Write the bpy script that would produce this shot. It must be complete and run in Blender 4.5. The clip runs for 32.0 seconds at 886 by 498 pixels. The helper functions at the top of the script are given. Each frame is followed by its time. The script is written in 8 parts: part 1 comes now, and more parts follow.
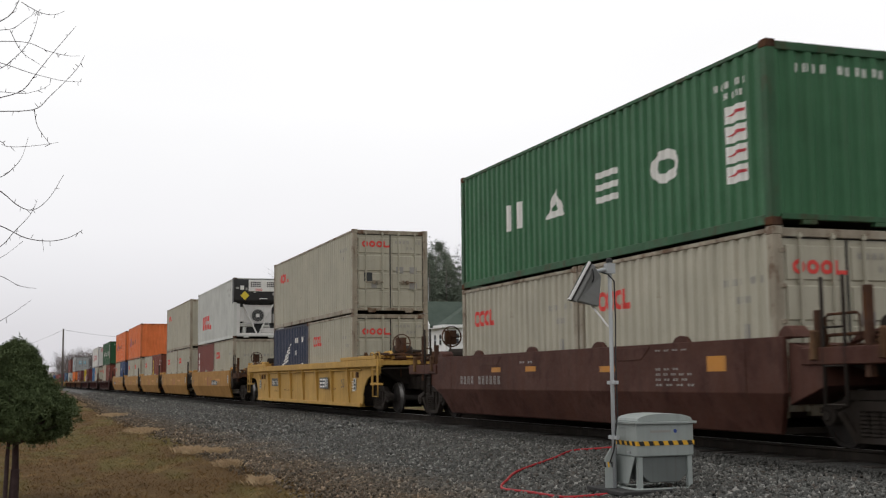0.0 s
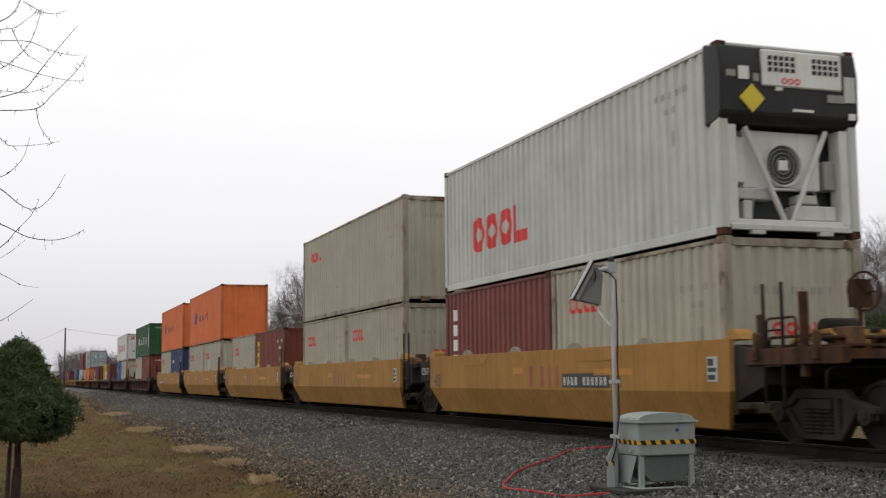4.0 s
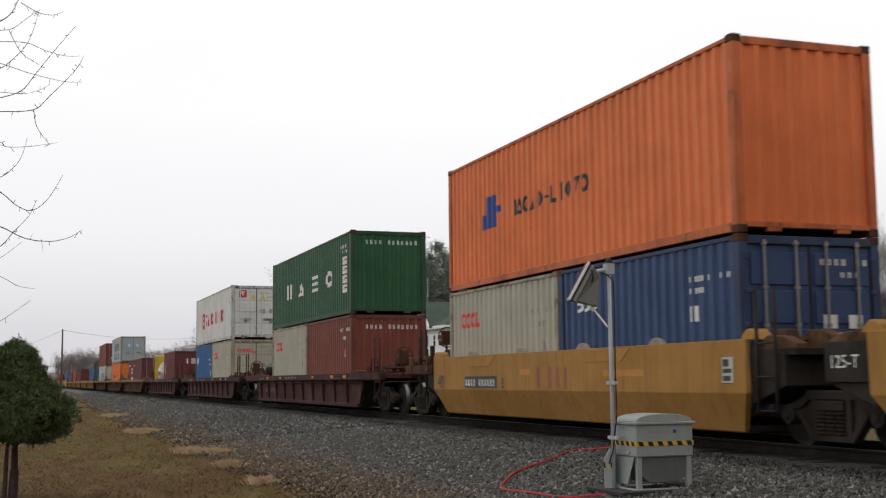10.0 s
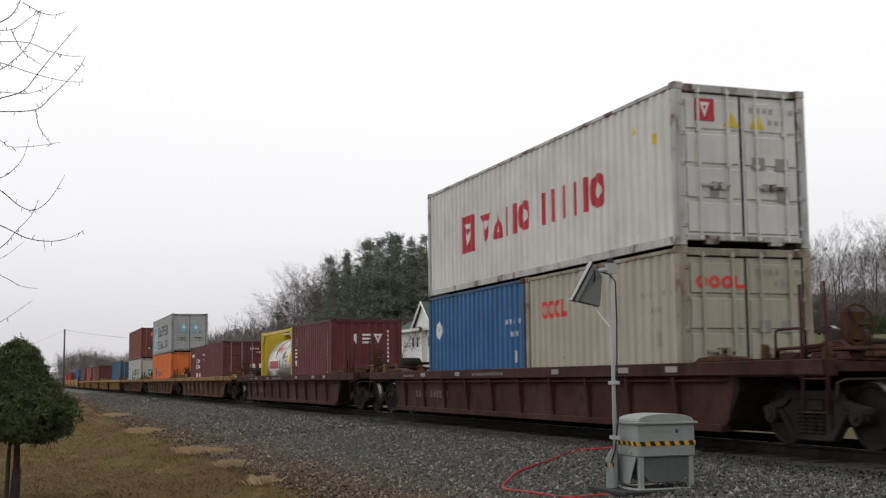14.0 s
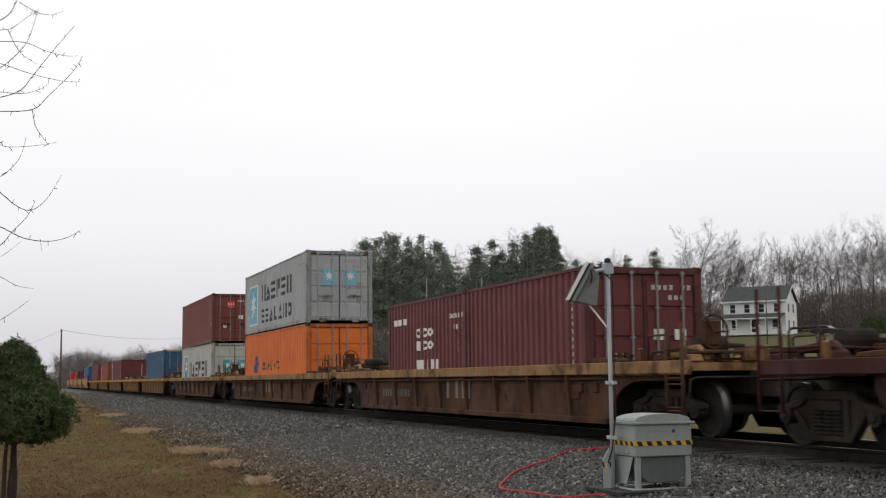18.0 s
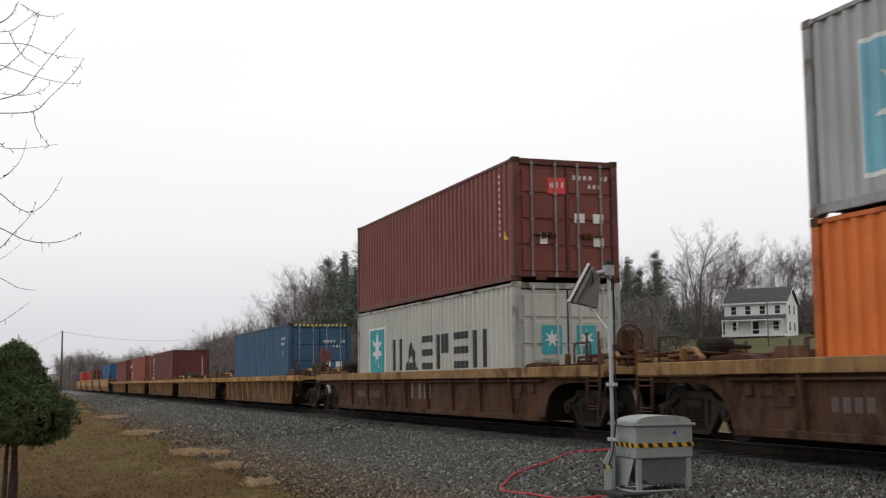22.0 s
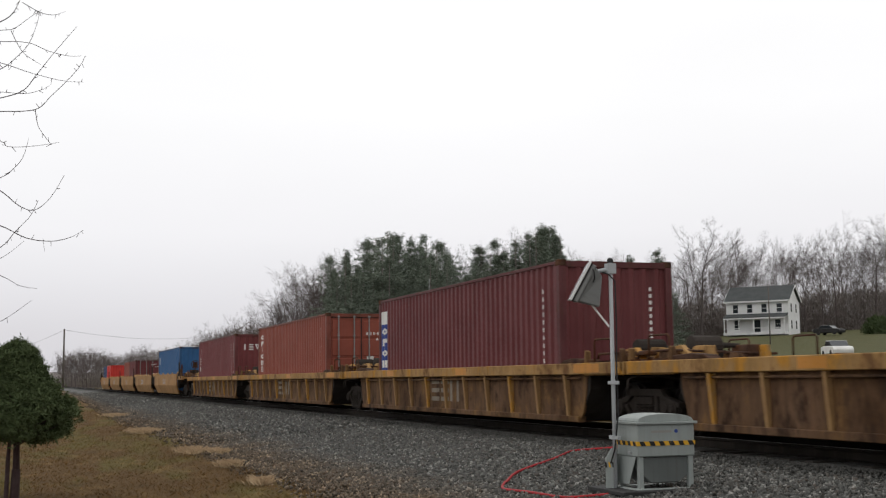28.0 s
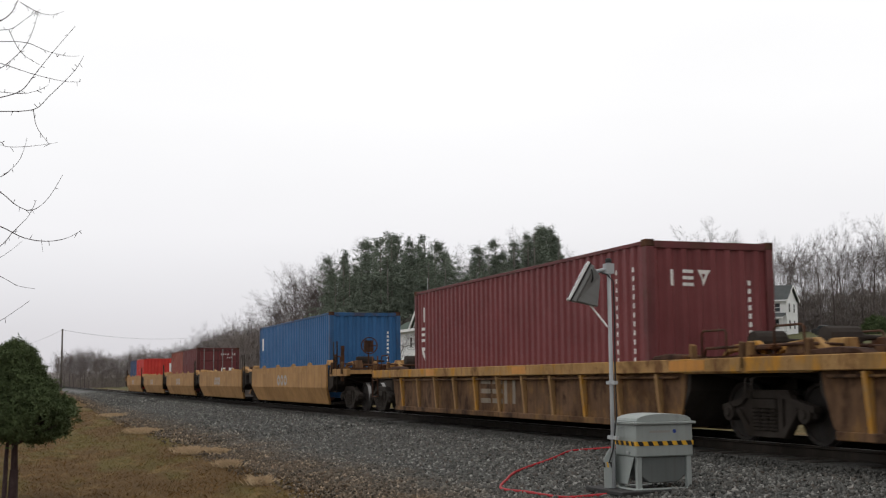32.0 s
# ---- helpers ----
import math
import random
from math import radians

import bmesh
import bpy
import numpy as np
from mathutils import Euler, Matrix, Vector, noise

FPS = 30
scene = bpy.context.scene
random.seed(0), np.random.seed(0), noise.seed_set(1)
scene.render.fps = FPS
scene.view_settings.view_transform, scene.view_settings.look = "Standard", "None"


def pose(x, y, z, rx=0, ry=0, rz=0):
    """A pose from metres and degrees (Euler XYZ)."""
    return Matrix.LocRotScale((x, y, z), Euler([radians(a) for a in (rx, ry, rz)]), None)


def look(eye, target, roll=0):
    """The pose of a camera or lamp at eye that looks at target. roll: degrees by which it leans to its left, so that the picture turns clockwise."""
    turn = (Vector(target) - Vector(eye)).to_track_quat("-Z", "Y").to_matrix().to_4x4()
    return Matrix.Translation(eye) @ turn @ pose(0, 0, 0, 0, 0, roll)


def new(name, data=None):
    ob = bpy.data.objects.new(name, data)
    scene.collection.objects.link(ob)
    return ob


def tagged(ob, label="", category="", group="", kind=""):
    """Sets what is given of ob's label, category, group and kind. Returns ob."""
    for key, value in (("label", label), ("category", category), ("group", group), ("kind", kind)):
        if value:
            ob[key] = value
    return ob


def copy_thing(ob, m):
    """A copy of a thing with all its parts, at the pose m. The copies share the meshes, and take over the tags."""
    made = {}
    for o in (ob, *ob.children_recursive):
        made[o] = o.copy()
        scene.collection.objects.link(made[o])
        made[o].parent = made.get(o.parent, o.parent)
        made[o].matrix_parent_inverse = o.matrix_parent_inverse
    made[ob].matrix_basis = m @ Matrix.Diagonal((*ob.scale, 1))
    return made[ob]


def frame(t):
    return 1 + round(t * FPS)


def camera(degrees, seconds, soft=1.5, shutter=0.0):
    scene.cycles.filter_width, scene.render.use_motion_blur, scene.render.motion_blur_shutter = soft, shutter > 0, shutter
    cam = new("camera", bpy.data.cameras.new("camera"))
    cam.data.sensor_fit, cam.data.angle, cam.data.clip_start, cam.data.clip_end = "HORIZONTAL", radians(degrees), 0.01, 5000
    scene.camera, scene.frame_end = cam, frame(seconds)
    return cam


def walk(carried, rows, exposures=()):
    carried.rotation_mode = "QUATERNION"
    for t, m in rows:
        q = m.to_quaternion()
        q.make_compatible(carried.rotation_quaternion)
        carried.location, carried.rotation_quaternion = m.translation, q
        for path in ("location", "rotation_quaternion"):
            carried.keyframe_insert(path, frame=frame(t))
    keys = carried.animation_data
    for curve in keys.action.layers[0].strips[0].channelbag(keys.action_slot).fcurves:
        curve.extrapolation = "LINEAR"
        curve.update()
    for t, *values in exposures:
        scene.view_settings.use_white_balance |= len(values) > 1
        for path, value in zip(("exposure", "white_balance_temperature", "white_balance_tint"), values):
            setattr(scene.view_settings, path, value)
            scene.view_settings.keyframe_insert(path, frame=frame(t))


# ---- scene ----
# Metres; x runs along the track (the train travels towards +x), y away from the camera, z up from the rail tops.
EYE = (0.0, 0.0, 0.93)
cam = camera(40.6, 32.0, soft=1.2, shutter=0.2)
SWAY = ((0, 96.199, 0.566, 70.634), (0.5, 96.199, 0.566, 70.634), (1, 96.166, 0.562, 70.675), (2, 96.158, 0.561, 70.684),
        (2.5, 96.158, 0.558, 70.716), (3.5, 96.15, 0.557, 70.724), (5.5, 96.174, 0.56, 70.692), (6.5, 96.158, 0.56, 70.692))
SWAY += ((7.5, 96.15, 0.56, 70.692), (8.5, 96.157, 0.562, 70.675), (9, 96.165, 0.564, 70.658), (9.5, 96.199, 0.566, 70.634),
         (10, 96.215, 0.57, 70.601), (10.5, 96.233, 0.567, 70.626), (11.5, 96.241, 0.566, 70.634), (12, 96.225, 0.562, 70.675))
SWAY += ((13, 96.225, 0.562, 70.675), (14, 96.208, 0.56, 70.692), (14.5, 96.208, 0.562, 70.675), (16.5, 96.165, 0.571, 70.593),
         (17, 96.181, 0.574, 70.561), (18, 96.207, 0.575, 70.552), (19.5, 96.207, 0.575, 70.552), (20.5, 96.24, 0.576, 70.543))
SWAY += ((21, 96.28, 0.578, 70.527), (21.5, 96.289, 0.575, 70.552), (22, 96.289, 0.571, 70.593), (23, 96.281, 0.571, 70.593),
         (24, 96.249, 0.571, 70.593), (24.5, 96.215, 0.571, 70.593), (25.5, 96.207, 0.571, 70.593), (27.5, 96.199, 0.563, 70.666))
SWAY += ((28.5, 96.208, 0.562, 70.675), (29, 96.207, 0.566, 70.642), (30, 96.207, 0.566, 70.634), (30.5, 96.199, 0.568, 70.618),
         (31, 96.207, 0.571, 70.593), (32, 96.207, 0.571, 70.593))
walk(cam, [(t, pose(*EYE, a, b, c)) for t, a, b, c in SWAY])

# How far the train has rolled at each time.
ROLL = ((0, 0), (1, 10.67), (2, 21.3), (3, 31.9), (3.5, 37.18), (5.5, 58.3), (7, 74.08), (9, 94.99), (11, 115.85), (13, 136.68),
        (14.5, 152.24), (16.5, 172.98), (18, 188.52), (19, 198.87), (20, 209.14), (21, 219.33), (22, 229.47), (23, 239.61),
        (24, 249.73), (27.5, 285.02), (29, 300.07), (30, 310.07), (31, 320.07), (32, 330.08))
NEAR = 9.5925            # the containers' near side
YC = NEAR + 1.219        # the track's centre line

# ---- sky and light ----
world = bpy.data.worlds.new("overcast_sky")
scene.world = world
world.use_nodes = True
wn, wl = world.node_tree.nodes, world.node_tree.links
wn.clear()
w_out = wn.new("ShaderNodeOutputWorld")
w_bg = wn.new("ShaderNodeBackground")
w_coord = wn.new("ShaderNodeTexCoord")
w_sep = wn.new("ShaderNodeSeparateXYZ")
w_ramp = wn.new("ShaderNodeValToRGB")
w_noise = wn.new("ShaderNodeTexNoise")
w_map = wn.new("ShaderNodeMapping")
w_mul = wn.new("ShaderNodeMix")
w_sky = wn.new("ShaderNodeTexSky")
w_mix = wn.new("ShaderNodeMix")
w_sky.sky_type, w_sky.sun_disc = "NISHITA", False
w_sky.sun_elevation, w_sky.sun_rotation = radians(60), radians(234)
w_skystr = wn.new("ShaderNodeVectorMath")
w_skystr.operation = "SCALE"
w_skystr.inputs["Scale"].default_value = 0.10
w_map.inputs["Scale"].default_value = (1.5, 1.5, 5)
w_noise.inputs["Scale"].default_value = 1.6
w_noise.inputs["Detail"].default_value = 4
w_mul.data_type, w_mul.blend_type = "RGBA", "MULTIPLY"
w_mul.inputs[0].default_value = 0.10
w_mix.data_type = "RGBA"
w_mix.inputs[0].default_value = 0.06
el = w_ramp.color_ramp.elements
el[0].position, el[0].color = 0.0, (0.70, 0.685, 0.73, 1)
el[1].position, el[1].color = 1.0, (1.12, 1.115, 1.11, 1)
for p, c in ((0.04, (0.76, 0.745, 0.785, 1)), (0.12, (0.98, 0.965, 0.985, 1)), (0.22, (1.10, 1.09, 1.09, 1)), (0.4, (1.14, 1.13, 1.12, 1))):
    e = el.new(p)
    e.color = c
wl.new(w_coord.outputs["Generated"], w_sep.inputs[0])
wl.new(w_sep.outputs["Z"], w_ramp.inputs[0])
wl.new(w_coord.outputs["Generated"], w_map.inputs[0])
wl.new(w_map.outputs[0], w_noise.inputs["Vector"])
wl.new(w_ramp.outputs[0], w_mul.inputs["A"])
wl.new(w_noise.outputs["Fac"], w_mul.inputs["B"])
wl.new(w_sky.outputs[0], w_skystr.inputs[0])
# the cloud is thinner, and so brighter, towards the hidden sun up the line
w_side = wn.new("ShaderNodeMapRange")
w_side.inputs["From Min"].default_value, w_side.inputs["From Max"].default_value = -0.25, 1.0
w_side.inputs["To Min"].default_value, w_side.inputs["To Max"].default_value = 1.0, 0.84
w_dim = wn.new("ShaderNodeVectorMath")
w_dim.operation = "SCALE"
wl.new(w_sep.outputs["X"], w_side.inputs["Value"])
wl.new(w_mul.outputs["Result"], w_dim.inputs[0])
wl.new(w_side.outputs["Result"], w_dim.inputs["Scale"])
wl.new(w_dim.outputs[0], w_mix.inputs["A"])
wl.new(w_skystr.outputs[0], w_mix.inputs["B"])
wl.new(w_mix.outputs["Result"], w_bg.inputs["Color"])
w_bg.inputs["Strength"].default_value = 1.0
wl.new(w_bg.outputs[0], w_out.inputs[0])

sun = new("sun", bpy.data.lights.new("sun", "SUN"))
sun.data.energy, sun.data.angle, sun.data.color = 0.35, radians(30), (1, 0.97, 0.93)
sun.matrix_world = look((-14, -10, 30), (0, 0, 0))
scene.view_settings.exposure = 0.0


# ---- materials ----
def shader(name, rough=0.6, metal=0.0):
    m = bpy.data.materials.new(name)
    m.use_nodes = True
    b = m.node_tree.nodes["Principled BSDF"]
    b.inputs["Roughness"].default_value, b.inputs["Metallic"].default_value = rough, metal
    return m, m.node_tree.nodes, m.node_tree.links, b


def noise_node(n, l, vec, scale, detail=4, rough=0.6):
    k = n.new("ShaderNodeTexNoise")
    k.inputs["Scale"].default_value, k.inputs["Detail"].default_value, k.inputs["Roughness"].default_value = scale, detail, rough
    l.new(vec, k.inputs["Vector"])
    return k.outputs["Fac"]


def ramp_node(n, l, fac, a, b, ca=0.0, cb=1.0):
    k = n.new("ShaderNodeMapRange")
    k.inputs["From Min"].default_value, k.inputs["From Max"].default_value = a, b
    k.inputs["To Min"].default_value, k.inputs["To Max"].default_value = ca, cb
    l.new(fac, k.inputs["Value"])
    return k.outputs["Result"]


def mix_node(n, l, fac, a, b, blend="MIX"):
    k = n.new("ShaderNodeMix")
    k.data_type, k.blend_type = "RGBA", blend
    for sock, v in ((k.inputs["Factor"], fac), (k.inputs["A"], a), (k.inputs["B"], b)):
        if isinstance(v, (int, float)):
            sock.default_value = v
        elif isinstance(v, tuple):
            sock.default_value = (*v, 1)
        else:
            l.new(v, sock)
    return k.outputs["Result"]


def scaled(n, l, vec, s):
    k = n.new("ShaderNodeMapping")
    k.inputs["Scale"].default_value = s
    l.new(vec, k.inputs["Vector"])
    return k.outputs[0]


TINT = {}


def painted(name, col, rough=0.5, grime=0.5, rust=0.3, fade=0.12, dirt=(0.06, 0.05, 0.04), rustcol=(0.10, 0.035, 0.015), bump=0.15, patch=None, spec=0.3):
    """Weathered enamel on steel: blotchy fading, vertical run-off streaks, rust specks."""
    m, n, l, b = shader(name, rough)
    b.inputs["Specular IOR Level"].default_value = spec
    TINT[m.name] = col
    co = n.new("ShaderNodeTexCoord").outputs["Object"]
    big = noise_node(n, l, co, 0.9, 5)
    streak = noise_node(n, l, scaled(n, l, co, (9, 9, 0.5)), 1.0, 4)
    fine = noise_node(n, l, co, 22, 5, 0.7)
    rnd = n.new("ShaderNodeObjectInfo").outputs["Random"]
    light = tuple(min(1, c * (1 + fade) + 0.03 * fade * 3) for c in col)
    dark = tuple(c * (1 - fade) for c in col)
    c = mix_node(n, l, ramp_node(n, l, big, 0.3, 0.7), dark, light)
    if patch:
        blot = noise_node(n, l, scaled(n, l, co, (1.5, 2, 0.9)), 1.3, 7, 0.68)
        c = mix_node(n, l, ramp_node(n, l, blot, 0.52, 0.62), c, patch[0])
        c = mix_node(n, l, ramp_node(n, l, blot, 0.47, 0.36, 0, 0.9), c, patch[1])
    c = mix_node(n, l, ramp_node(n, l, streak, 0.5, 0.85, 0, grime), c, dirt)
    runs = noise_node(n, l, scaled(n, l, co, (13, 13, 0.28)), 1.0, 3, 0.7)
    c = mix_node(n, l, ramp_node(n, l, runs, 0.60, 0.78, 0, rust * 1.1), c, tuple(0.35 * p + 0.65 * q for p, q in zip(col, rustcol)))
    spots = ramp_node(n, l, fine, 0.62, 0.75, 0, rust)
    c = mix_node(n, l, spots, c, rustcol)
    scars = noise_node(n, l, scaled(n, l, co, (1, 1, 0.55)), 3.6, 6, 0.72)
    c = mix_node(n, l, ramp_node(n, l, scars, 0.665, 0.72, 0, min(1, rust * 2.2)), c, tuple(0.3 * p + 0.7 * q for p, q in zip(col, rustcol)))
    c = mix_node(n, l, ramp_node(n, l, rnd, 0, 1, 0, 0.07), c, dirt)
    l.new(c, b.inputs["Base Color"])
    l.new(ramp_node(n, l, fine, 0.3, 0.8, rough - 0.08, min(1, rough + 0.2)), b.inputs["Roughness"])
    if bump:
        bp = n.new("ShaderNodeBump")
        bp.inputs["Strength"].default_value, bp.inputs["Distance"].default_value = bump, 0.01
        l.new(big, bp.inputs["Height"])
        l.new(bp.outputs[0], b.inputs["Normal"])
    return m


def rough_stuff(name, cols, scale, rough=0.9, bump=0.4, dist=0.02, stretch=(1, 1, 1), per="none"):
    """A dull natural surface with two scales of colour."""
    m, n, l, b = shader(name, rough)
    b.inputs["Specular IOR Level"].default_value = 0.25
    co = scaled(n, l, n.new("ShaderNodeTexCoord").outputs["Object"], stretch)
    big, fine = noise_node(n, l, co, scale, 5), noise_node(n, l, co, scale * 13, 5, 0.7)
    c = mix_node(n, l, ramp_node(n, l, big, 0.3, 0.7), cols[0], cols[1])
    c = mix_node(n, l, ramp_node(n, l, fine, 0.35, 0.7, 0, 0.7), c, cols[-1])
    if per == "island":
        r = n.new("ShaderNodeNewGeometry").outputs["Random Per Island"]
        c = mix_node(n, l, ramp_node(n, l, r, 0, 1, 0, 0.85), c, cols[1])
    if per in ("object", "island"):
        r = n.new("ShaderNodeObjectInfo").outputs["Random"]
        c = mix_node(n, l, ramp_node(n, l, r, 0, 1, 0, 0.6), c, cols[1])
    l.new(c, b.inputs["Base Color"])
    bp = n.new("ShaderNodeBump")
    bp.inputs["Strength"].default_value, bp.inputs["Distance"].default_value = bump, dist
    l.new(fine, bp.inputs["Height"])
    l.new(bp.outputs[0], b.inputs["Normal"])
    return m


def metal_mat(name, col, rough):
    m, n, l, b = shader(name, rough, 1.0)
    co = n.new("ShaderNodeTexCoord").outputs["Object"]
    f = noise_node(n, l, co, 7, 5)
    l.new(mix_node(n, l, f, tuple(c * 0.7 for c in col), col), b.inputs["Base Color"])
    l.new(ramp_node(n, l, f, 0.3, 0.7, rough, rough + 0.2), b.inputs["Roughness"])
    return m


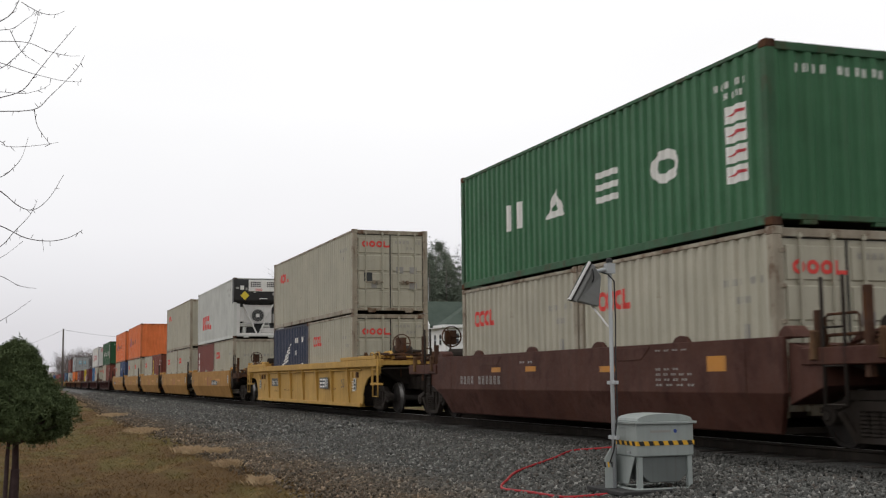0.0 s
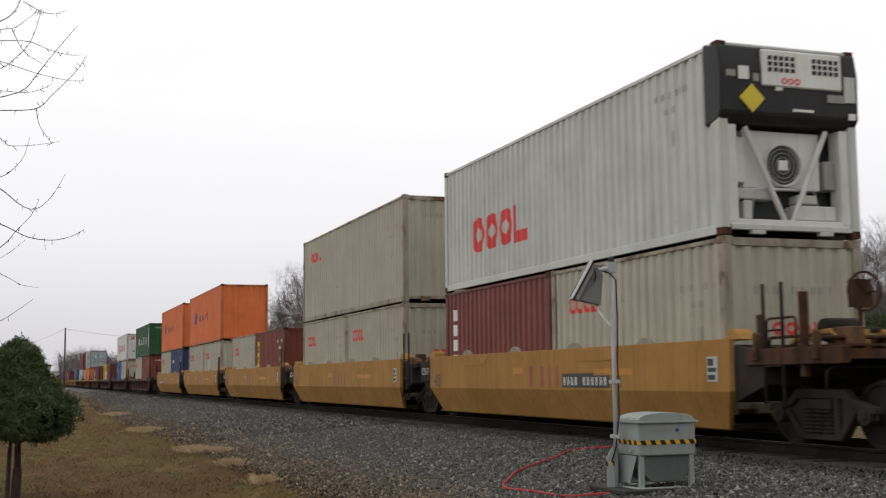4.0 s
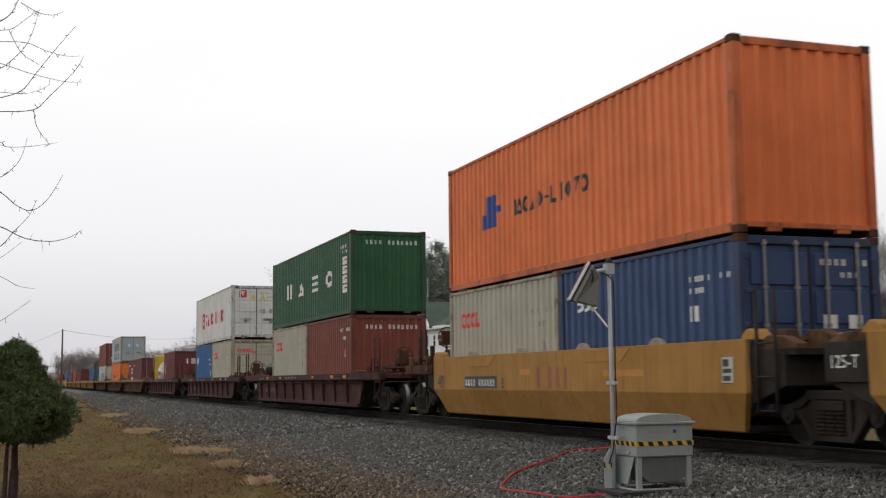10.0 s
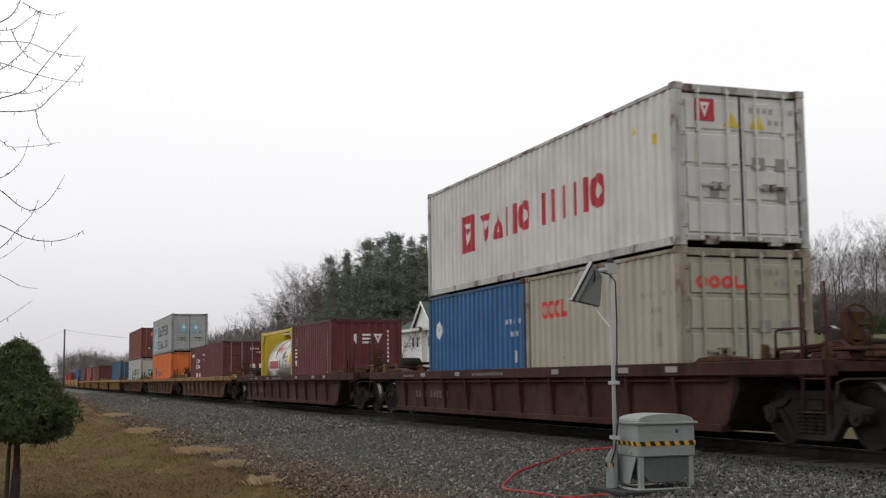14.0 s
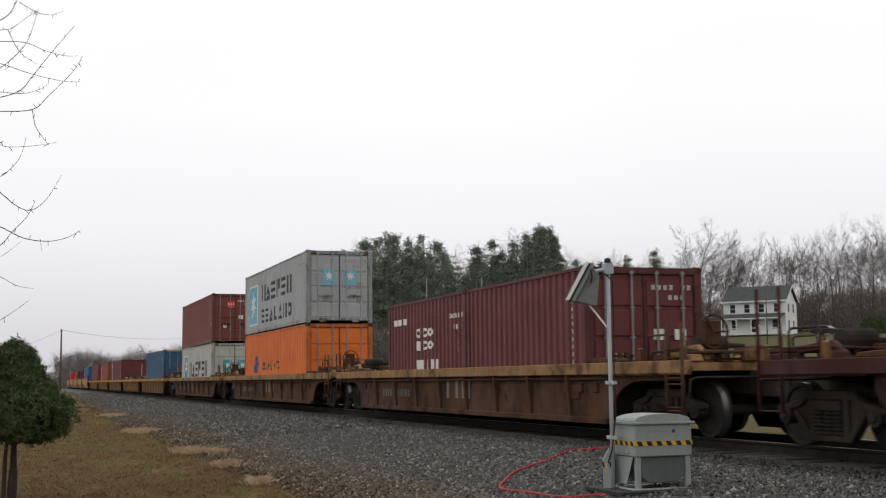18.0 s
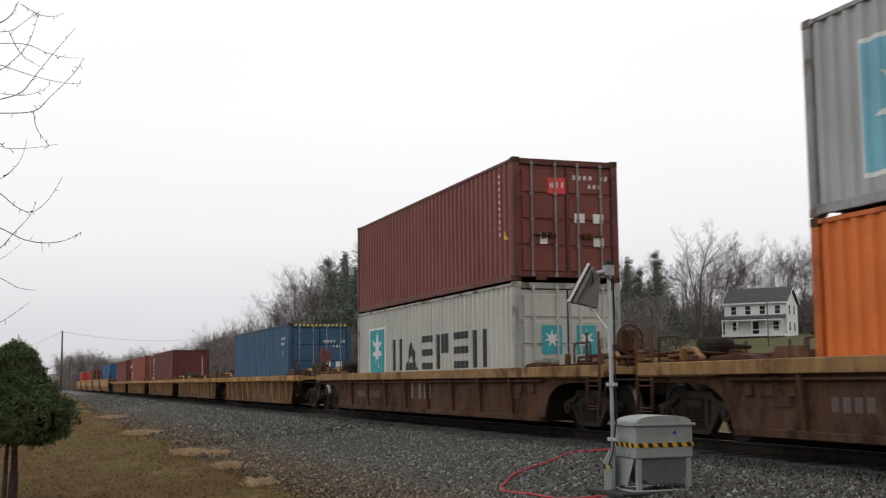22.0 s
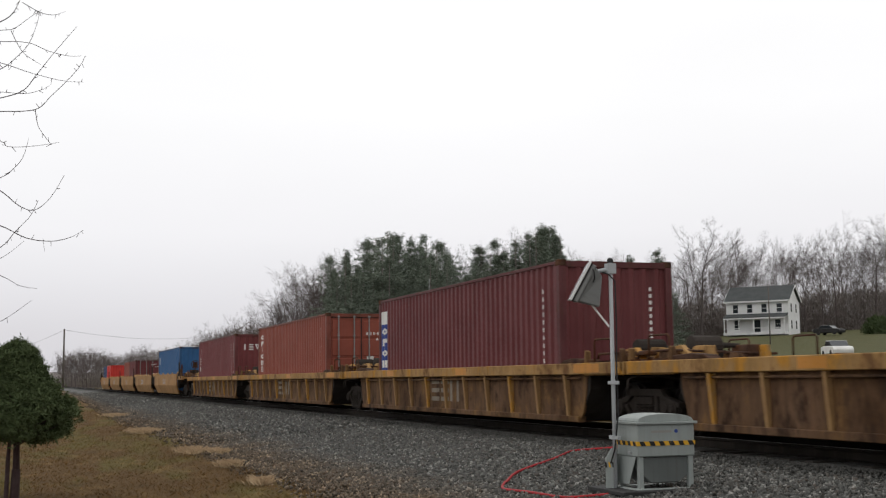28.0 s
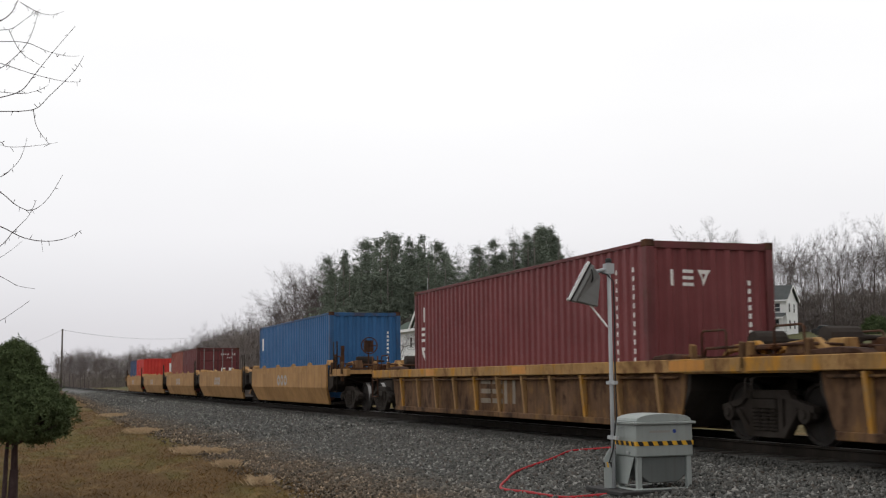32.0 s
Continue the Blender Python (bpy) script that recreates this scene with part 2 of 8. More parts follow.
M = {
    "grey": painted("beige_grey_container_paint", (0.43, 0.405, 0.318), 0.5, 0.34, 0.4, 0.10, (0.13, 0.105, 0.075)),
    "grey_post": painted("rusting_beige_post_paint", (0.30, 0.26, 0.195), 0.6, 0.6, 0.7, 0.25, (0.10, 0.055, 0.03), patch=((0.115, 0.062, 0.033), (0.36, 0.335, 0.265))),
    "grey2": painted("light_grey_reefer_paint", (0.56, 0.57, 0.53), 0.45, 0.25, 0.2),
    "silver": painted("silver_grey_container_paint", (0.40, 0.42, 0.42), 0.45, 0.25, 0.25),
    "cream": painted("cream_grey_container_paint", (0.50, 0.50, 0.45), 0.5, 0.3, 0.25),
    "white": painted("white_container_paint", (0.68, 0.67, 0.64), 0.45, 0.22, 0.3),
    "green": painted("green_container_paint", (0.032, 0.135, 0.055), 0.5, 0.3, 0.2),
    "green2": painted("deep_green_container_paint", (0.012, 0.085, 0.028), 0.45, 0.25, 0.15),
    "orange": painted("orange_container_paint", (0.72, 0.178, 0.048), 0.5, 0.25, 0.3, 0.12, (0.16, 0.06, 0.03)),
    "orange2": painted("bright_orange_container_paint", (0.72, 0.172, 0.026), 0.5, 0.2, 0.28, 0.12, (0.16, 0.06, 0.03)),
    "oxide": painted("red_oxide_container_paint", (0.19, 0.048, 0.036), 0.5, 0.25, 0.25),
    "oxide2": painted("brown_red_container_paint", (0.185, 0.043, 0.025), 0.5, 0.3, 0.25),
    "darkred": painted("dark_red_container_paint", (0.135, 0.026, 0.028), 0.5, 0.25, 0.2),
    "wine": painted("wine_red_container_paint", (0.17, 0.034, 0.036), 0.5, 0.25, 0.2),
    "rustred": painted("orange_red_container_paint", (0.26, 0.06, 0.035), 0.5, 0.25, 0.25),
    "brightred": painted("bright_red_container_paint", (0.55, 0.035, 0.025), 0.5, 0.2, 0.15),
    "blue": painted("blue_container_paint", (0.033, 0.098, 0.18), 0.5, 0.3, 0.25),
    "blue2": painted("bright_blue_container_paint", (0.02, 0.11, 0.27), 0.5, 0.25, 0.2),
    "cobalt": painted("cobalt_container_paint", (0.028, 0.060, 0.15), 0.5, 0.3, 0.25),
    "navy": painted("navy_container_paint", (0.014, 0.024, 0.06), 0.45, 0.3, 0.25),
    "tan": painted("tan_yellow_railcar_paint", (0.36, 0.186, 0.048), 0.65, 0.6, 0.5, 0.15, (0.13, 0.066, 0.024), spec=0.12),
    "tan2": painted("faded_tan_railcar_paint", (0.35, 0.190, 0.068), 0.65, 0.6, 0.5, 0.22, spec=0.12),
    "yellow": painted("yellow_railcar_paint", (0.47, 0.280, 0.068), 0.6, 0.45, 0.6, 0.16, (0.15, 0.075, 0.025), spec=0.15),
    "maroon": painted("maroon_railcar_paint", (0.070, 0.0245, 0.0155), 0.6, 0.45, 0.4, 0.22, (0.035, 0.024, 0.018), patch=((0.080, 0.032, 0.021), (0.052, 0.0185, 0.013)), spec=0.12),
    "plum": painted("dusty_maroon_railcar_paint", (0.047, 0.0150, 0.0125), 0.7, 0.55, 0.4, 0.25, (0.027, 0.018, 0.015), patch=((0.058, 0.020, 0.0165), (0.028, 0.013, 0.0105)), spec=0.1),
    "brown": painted("grimy_brown_railcar_paint", (0.066, 0.030, 0.0165), 0.8, 0.6, 0.6, 0.3, (0.024, 0.016, 0.012), (0.12, 0.045, 0.018), patch=((0.105, 0.047, 0.022), (0.030, 0.0165, 0.011)), spec=0.08),
    "ochre": painted("rusty_ochre_railcar_paint", (0.105, 0.052, 0.022), 0.8, 0.8, 0.6, 0.35, (0.030, 0.020, 0.014), (0.11, 0.04, 0.016), patch=((0.200, 0.112, 0.048), (0.034, 0.020, 0.013)), spec=0.08),
    "chord_tan": painted("worn_tan_chord_paint", (0.25, 0.140, 0.058), 0.7, 0.6, 0.6, 0.3, (0.06, 0.035, 0.02), patch=((0.33, 0.20, 0.085), (0.085, 0.042, 0.022)), spec=0.1),
    "chord_amber": painted("worn_amber_chord_paint", (0.33, 0.190, 0.066), 0.7, 0.6, 0.6, 0.3, (0.07, 0.04, 0.02), patch=((0.46, 0.22, 0.035), (0.14, 0.066, 0.028)), spec=0.1),
    "iron": painted("greasy_cast_iron", (0.022, 0.0155, 0.011), 0.85, 0.4, 0.4, 0.3, (0.014, 0.012, 0.010), (0.042, 0.021, 0.012), 0.4, spec=0.1),
    "black": painted("black_paint", (0.015, 0.015, 0.016), 0.5, 0.3, 0.2),
    "wheel": painted("dark_wheel_steel", (0.015, 0.012, 0.010), 0.75, 0.4, 0.4, 0.3, (0.014, 0.012, 0.010), spec=0.1),
    "tread": metal_mat("polished_tread", (0.26, 0.25, 0.24), 0.42),
    "rod": metal_mat("galvanised_steel", (0.55, 0.56, 0.57), 0.45),
    "steel": metal_mat("stainless_steel", (0.62, 0.62, 0.60), 0.32),
    "gate_yellow": painted("yellow_frame_paint", (0.62, 0.45, 0.03), 0.45, 0.25, 0.3),
    "red_mark": painted("red_mark_paint", (0.72, 0.06, 0.05), 0.5, 0.12, 0.1, 0.1, bump=0),
    "crimson": painted("crimson_mark_paint", (0.50, 0.035, 0.05), 0.5, 0.15, 0.1, 0.1, bump=0),
    "faded_red": painted("faded_red_emblem_paint", (0.27, 0.065, 0.038), 0.6, 0.6, 0.5, 0.25, (0.26, 0.13, 0.05), bump=0),
    "white_mark": painted("white_mark_paint", (0.78, 0.77, 0.73), 0.5, 0.2, 0.15, 0.1, bump=0),
    "grey_mark": painted("grey_mark_paint", (0.30, 0.29, 0.27), 0.5, 0.2, 0.15, 0.1, bump=0),
    "black_mark": painted("charcoal_mark_paint", (0.035, 0.04, 0.042), 0.5, 0.2, 0.1, 0.1, bump=0),
    "blue_mark": painted("blue_mark_paint", (0.03, 0.06, 0.26), 0.5, 0.2, 0.1, 0.1, bump=0),
    "sky_mark": painted("pale_blue_mark_paint", (0.20, 0.48, 0.60), 0.5, 0.15, 0.1, 0.1, bump=0),
    "teal_mark": painted("teal_mark_paint", (0.05, 0.36, 0.40), 0.5, 0.15, 0.1, 0.1, bump=0),
    "amber_mark": painted("amber_mark_paint", (0.50, 0.21, 0.025), 0.5, 0.4, 0.3, 0.1, bump=0),
    "hazard": painted("yellow_mark_paint", (0.72, 0.56, 0.05), 0.5, 0.15, 0.1, 0.1, bump=0),
    "gray_box": painted("pale_grey_cabinet_paint", (0.30, 0.33, 0.315), 0.5, 0.25, 0.12, 0.10),
    "case": painted("dull_grey_case_paint", (0.20, 0.205, 0.20), 0.6, 0.3, 0.1, 0.1),
    "rod_dull": painted("dull_grey_rod_paint", (0.25, 0.245, 0.235), 0.55, 0.4, 0.4, 0.2),
    "tape_amber": painted("amber_tape", (0.72, 0.40, 0.03), 0.5, 0.15, 0.05, 0.1, bump=0),
    "worn_mark": painted("worn_white_stencil_paint", (0.21, 0.175, 0.130), 0.6, 0.6, 0.4, 0.25, (0.08, 0.05, 0.03), bump=0, spec=0.1),
    "dim_mark": painted("dim_stencil_paint", (0.15, 0.125, 0.115), 0.6, 0.5, 0.3, 0.2, bump=0),
    # cabinet grey darkened to carry the shade between the legs
    "hopper": painted("shade_dark_hopper_paint", (0.13, 0.145, 0.14), 0.5, 0.5, 0.2, 0.15),
    "dark_gasket": painted("dark_rubber", (0.02, 0.02, 0.02), 0.7, 0.1, 0.0),
    "galv": painted("dull_galvanised_pipe", (0.42, 0.44, 0.45), 0.4, 0.2, 0.1, 0.1),
    "hose": painted("red_rubber_hose", (0.36, 0.014, 0.02), 0.5, 0.4, 0.1, spec=0.2),
    "rail": painted("dark_brown_rail_web", (0.016, 0.012, 0.009), 0.85, 0.5, 0.3, spec=0.1),
    "railtop": metal_mat("worn_rail_head", (0.42, 0.41, 0.40), 0.35),
    "tie": rough_stuff("weathered_tie_wood", ((0.025, 0.021, 0.018), (0.05, 0.043, 0.037), (0.015, 0.013, 0.011)), 3, stretch=(4, 0.6, 4)),
    "bark": rough_stuff("grey_brown_bark", ((0.135, 0.118, 0.105), (0.24, 0.215, 0.195), (0.09, 0.075, 0.067)), 2, stretch=(3, 3, 0.7), per="object"),
    "limb": rough_stuff("grey_limb_bark", ((0.080, 0.066, 0.062), (0.135, 0.113, 0.106), (0.058, 0.047, 0.044)), 2, stretch=(3, 3, 0.7), per="object"),
    "brushwood": rough_stuff("grey_brown_brushwood", ((0.105, 0.086, 0.077), (0.190, 0.163, 0.149), (0.082, 0.067, 0.060)), 0.25, per="island"),
    "twig": rough_stuff("dark_twig_bark", ((0.05, 0.03, 0.03), (0.09, 0.06, 0.06), (0.035, 0.022, 0.022)), 8),
    # needle greens paled in the base colour to stand for distance haze
    "pine": rough_stuff("haze_paled_pine_needles", ((0.088, 0.118, 0.086), (0.168, 0.195, 0.150), (0.120, 0.146, 0.112)), 0.25, per="island"),
    "juniper": rough_stuff("dark_evergreen_sprays", ((0.030, 0.052, 0.022), (0.084, 0.110, 0.046), (0.040, 0.064, 0.027)), 2.2, per="island"),
    "siding": painted("white_clapboard_paint", (0.86, 0.86, 0.85), 0.6, 0.05, 0.02, 0.05),
    "trim": painted("white_trim_paint", (0.83, 0.83, 0.82), 0.55, 0.06, 0.02, 0.04),
    "shingle": rough_stuff("grey_green_shingles", ((0.055, 0.078, 0.062), (0.085, 0.11, 0.09), (0.045, 0.06, 0.05)), 0.8),
    "shingle2": rough_stuff("dark_grey_shingles", ((0.06, 0.066, 0.066), (0.09, 0.096, 0.096), (0.05, 0.054, 0.054)), 0.8),
    "pole": rough_stuff("grey_weathered_pole", ((0.10, 0.085, 0.075), (0.17, 0.15, 0.135), (0.07, 0.06, 0.05)), 1.0, stretch=(4, 4, 0.5)),
    "straw": rough_stuff("bleached_straw", ((0.40, 0.28, 0.16), (0.50, 0.37, 0.23), (0.28, 0.19, 0.105)), 3, per="island"),
}


# rusting frames of the containers
for key in ("green", "green2", "orange", "orange2", "oxide", "oxide2", "darkred", "wine", "rustred", "blue", "blue2", "cobalt", "navy", "silver", "cream", "white"):
    tint = TINT[M[key].name]
    rusty = (0.11, 0.062, 0.036) if key in ("silver", "cream", "white") else tuple(0.35 * c + r for c, r in zip(tint, (0.036, 0.018, 0.010)))
    M[key + "_edge"] = painted(M[key].name + "_worn", tuple(c * 0.70 for c in tint), 0.6, 0.6, 0.8, 0.25, (0.035, 0.024, 0.018), patch=(rusty, tuple(c * 0.8 for c in tint)))


def glass_mat():
    m, n, l, b = shader("window_glass", 0.06)
    b.inputs["Base Color"].default_value = (0.03, 0.035, 0.04, 1)
    b.inputs["Specular IOR Level"].default_value = 0.7
    return m


M["glass"] = glass_mat()


def solar_mat():
    m, n, l, b = shader("solar_cells", 0.15)
    co = n.new("ShaderNodeTexCoord").outputs["Object"]
    k = n.new("ShaderNodeTexBrick")
    k.offset, k.inputs["Scale"].default_value = 0, 10
    k.inputs["Color1"].default_value = k.inputs["Color2"].default_value = (0.012, 0.016, 0.04, 1)
    k.inputs["Mortar"].default_value = (0.1, 0.11, 0.13, 1)
    k.inputs["Mortar Size"].default_value = 0.012
    l.new(co, k.inputs["Vector"])
    l.new(k.outputs["Color"], b.inputs["Base Color"])
    return m


M["solar"] = solar_mat()


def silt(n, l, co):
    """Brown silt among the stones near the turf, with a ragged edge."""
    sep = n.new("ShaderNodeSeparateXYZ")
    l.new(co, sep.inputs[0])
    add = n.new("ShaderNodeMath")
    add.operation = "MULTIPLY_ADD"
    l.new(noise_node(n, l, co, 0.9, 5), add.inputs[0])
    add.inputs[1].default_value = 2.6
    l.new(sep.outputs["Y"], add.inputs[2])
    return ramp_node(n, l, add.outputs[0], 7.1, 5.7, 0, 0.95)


def track_shade(n, l, co):
    """Shade under the train, painted as a near-black band from the near rail across the track."""
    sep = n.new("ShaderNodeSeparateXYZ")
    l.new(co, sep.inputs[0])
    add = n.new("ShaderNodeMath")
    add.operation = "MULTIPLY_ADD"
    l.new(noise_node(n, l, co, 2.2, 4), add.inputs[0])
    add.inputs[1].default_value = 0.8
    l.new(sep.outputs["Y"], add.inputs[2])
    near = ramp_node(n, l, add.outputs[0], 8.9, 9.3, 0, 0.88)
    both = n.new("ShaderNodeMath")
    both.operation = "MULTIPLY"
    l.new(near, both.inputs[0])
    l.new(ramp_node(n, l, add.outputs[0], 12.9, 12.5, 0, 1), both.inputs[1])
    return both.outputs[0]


def ballast_mat():
    """Crushed stone: cells of differing greys with dark gaps, tinted by dust; towards the grass it browns."""
    m, n, l, b = shader("crushed_stone", 0.85)
    co = n.new("ShaderNodeTexCoord").outputs["Object"]
    v = n.new("ShaderNodeTexVoronoi")
    v.inputs["Scale"].default_value = 17
    l.new(co, v.inputs["Vector"])
    sepc = n.new("ShaderNodeSeparateColor")
    l.new(v.outputs["Color"], sepc.inputs[0])
    big = noise_node(n, l, co, 0.35, 5)
    c = mix_node(n, l, sepc.outputs[0], (0.054, 0.054, 0.049), (0.184, 0.184, 0.170))
    c = mix_node(n, l, ramp_node(n, l, sepc.outputs[1], 0.75, 0.95, 0, 0.6), c, (0.052, 0.04, 0.03))
    c = mix_node(n, l, ramp_node(n, l, v.outputs["Distance"], 0.45, 0.8, 0, 0.75), c, (0.008, 0.008, 0.007))
    c = mix_node(n, l, ramp_node(n, l, big, 0.4, 0.75, 0, 0.35), c, (0.032, 0.028, 0.024))
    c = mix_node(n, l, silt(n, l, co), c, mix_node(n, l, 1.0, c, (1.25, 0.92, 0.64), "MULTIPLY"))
    # the train's shade on the roadbed, put into the colour
    c = mix_node(n, l, track_shade(n, l, co), c, (0.017, 0.0165, 0.0135))
    l.new(c, b.inputs["Base Color"])
    bp = n.new("ShaderNodeBump")
    bp.inputs["Strength"].default_value, bp.inputs["Distance"].default_value = 0.9, 0.04
    bp.invert = True
    l.new(v.outputs["Distance"], bp.inputs["Height"])
    l.new(bp.outputs[0], b.inputs["Normal"])
    return m


def stone_mat():
    m, n, l, b = shader("loose_stones", 0.85)
    r = n.new("ShaderNodeNewGeometry").outputs["Random Per Island"]
    k = n.new("ShaderNodeValToRGB")
    l.new(r, k.inputs[0])
    e = k.color_ramp.elements
    e[0].color, e[1].color = (0.027, 0.026, 0.023, 1), (0.34, 0.33, 0.30, 1)
    for p, c in ((0.3, (0.070, 0.070, 0.063, 1)), (0.65, (0.130, 0.130, 0.119, 1)), (0.76, (0.085, 0.067, 0.052, 1)), (0.88, (0.16, 0.158, 0.146, 1))):
        q = e.new(p)
        q.color = c
    co = n.new("ShaderNodeTexCoord").outputs["Object"]
    f = noise_node(n, l, co, 60, 4)
    c = mix_node(n, l, ramp_node(n, l, f, 0.3, 0.7, 0, 0.4), k.outputs[0], (0.032, 0.031, 0.028))
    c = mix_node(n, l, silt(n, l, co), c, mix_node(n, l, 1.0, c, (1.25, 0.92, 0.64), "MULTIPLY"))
    # loose stones take the same painted shade by the rail
    l.new(mix_node(n, l, track_shade(n, l, co), c, (0.017, 0.0165, 0.0135)), b.inputs["Base Color"])
    return m


def turf_colour(n, l, co):
    """Winter turf: brown hollows, olive stretches, straw patches; greener pasture across the line."""
    big = noise_node(n, l, scaled(n, l, co, (0.22, 1.0, 1)), 0.8, 6, 0.62)
    mid = noise_node(n, l, scaled(n, l, co, (0.5, 1.2, 1)), 1.7, 8, 0.75)
    c = mix_node(n, l, ramp_node(n, l, big, 0.48, 0.61), (0.112, 0.066, 0.027), (0.115, 0.092, 0.030))
    c = mix_node(n, l, ramp_node(n, l, mid, 0.52, 0.68, 0, 0.7), c, (0.235, 0.155, 0.068))
    c = mix_node(n, l, ramp_node(n, l, mid, 0.45, 0.35, 0, 0.6), c, (0.060, 0.038, 0.017))
    sep = n.new("ShaderNodeSeparateXYZ")
    l.new(co, sep.inputs[0])
    field = mix_node(n, l, ramp_node(n, l, mid, 0.4, 0.62), (0.070, 0.082, 0.036), (0.115, 0.108, 0.055))
    return mix_node(n, l, ramp_node(n, l, sep.outputs["Y"], 18, 30), c, field)


def lawn_mat():
    m, n, l, b = shader("winter_turf", 0.95)
    b.inputs["Specular IOR Level"].default_value = 0.1
    co = n.new("ShaderNodeTexCoord").outputs["Object"]
    fine = noise_node(n, l, co, 19, 6, 0.8)
    c = mix_node(n, l, ramp_node(n, l, fine, 0.46, 0.60, 0, 0.55), turf_colour(n, l, co), (0.072, 0.048, 0.020))
    l.new(c, b.inputs["Base Color"])
    bp = n.new("ShaderNodeBump")
    bp.inputs["Strength"].default_value, bp.inputs["Distance"].default_value = 0.8, 0.05
    l.new(fine, bp.inputs["Height"])
    l.new(bp.outputs[0], b.inputs["Normal"])
    return m


def grass_mat():
    m, n, l, b = shader("winter_grass_blades", 0.9)
    b.inputs["Specular IOR Level"].default_value = 0.1
    co = n.new("ShaderNodeTexCoord").outputs["Object"]
    r = n.new("ShaderNodeNewGeometry").outputs["Random Per Island"]
    tone = mix_node(n, l, r, (0.8, 0.8, 0.8), (1.6, 1.5, 1.4))
    l.new(mix_node(n, l, 1.0, turf_colour(n, l, co), tone, "MULTIPLY"), b.inputs["Base Color"])
    return m


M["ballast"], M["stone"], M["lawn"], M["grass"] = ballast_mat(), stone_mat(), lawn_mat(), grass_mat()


# ---- mesh helpers ----
class Shape:
    """Collects points and faces for one mesh."""

    def __init__(self):
        self.v, self.f = [], []

    def box(self, x0, x1, y0, y1, z0, z1, tx=0.0, ty=0.0):
        """A block; tx, ty narrow its top by that much at each side."""
        k = len(self.v)
        self.v += [(x0, y0, z0), (x1, y0, z0), (x1, y1, z0), (x0, y1, z0),
                   (x0 + tx, y0 + ty, z1), (x1 - tx, y0 + ty, z1), (x1 - tx, y1 - ty, z1), (x0 + tx, y1 - ty, z1)]
        self.f += [(k, k + 3, k + 2, k + 1), (k + 4, k + 5, k + 6, k + 7), (k, k + 1, k + 5, k + 4),
                   (k + 1, k + 2, k + 6, k + 5), (k + 2, k + 3, k + 7, k + 6), (k + 3, k, k + 4, k + 7)]
        return self

    def prism(self, pts, a, b, axis="y"):
        """Extrude an outline: axis y takes (x, z) points, axis x takes (y, z), axis z takes (x, y)."""
        k, n = len(self.v), len(pts)
        for c in (a, b):
            for p, q in pts:
                self.v.append({"y": (p, c, q), "x": (c, p, q), "z": (p, q, c)}[axis])
        self.f += [tuple(range(k, k + n)), tuple(range(k + 2 * n - 1, k + n - 1, -1))]
        self.f += [(k + i, k + n + i, k + n + (i + 1) % n, k + (i + 1) % n) for i in range(n)]
        return self

    def tube(self, p, q, r, r2=None, n=8, caps=True):
        p, q = Vector(p), Vector(q)
        r2 = r if r2 is None else r2
        d = (q - p).normalized()
        s = d.orthogonal().normalized()
        t = d.cross(s)
        k = len(self.v)
        for c, rr in ((p, r), (q, r2)):
            for i in range(n):
                a = 2 * math.pi * i / n
                self.v.append(tuple(c + (s * math.cos(a) + t * math.sin(a)) * rr))
        self.f += [(k + i, k + (i + 1) % n, k + n + (i + 1) % n, k + n + i) for i in range(n)]
        if caps:
            self.f += [tuple(range(k + n - 1, k - 1, -1)), tuple(range(k + n, k + 2 * n))]
        return self

    def path(self, pts, r, n=8):
        """One unbroken round tube through the points."""
        ps = [Vector(p) for p in pts]
        k, m = len(self.v), len(ps)
        side = (ps[1] - ps[0]).orthogonal().normalized()
        for i, p in enumerate(ps):
            d = (ps[min(i + 1, m - 1)] - ps[max(i - 1, 0)]).normalized()
            side = (side - d * side.dot(d)).normalized()
            up = d.cross(side)
            for j in range(n):
                a = 2 * math.pi * j / n
                self.v.append(tuple(p + (side * math.cos(a) + up * math.sin(a)) * r))
        for i in range(m - 1):
            a, b = k + i * n, k + (i + 1) * n
            self.f += [(a + j, a + (j + 1) % n, b + (j + 1) % n, b + j) for j in range(n)]
        self.f += [tuple(range(k + n - 1, k - 1, -1)), tuple(range(k + (m - 1) * n, k + m * n))]
        return self

    def lathe(self, prof, n=24, axis="y", c=(0, 0, 0), loop=False):
        """Turn a profile of (radius, along) round an axis through c."""
        k, m = len(self.v), len(prof)
        for r, h in prof:
            for i in range(n):
                a = 2 * math.pi * i / n
                u, w = r * math.cos(a), r * math.sin(a)
                p = {"y": (u, h, w), "x": (h, u, w), "z": (u, w, h)}[axis]
                self.v.append((p[0] + c[0], p[1] + c[1], p[2] + c[2]))
        for j in range(m if loop else m - 1):
            a, b = k + j * n, k + ((j + 1) % m) * n
            self.f += [(a + i, a + (i + 1) % n, b + (i + 1) % n, b + i) for i in range(n)]
        if not loop:
            self.f += [tuple(range(k + n - 1, k - 1, -1)), tuple(range(k + (m - 1) * n, k + m * n))]
        return self

    def mesh(self, name, mat, bevel=0.0, smooth=False):
        me = bpy.data.meshes.new(name)
        me.from_pydata(self.v, [], self.f)
        bm = bmesh.new()
        bm.from_mesh(me)
        bmesh.ops.recalc_face_normals(bm, faces=bm.faces[:])
        if bevel:
            bmesh.ops.bevel(bm, geom=bm.edges[:], offset=bevel, segments=1, affect="EDGES", clamp_overlap=True)
        bm.to_mesh(me)
        bm.free()
        if smooth:
            me.polygons.foreach_set("use_smooth", [True] * len(me.polygons))
        me.materials.append(mat)
        return me


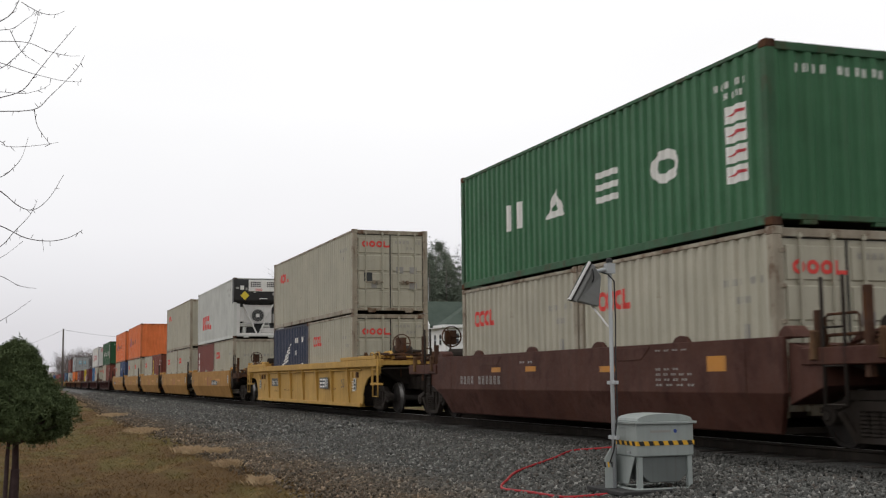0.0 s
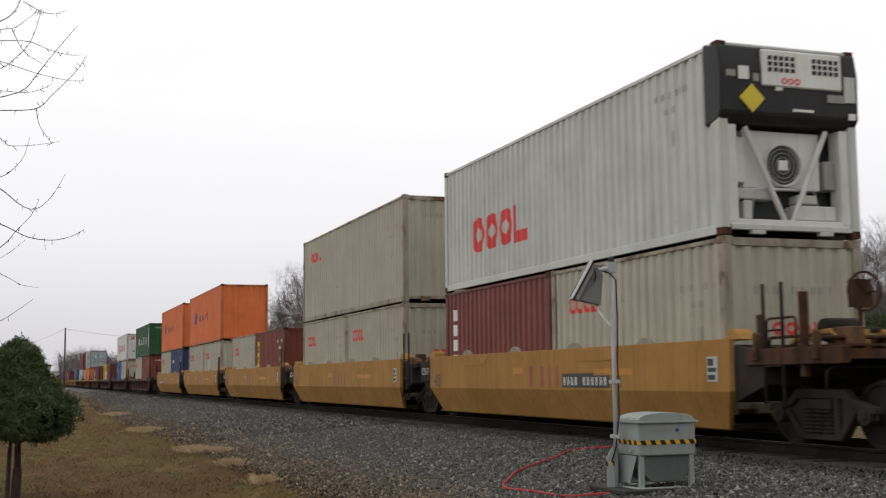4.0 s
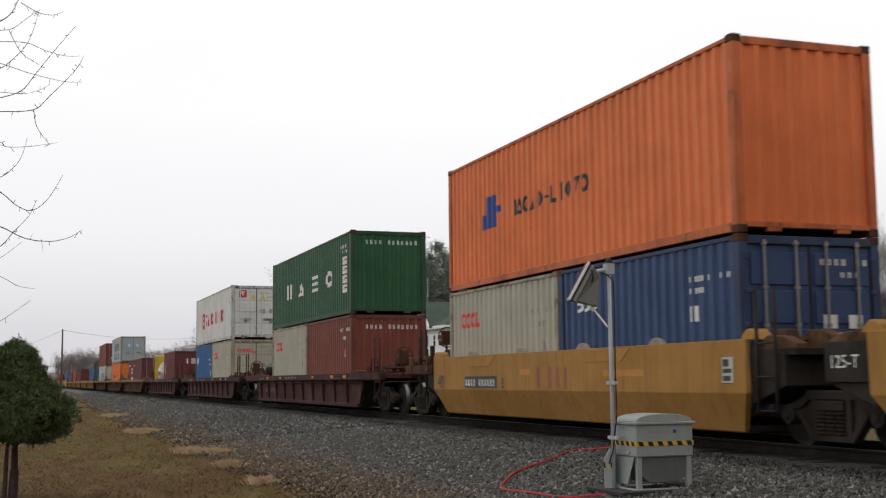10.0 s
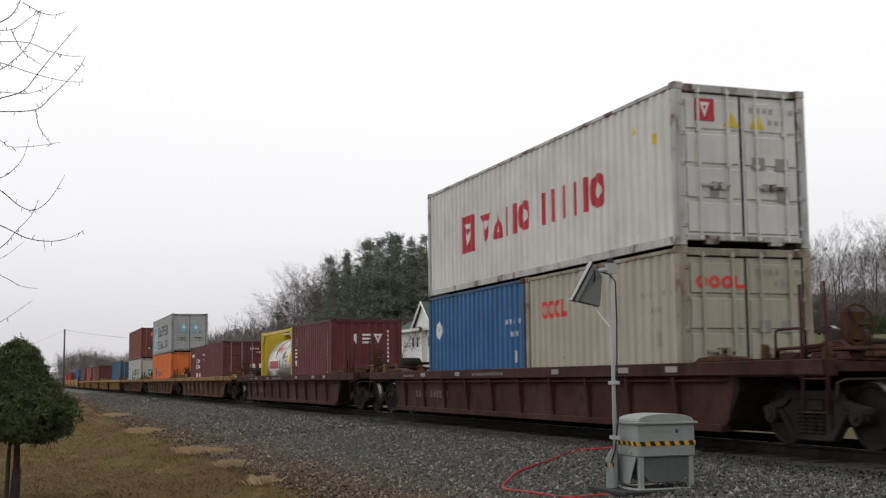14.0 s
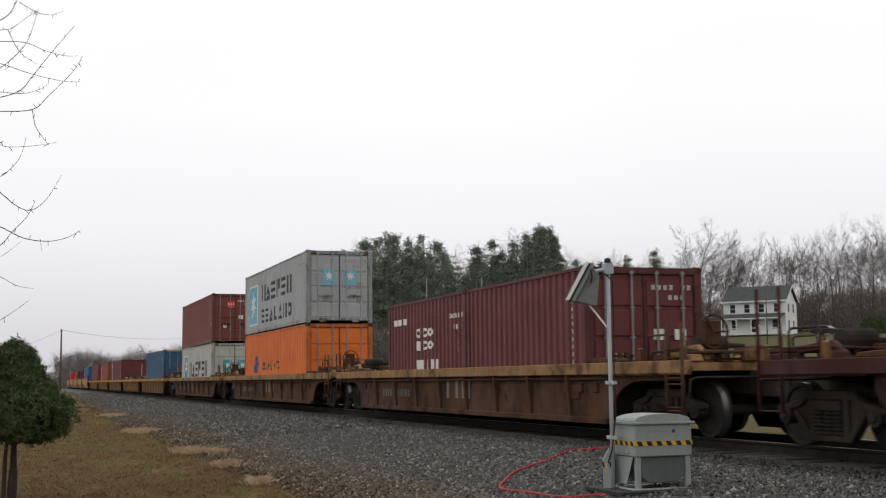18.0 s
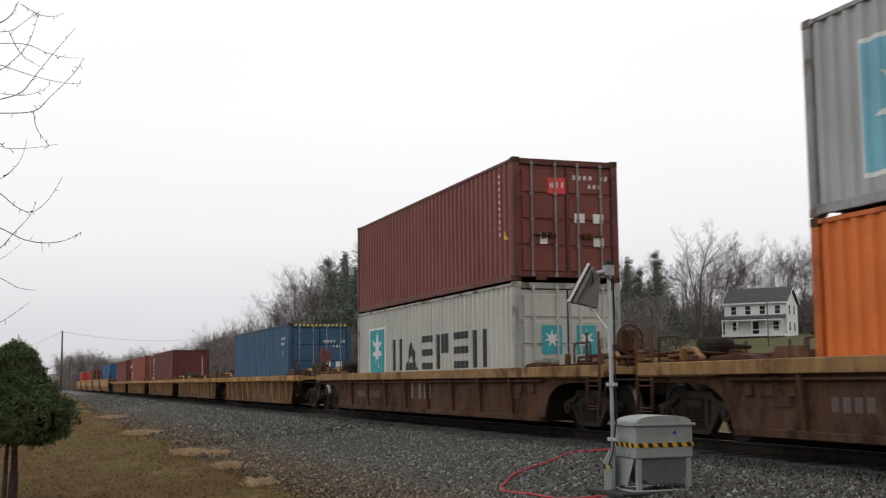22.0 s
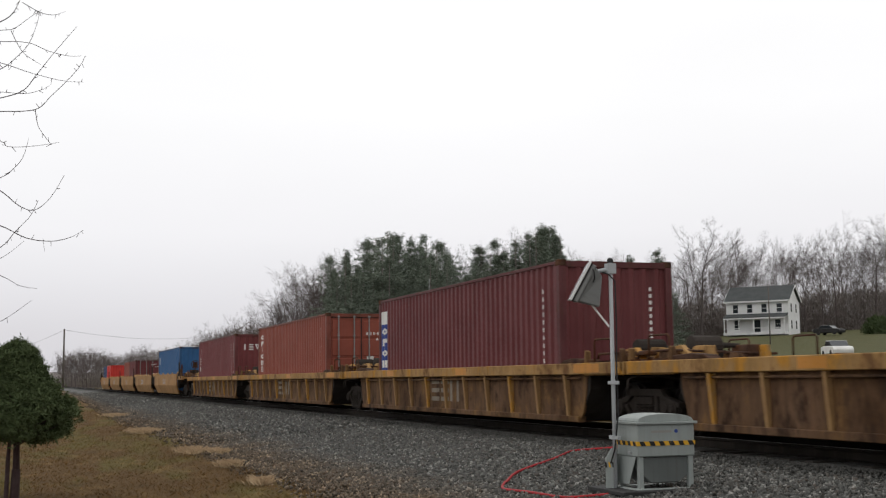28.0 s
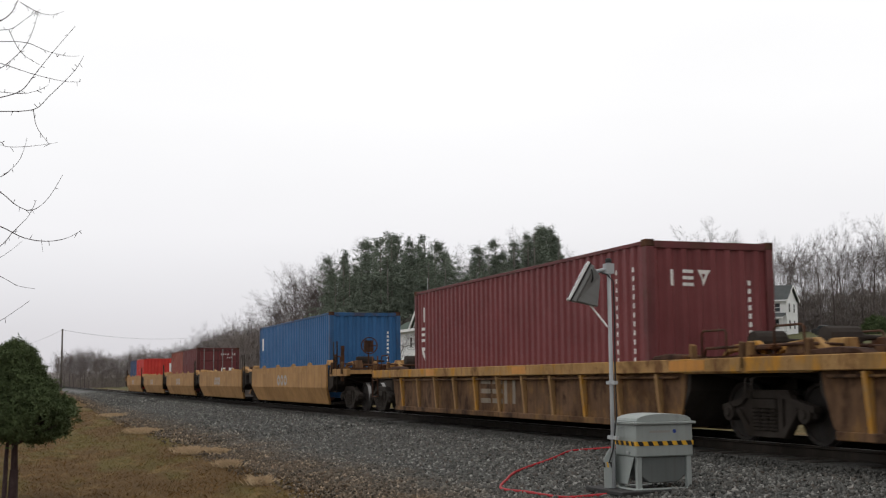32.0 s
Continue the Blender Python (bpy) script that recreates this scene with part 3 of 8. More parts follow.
def part(name, shape, mat, parent, label="", bevel=0.0, smooth=False):
    """One mesh under a thing or a part; shape may be a mesh that is shared."""
    me = shape.mesh(name, mat, bevel, smooth) if isinstance(shape, Shape) else shape
    ob = new(name, me)
    ob.parent = parent
    if me.materials[0] != mat:
        ob.material_slots[0].link = "OBJECT"
        ob.material_slots[0].material = mat
    if label:
        ob["label"] = label
    return ob


def thing(name, label, category, group="", m=None):
    ob = new(name)
    tagged(ob, label, category, group)
    if m is not None:
        ob.matrix_world = m
    return ob


STORE = {}


def stored(key, build):
    if key not in STORE:
        STORE[key] = build()
    return STORE[key]


def raw_mesh(name, verts, faces, mat, smooth=False):
    """A large mesh from arrays of points and of triangles or quads."""
    me = bpy.data.meshes.new(name)
    verts, faces = np.asarray(verts, np.float32), np.asarray(faces, np.int32)
    k = faces.shape[1]
    me.vertices.add(len(verts))
    me.vertices.foreach_set("co", verts.ravel())
    me.loops.add(faces.size)
    me.loops.foreach_set("vertex_index", faces.ravel())
    me.polygons.add(len(faces))
    me.polygons.foreach_set("loop_start", np.arange(0, faces.size, k, dtype=np.int32))
    me.update(calc_edges=True)
    if smooth:
        me.polygons.foreach_set("use_smooth", [True] * len(faces))
    me.materials.append(mat)
    return me


# ---- ground, track and distance ----
def ground_z(x, y):
    """Height of the turf: a swale beside the line, level land behind it, a slope rising to the woods."""
    z = np.interp(y, (-60, -8, -3, 0, 1.7, 4.0, 4.8, 16, 20, 38, 110, 200, 500), (-0.4, -0.6, -0.85, -1.0, -0.95, -0.62, -0.75, -0.95, -0.85, -0.3, 7.6, 12, 14))
    z = z + np.interp(x, (-178, -150, -115), (0.0, -1.0, -2.0)) * np.interp(y, (60, 108), (0.0, 1.0))
    z = z + np.interp(x, (-200, -110, -75, -52), (0.62, 0.48, 0.2, 0.0)) * np.interp(y, (5.8, 8.0), (1.0, 0.0))
    return z


def bed_z(y):
    return np.interp(y, (3.5, 4.1, 6.3, 8.6, 9.0, 12.7, 13.2, 16.5), (-0.76, -0.62, -0.42, -0.23, -0.17, -0.17, -0.25, -0.95))


def sheet(name, xs, ys, fz, mat):
    gx, gy = np.meshgrid(np.array(xs), np.array(ys), indexing="ij")
    gz = fz(gx, gy)
    v = np.stack([gx, gy, gz], -1).reshape(-1, 3)
    a, b = len(xs), len(ys)
    i = (np.arange(a - 1)[:, None] * b + np.arange(b - 1)[None]).ravel()
    return raw_mesh(name, v, np.stack([i, i + b, i + b + 1, i + 1], -1), mat, True)


def wobble(gx, gy, amp, s):
    h = np.zeros_like(gx)
    for k, (a, b, p) in enumerate(((1, 0.7, 0.3), (0.6, -1.1, 1.9), (1.7, 1.3, 4.1), (-2.1, 0.9, 2.2))):
        h += np.sin(gx * a * s + gy * b * s + p) / (k + 1)
    return h * amp


def build_ground():
    xs = sorted(set(list(np.arange(-80, 12, 0.8)) + list(np.arange(-260, -80, 8)) + [-3000, -2200, -1500, -1000, -700, -500, -400, -320, 20, 60, 150, 400, 1000]))
    ys = sorted(set(list(np.arange(-12, 8.3, 0.35)) + list(np.arange(9, 60, 3)) + list(np.arange(60, 220, 10)) + [-1500, -800, -400, -200, -100, -60, -40, -25, -18, 260, 400, 700, 1200, 2500]))
    me = sheet("ground", xs, ys, lambda x, y: ground_z(x, y) + wobble(x, y, 0.010, 1.1) * (np.abs(y) < 4), M["lawn"])
    tagged(new("ground", me), "winter turf, brown and green, with a swale beside the railway", "ground", kind="structure")
    xs = list(np.arange(-620, -80, 6)) + list(np.arange(-80, 14, 0.5)) + [20, 40, 60]
    ys = list(np.arange(3.4, 9.0, 0.2)) + [9, 9.5, 12, 12.7, 13.2, 14, 15, 16.5]

    def fz(x, y):
        edge = np.clip((5.2 - y) / 1.6, 0, 1)
        return bed_z(y) + wobble(x, y, 0.012, 3.1) - edge * np.clip(wobble(x, y, 0.09, 0.8) + 0.05, -0.02, 0.2)
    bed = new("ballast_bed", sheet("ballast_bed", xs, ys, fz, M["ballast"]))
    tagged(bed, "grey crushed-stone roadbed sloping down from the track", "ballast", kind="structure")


build_ground()


def scatter_stones():
    """Loose crushed stone on the near shoulder, dense where the camera sees it closest."""
    rng = np.random.default_rng(3)
    base = np.array([(-1.2, 0.2, 0), (0.1, -1.2, 0.1), (1.2, -0.1, 0), (-0.1, 1.2, -0.1), (0, 0, -0.9), (0.1, 0.1, 0.9)], float)
    tri = np.array([(0, 1, 5), (1, 2, 5), (2, 3, 5), (3, 0, 5), (1, 0, 4), (2, 1, 4), (3, 2, 4), (0, 3, 4)])
    n1, n2, n3 = 100000, 50000, 14000
    r = np.concatenate([rng.uniform(12.0, 30, n1), rng.uniform(30, 75, n2), rng.uniform(75, 150, n3)])
    y = np.concatenate([rng.uniform(3.2, 9.15, n1), rng.uniform(3.6, 9.1, n2), rng.uniform(3.9, 9.1, n3)])
    r = np.maximum(r, y * 1.2)
    x = -np.sqrt(r * r - y * y)
    sparse = (y < 5.0) & (rng.uniform(0, 1, len(y)) < (5.0 - y) * 0.62 + 0.1)
    x, y = x[~sparse], y[~sparse]
    n = len(x)
    size = rng.uniform(0.014, 0.033, n) * (1 + 0.4 * (x < -30) + 0.6 * (x < -75))
    pts = base[None] * (1 + rng.uniform(-0.42, 0.3, (n, 6, 3)) + rng.uniform(-0.3, 0.3, (n, 6, 3)) * 0.5) * (size[:, None] * rng.uniform(0.65, 1.25, (n, 3)))[:, None]
    q = rng.normal(size=(n, 4))
    q /= np.linalg.norm(q, axis=1, keepdims=True)
    w, a, b, c = q.T
    rot = np.stack([1 - 2 * (b * b + c * c), 2 * (a * b - w * c), 2 * (a * c + w * b), 2 * (a * b + w * c), 1 - 2 * (a * a + c * c), 2 * (b * c - w * a),
                    2 * (a * c - w * b), 2 * (b * c + w * a), 1 - 2 * (a * a + b * b)], -1).reshape(n, 3, 3)
    pts = np.einsum("nij,nkj->nki", rot, pts)
    pts[..., 0] += x[:, None]
    pts[..., 1] += y[:, None]
    pts[..., 2] += (np.maximum(bed_z(y), ground_z(x, y)) + size * rng.uniform(0.0, 0.9, n))[:, None]
    faces = (np.arange(n)[:, None, None] * 6 + tri[None]).reshape(-1, 3)
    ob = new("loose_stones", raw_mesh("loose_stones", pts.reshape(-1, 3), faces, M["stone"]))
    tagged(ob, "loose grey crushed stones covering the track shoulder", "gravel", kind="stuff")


scatter_stones()


def blades(name, x, y, h, lean, width, mat, seed, zf):
    rng = np.random.default_rng(seed)
    n = len(x)
    a = rng.uniform(0, 2 * np.pi, n)
    d = np.stack([np.cos(a), np.sin(a)], -1)
    z = zf(x, y)
    hh = h * rng.uniform(0.5, 1.3, n)
    off = rng.normal(0, 1, (n, 2)) * (lean * hh)[:, None]
    p0 = np.stack([x - d[:, 0] * width, y - d[:, 1] * width, z - 0.01], -1)
    p1 = np.stack([x + d[:, 0] * width, y + d[:, 1] * width, z - 0.01], -1)
    p2 = np.stack([x + off[:, 0] * 0.4 + d[:, 0] * width * 0.7, y + off[:, 1] * 0.4 + d[:, 1] * width * 0.7, z + hh * 0.6], -1)
    p3 = np.stack([x + off[:, 0], y + off[:, 1], z + hh], -1)
    v = np.stack([p0, p1, p2, p3], 1).reshape(-1, 3)
    k = np.arange(n)[:, None] * 4
    f = np.concatenate([k + np.array([[0, 1, 2]]), k + np.array([[0, 2, 3]])])
    return raw_mesh(name, v, f, mat)


def scatter_grass():
    rng = np.random.default_rng(5)
    n = 45000
    r = 13 + 55 * rng.uniform(0, 1, n) ** 1.7
    y = rng.uniform(-4.5, 3.9, n)
    x = -np.sqrt(np.maximum(r * r - y * y, 100))
    ob = new("lawn_grass", blades("lawn_grass", x, y, 0.040, 0.9, 0.0045, M["grass"], 6, ground_z))
    tagged(ob, "short dry winter grass, brown with green patches", "grass", kind="stuff")
    for i, (cx, cy, s) in enumerate(((-39.5, 3.8, 1.2), (-27.7, 3.75, 0.75), (-26.3, 4.1, 0.35), (-22.8, 3.75, 0.42), (-18.9, 3.6, 0.34), (-57, 4.1, 1.1))):
        k = int(1500 * s)
        px, py = rng.normal(0, 0.5 * s, k), rng.normal(0, 0.22 * s, k) * rng.uniform(0.2, 1.2, k)
        me = blades("dry_grass_tuft", px, py + 0.12 * s * np.sin(px * 5 / s), 0.11, 0.8, 0.0042, M["straw"], 20 + i, lambda a, b: a * 0)
        t = new("dry_grass_tuft", me)
        t.location = (cx, cy, float(max(bed_z(cy), ground_z(cx, cy))))
        tagged(t, "bleached straw-coloured dry grass at the ballast's edge", "grass tuft", "dry grass tufts", "stuff")


scatter_grass()


def build_track():
    prof = ((-0.07, -0.17), (0.07, -0.17), (0.07, -0.158), (0.012, -0.14), (0.010, -0.045), (0.036, -0.032), (0.036, -0.006), (0.028, 0.0),
            (-0.028, 0.0), (-0.036, -0.006), (-0.036, -0.032), (-0.010, -0.045), (-0.012, -0.14), (-0.07, -0.158))
    for y in (YC - 0.755, YC + 0.755):
        rail = tagged(new("rail"), "dark brown steel rail with a worn shiny head", "rail", "rails", "structure")
        part("rail_web", Shape().prism([(p + y, q - 0.002) for p, q in prof], -620, 60, "x"), M["rail"], rail)
        part("rail_head", Shape().box(-620, 60, y - 0.026, y + 0.026, -0.003, 0.0), M["railtop"], rail, "worn shiny running surface")
    tie = stored("tie", lambda: Shape().box(-0.115, 0.115, -1.3, 1.3, -0.32, -0.165).mesh("tie", M["tie"], 0.012))
    row = tagged(new("track_ties"), "weathered wooden track ties half sunk in crushed stone", "ties", kind="structure")
    rng = random.Random(2)
    for i in range(190):
        t = part("tie", tie, M["tie"], row)
        t.location = (-100 + i * 0.54, YC + rng.uniform(-0.03, 0.03), rng.uniform(0, 0.012))


build_track()


# ---- trees ----
def pine_crown(seed, h, spread, cone):
    """Uneven whorls of boughs that end in needle clumps; cone: a pointed crown, otherwise a broad rounded one."""
    rng = np.random.default_rng(seed)
    cen, siz = [], []
    lean = rng.normal(0, 0.5, 2)
    wild = rng.uniform(0.35, 1.25, 7)
    z = h * 0.10
    while z < h * 0.97:
        f = z / h
        shape = 0.03 + 0.97 * (1 - f) ** 0.95 if cone else min(1.0, (1 - f) * 1.9) ** 0.8 * (0.8 + 0.2 * f) + 0.06
        for b in range(rng.integers(4, 8) if cone else rng.integers(2, 6)):
            a = rng.uniform(0, 2 * np.pi)
            reach = spread * shape * wild[int(a * 1.11)] * rng.uniform(0.5, 1.3)
            rise = rng.uniform(0.05, 0.35) * (0.4 + f)
            for s in np.linspace(0.25 * reach, reach, max(2, int(reach / 0.55))):
                cen.append((np.cos(a) * s + lean[0] * f + rng.normal(0, 0.12), np.sin(a) * s + lean[1] * f + rng.normal(0, 0.12), z + rise * s + rng.normal(0, 0.10)))
                siz.append(rng.uniform(0.42, 0.75) * (0.55 + 0.45 * shape))
        z += rng.uniform(0.4, 0.9)
    for k in range(4):
        cen.append((lean[0] + rng.normal(0, 0.1), lean[1] + rng.normal(0, 0.1), h - 0.25 * k))
        siz.append(0.30 + 0.06 * k)
    return np.array(cen), np.array(siz)


def fans(cen, siz, per, seed, flat=0.6, wide=0.16):
    """Small ragged triangles round each centre."""
    rng = np.random.default_rng(seed)
    n = len(cen)
    c = np.repeat(cen, per, 0) + rng.normal(0, 0.45, (n * per, 3)) * np.repeat(siz, per)[:, None]
    d = rng.normal(size=(n * per, 3))
    d[:, 2] *= flat
    d /= np.linalg.norm(d, axis=1, keepdims=True)
    e = np.cross(d, rng.normal(size=(n * per, 3)))
    e /= np.linalg.norm(e, axis=1, keepdims=True)
    s = (np.repeat(siz, per) * rng.uniform(0.5, 1.2, n * per))[:, None]
    v = np.stack([c - e * s * wide, c + e * s * wide, c + d * s], 1).reshape(-1, 3)
    return v, np.arange(len(v)).reshape(-1, 3)


def make_pine(seed, h, spread, cone):
    cen, siz = pine_crown(seed, h, spread, cone)
    v, f = fans(cen, siz, 24, seed, 0.6, 0.11)
    t = thing("pine_tree", "dark green pine with a ragged open crown in the woods", "pine tree", "pines in the woods")
    s = Shape()
    s.tube((0, 0, -0.3), (0, 0, h * 0.5), 0.20, 0.13, 7).tube((0, 0, h * 0.5), (0, 0, h), 0.13, 0.02, 6)
    rng = random.Random(seed)
    for i in range(26):
        z, a, r = h * rng.uniform(0.15, 0.9), rng.uniform(0, 6.3), spread * rng.uniform(0.4, 0.7)
        r *= (1.05 - z / h)
        s.tube((0, 0, z), (r * math.cos(a), r * math.sin(a), z + 0.1 * r), 0.04, 0.012, 4, False)
    part("trunk", s, M["bark"], t)
    part("crown", raw_mesh("crown", v, f, M["pine"]), M["pine"], t)
    return t


def bare_branches(seed, h, first, spread):
    """A leafless crown: a straight bole, rising limbs, and ever finer twigs in an oval outline."""
    rng = random.Random(seed)
    s = Shape()

    def turned(d, lo, hi):
        side = d.cross(Vector((rng.gauss(0, 1), rng.gauss(0, 1), rng.gauss(0, 1)))).normalized()
        a = radians(rng.uniform(lo, hi))
        return (d * math.cos(a) + side * math.sin(a)).normalized()

    def grow(p, d, length, r, lv):
        segs = (6, 4, 3, 3, 2)[lv]
        for k in range(segs):
            q = p + d * (length / segs)
            r2 = max(0.007, r * (0.86 if lv < 2 else 0.78))
            s.tube(p, q, r, r2, (7, 5, 4, 3, 3)[lv], False)
            bend = 0.035 if lv == 0 else 0.13
            d = (d + Vector((rng.gauss(0, bend), rng.gauss(0, bend), rng.gauss(0.06 if 0 < lv < 4 else 0.02, bend)))).normalized()
            p, r = q, r2
            if lv < 4 and (k + 1) / segs > (first if lv == 0 else 0.2):
                for _ in range(2 if lv in (0, 3) or rng.random() < 0.45 else 1):
                    grow(p, turned(d, 28, 62 if lv else 55 * spread), length * rng.uniform(0.38, 0.62) * (1 - 0.35 * k / segs), r * rng.uniform(0.34, 0.50), lv + 1)
        if lv < 4:
            for _ in range(2):
                grow(p, turned(d, 8, 32), length * rng.uniform(0.42, 0.6), r * rng.uniform(0.6, 0.8), lv + 1)

    grow(Vector((0, 0, -0.3)), Vector((0, 0, 1)), h * 0.62, h * 0.0125, 0)
    return s


def make_bare(seed, h, first=0.3, spread=1.0):
    t = thing("bare_tree", "leafless grey-brown deciduous tree at the wood's edge", "tree", "bare trees in the woods")
    trunk = Shape().tube((0, 0, -0.3), (0, 0, h * 0.08), h * 0.017, h * 0.0125, 8)
    part("trunk", trunk, M["limb"], t)
    part("crown", bare_branches(seed, h, first, spread).mesh("crown", M["limb"]), M["limb"], t)
    return t


def plant_woods():
    rng = random.Random(11)
    broad = [make_pine(31 + i, 17, 2.7 + 0.3 * i, False) for i in range(5)]
    cones = [make_pine(41 + i, 17, 3.0 + 0.4 * i, True) for i in range(4)]
    pines = broad + cones
    bares = [make_bare(51 + i, 17, (0.30, 0.42, 0.5)[i % 3], (0.8, 1.05)[i % 2]) for i in range(6)]
    used = set()
    tall = {o.name: max(v.co.z for k in o.children for v in k.data.vertices) for o in pines + bares}

    def put(protos, az, dist, top, k, wide=1.0):
        """A tree in a given direction (degrees from the line of the track) and distance; top: height of its tip."""
        x, y = -dist * math.cos(radians(az)), dist * math.sin(radians(az))
        z = float(ground_z(x, y))
        s = (top - z) / tall[protos[k % len(protos)].name]
        m = pose(x, y, z, 0, 0, rng.uniform(0, 360))
        ob = protos[k % len(protos)]
        if ob.name in used:
            ob = copy_thing(ob, m)
        else:
            used.add(ob.name)
            ob.matrix_world = m
        ob.scale = (s * wide * rng.uniform(0.9, 1.15),) * 2 + (s,)

    def crest(az):
        """Height of the skyline of the woods, as a slope from the eye, over the direction."""
        return np.interp(az, (1.7, 3, 4.1, 5.4, 7.5, 8.3, 9.1, 10.7, 11.3, 12.3, 13.7, 14.8, 16.4, 17, 18.4, 19.2, 20.2, 20.7, 21.7, 22.5, 23.5, 24.4, 25.4, 26.1, 27.5, 29.5, 30.7, 31.5, 32.3, 34, 35, 36.5, 38, 41),
                         (0.0255, 0.030, 0.0245, 0.0305, 0.034, 0.045, 0.056, 0.064, 0.08, 0.098, 0.1037, 0.1085, 0.119, 0.121, 0.119, 0.115, 0.1046, 0.1045, 0.1224, 0.119, 0.124, 0.126, 0.116, 0.1095, 0.105, 0.10, 0.105, 0.125, 0.11, 0.112, 0.115, 0.125, 0.13, 0.13))
    k = 0
    for az0, az1, n, protos, d0, d1, lo, hi in (
            (13.9, 20.0, 24, pines, 164, 182, 0.58, 1.04), (14.2, 20.0, 18, pines, 182, 200, 0.82, 1.06), (20.4, 25.3, 21, cones, 160, 178, 0.66, 1.06), (20.6, 25.3, 9, pines, 178, 190, 0.82, 1.05),
            (25.6, 30.0, 9, pines, 165, 190, 0.8, 0.98), (8.0, 14.2, 20, bares, 180, 240, 0.84, 1.05), (13, 20, 12, bares, 200, 225, 0.94, 1.04), (20, 30, 26, bares, 188, 225, 0.86, 1.05),
            (24.1, 24.7, 1, bares, 186, 188, 1.04, 1.05), (31.3, 31.7, 1, bares, 203, 205, 1.02, 1.03), (29.5, 41, 21, bares, 216, 240, 0.78, 1.05), (29.5, 41, 16, bares, 242, 280, 0.80, 0.98)):
        for i in range(n):
            az = az0 + (az1 - az0) * (i + rng.uniform(0.1, 0.9)) / n
            dist = rng.uniform(d0, d1)
            put(protos, az, dist, 0.93 + dist * float(crest(az)) * rng.uniform(lo, hi), k, 1.0 if protos is bares else (1.35 if protos is cones else 1.1))
            k += 1
    for az, dist, slope in ((29.5, 170, 0.107), (28.0, 172, 0.1025), (27.1, 176, 0.098), (28.8, 180, 0.085), (30.4, 182, 0.07)):
        put(cones, az, dist, 0.93 + dist * slope, k, 1.45)
        k += 1
    put(bares, 17.33, 112, 6.2, 2)
    for i in range(64):
        az = 1.6 + 6.9 * (i + rng.uniform(0, 1)) / 64
        dist = rng.uniform(360, 520)
        put(bares, az, dist, 0.93 + dist * float(crest(az)) * rng.uniform(0.8, 1.04), k)
        k += 1
    # brush and saplings that close the woods below the crowns
    g = np.random.default_rng(8)
    n = 42000
    az = np.radians(g.uniform(1.6, 42, n))
    deg = np.degrees(az)
    d = np.where(deg > 29.5, g.uniform(222, 255, n), np.where(deg < 8.3, g.uniform(380, 500, n), g.uniform(178, 235, n)))
    x, y = -d * np.cos(az), d * np.sin(az)
    top = 0.93 + d * crest(deg) * np.interp(deg, (1, 8, 12, 14, 25, 29, 31, 42), (0.8, 0.75, 0.5, 0.6, 0.6, 0.60, 0.52, 0.50))
    z0 = ground_z(x, y)
    z = z0 + (top - z0) * g.uniform(0, 1, n) ** np.where(deg > 28, 1.7, 1.9)
    v, f = fans(np.stack([x, y, z], -1), np.where(deg < 8.3, 1.3, 1.25), 6, 9, 2.6, 0.04)
    ob = new("brush", raw_mesh("brush", v, f, M["brushwood"]))
    tagged(ob, "grey-brown leafless brush and saplings under the trees", "brush", kind="stuff")
    n = 9000
    az = np.radians(g.uniform(9, 30, n))
    d = g.uniform(150, 166, n)
    x, y = -d * np.cos(az), d * np.sin(az)
    z = ground_z(x, y) + 7.5 * g.uniform(0, 1, n) ** 1.8
    v, f = fans(np.stack([x, y, z], -1), np.full(n, 1.2), 6, 12, 2.4, 0.04)
    ob = new("undergrowth", raw_mesh("undergrowth", v, f, M["brushwood"]))
    tagged(ob, "grey-brown saplings and brush before the pines", "brush", kind="stuff")
    n = 3000
    az = np.radians(g.uniform(13.8, 30, n))
    d = g.uniform(195, 215, n)
    v, f = fans(np.stack([-d * np.cos(az), d * np.sin(az), ground_z(0, d * np.sin(az)) + g.uniform(0, 11, n)], -1), np.full(n, 1.0), 16, 10, 0.6, 0.13)
    ob = new("pine_thicket", raw_mesh("pine_thicket", v, f, M["pine"]))
    tagged(ob, "dark evergreen thicket filling the woods behind the pines", "thicket", kind="stuff")


plant_woods()


def far_ridge():
    rng = random.Random(4)
    n = 60
    v, f = [], []
    for i in range(n + 1):
        y = -700 + i * 60
        h = 26 + 10 * math.sin(i * 0.31) + rng.uniform(-2, 2)
        v += [(-1700, y, -2), (-2000, y, h), (-2600, y, -2)]
    for i in range(n):
        k = i * 3
        f += [(k, k + 3, k + 4, k + 1), (k + 1, k + 4, k + 5, k + 2)]
    ob = new("far_ridge", raw_mesh("far_ridge", v, f, M["bark"], True))
    tagged(ob, "low wooded ridge on the horizon", "hill", kind="structure")


far_ridge()


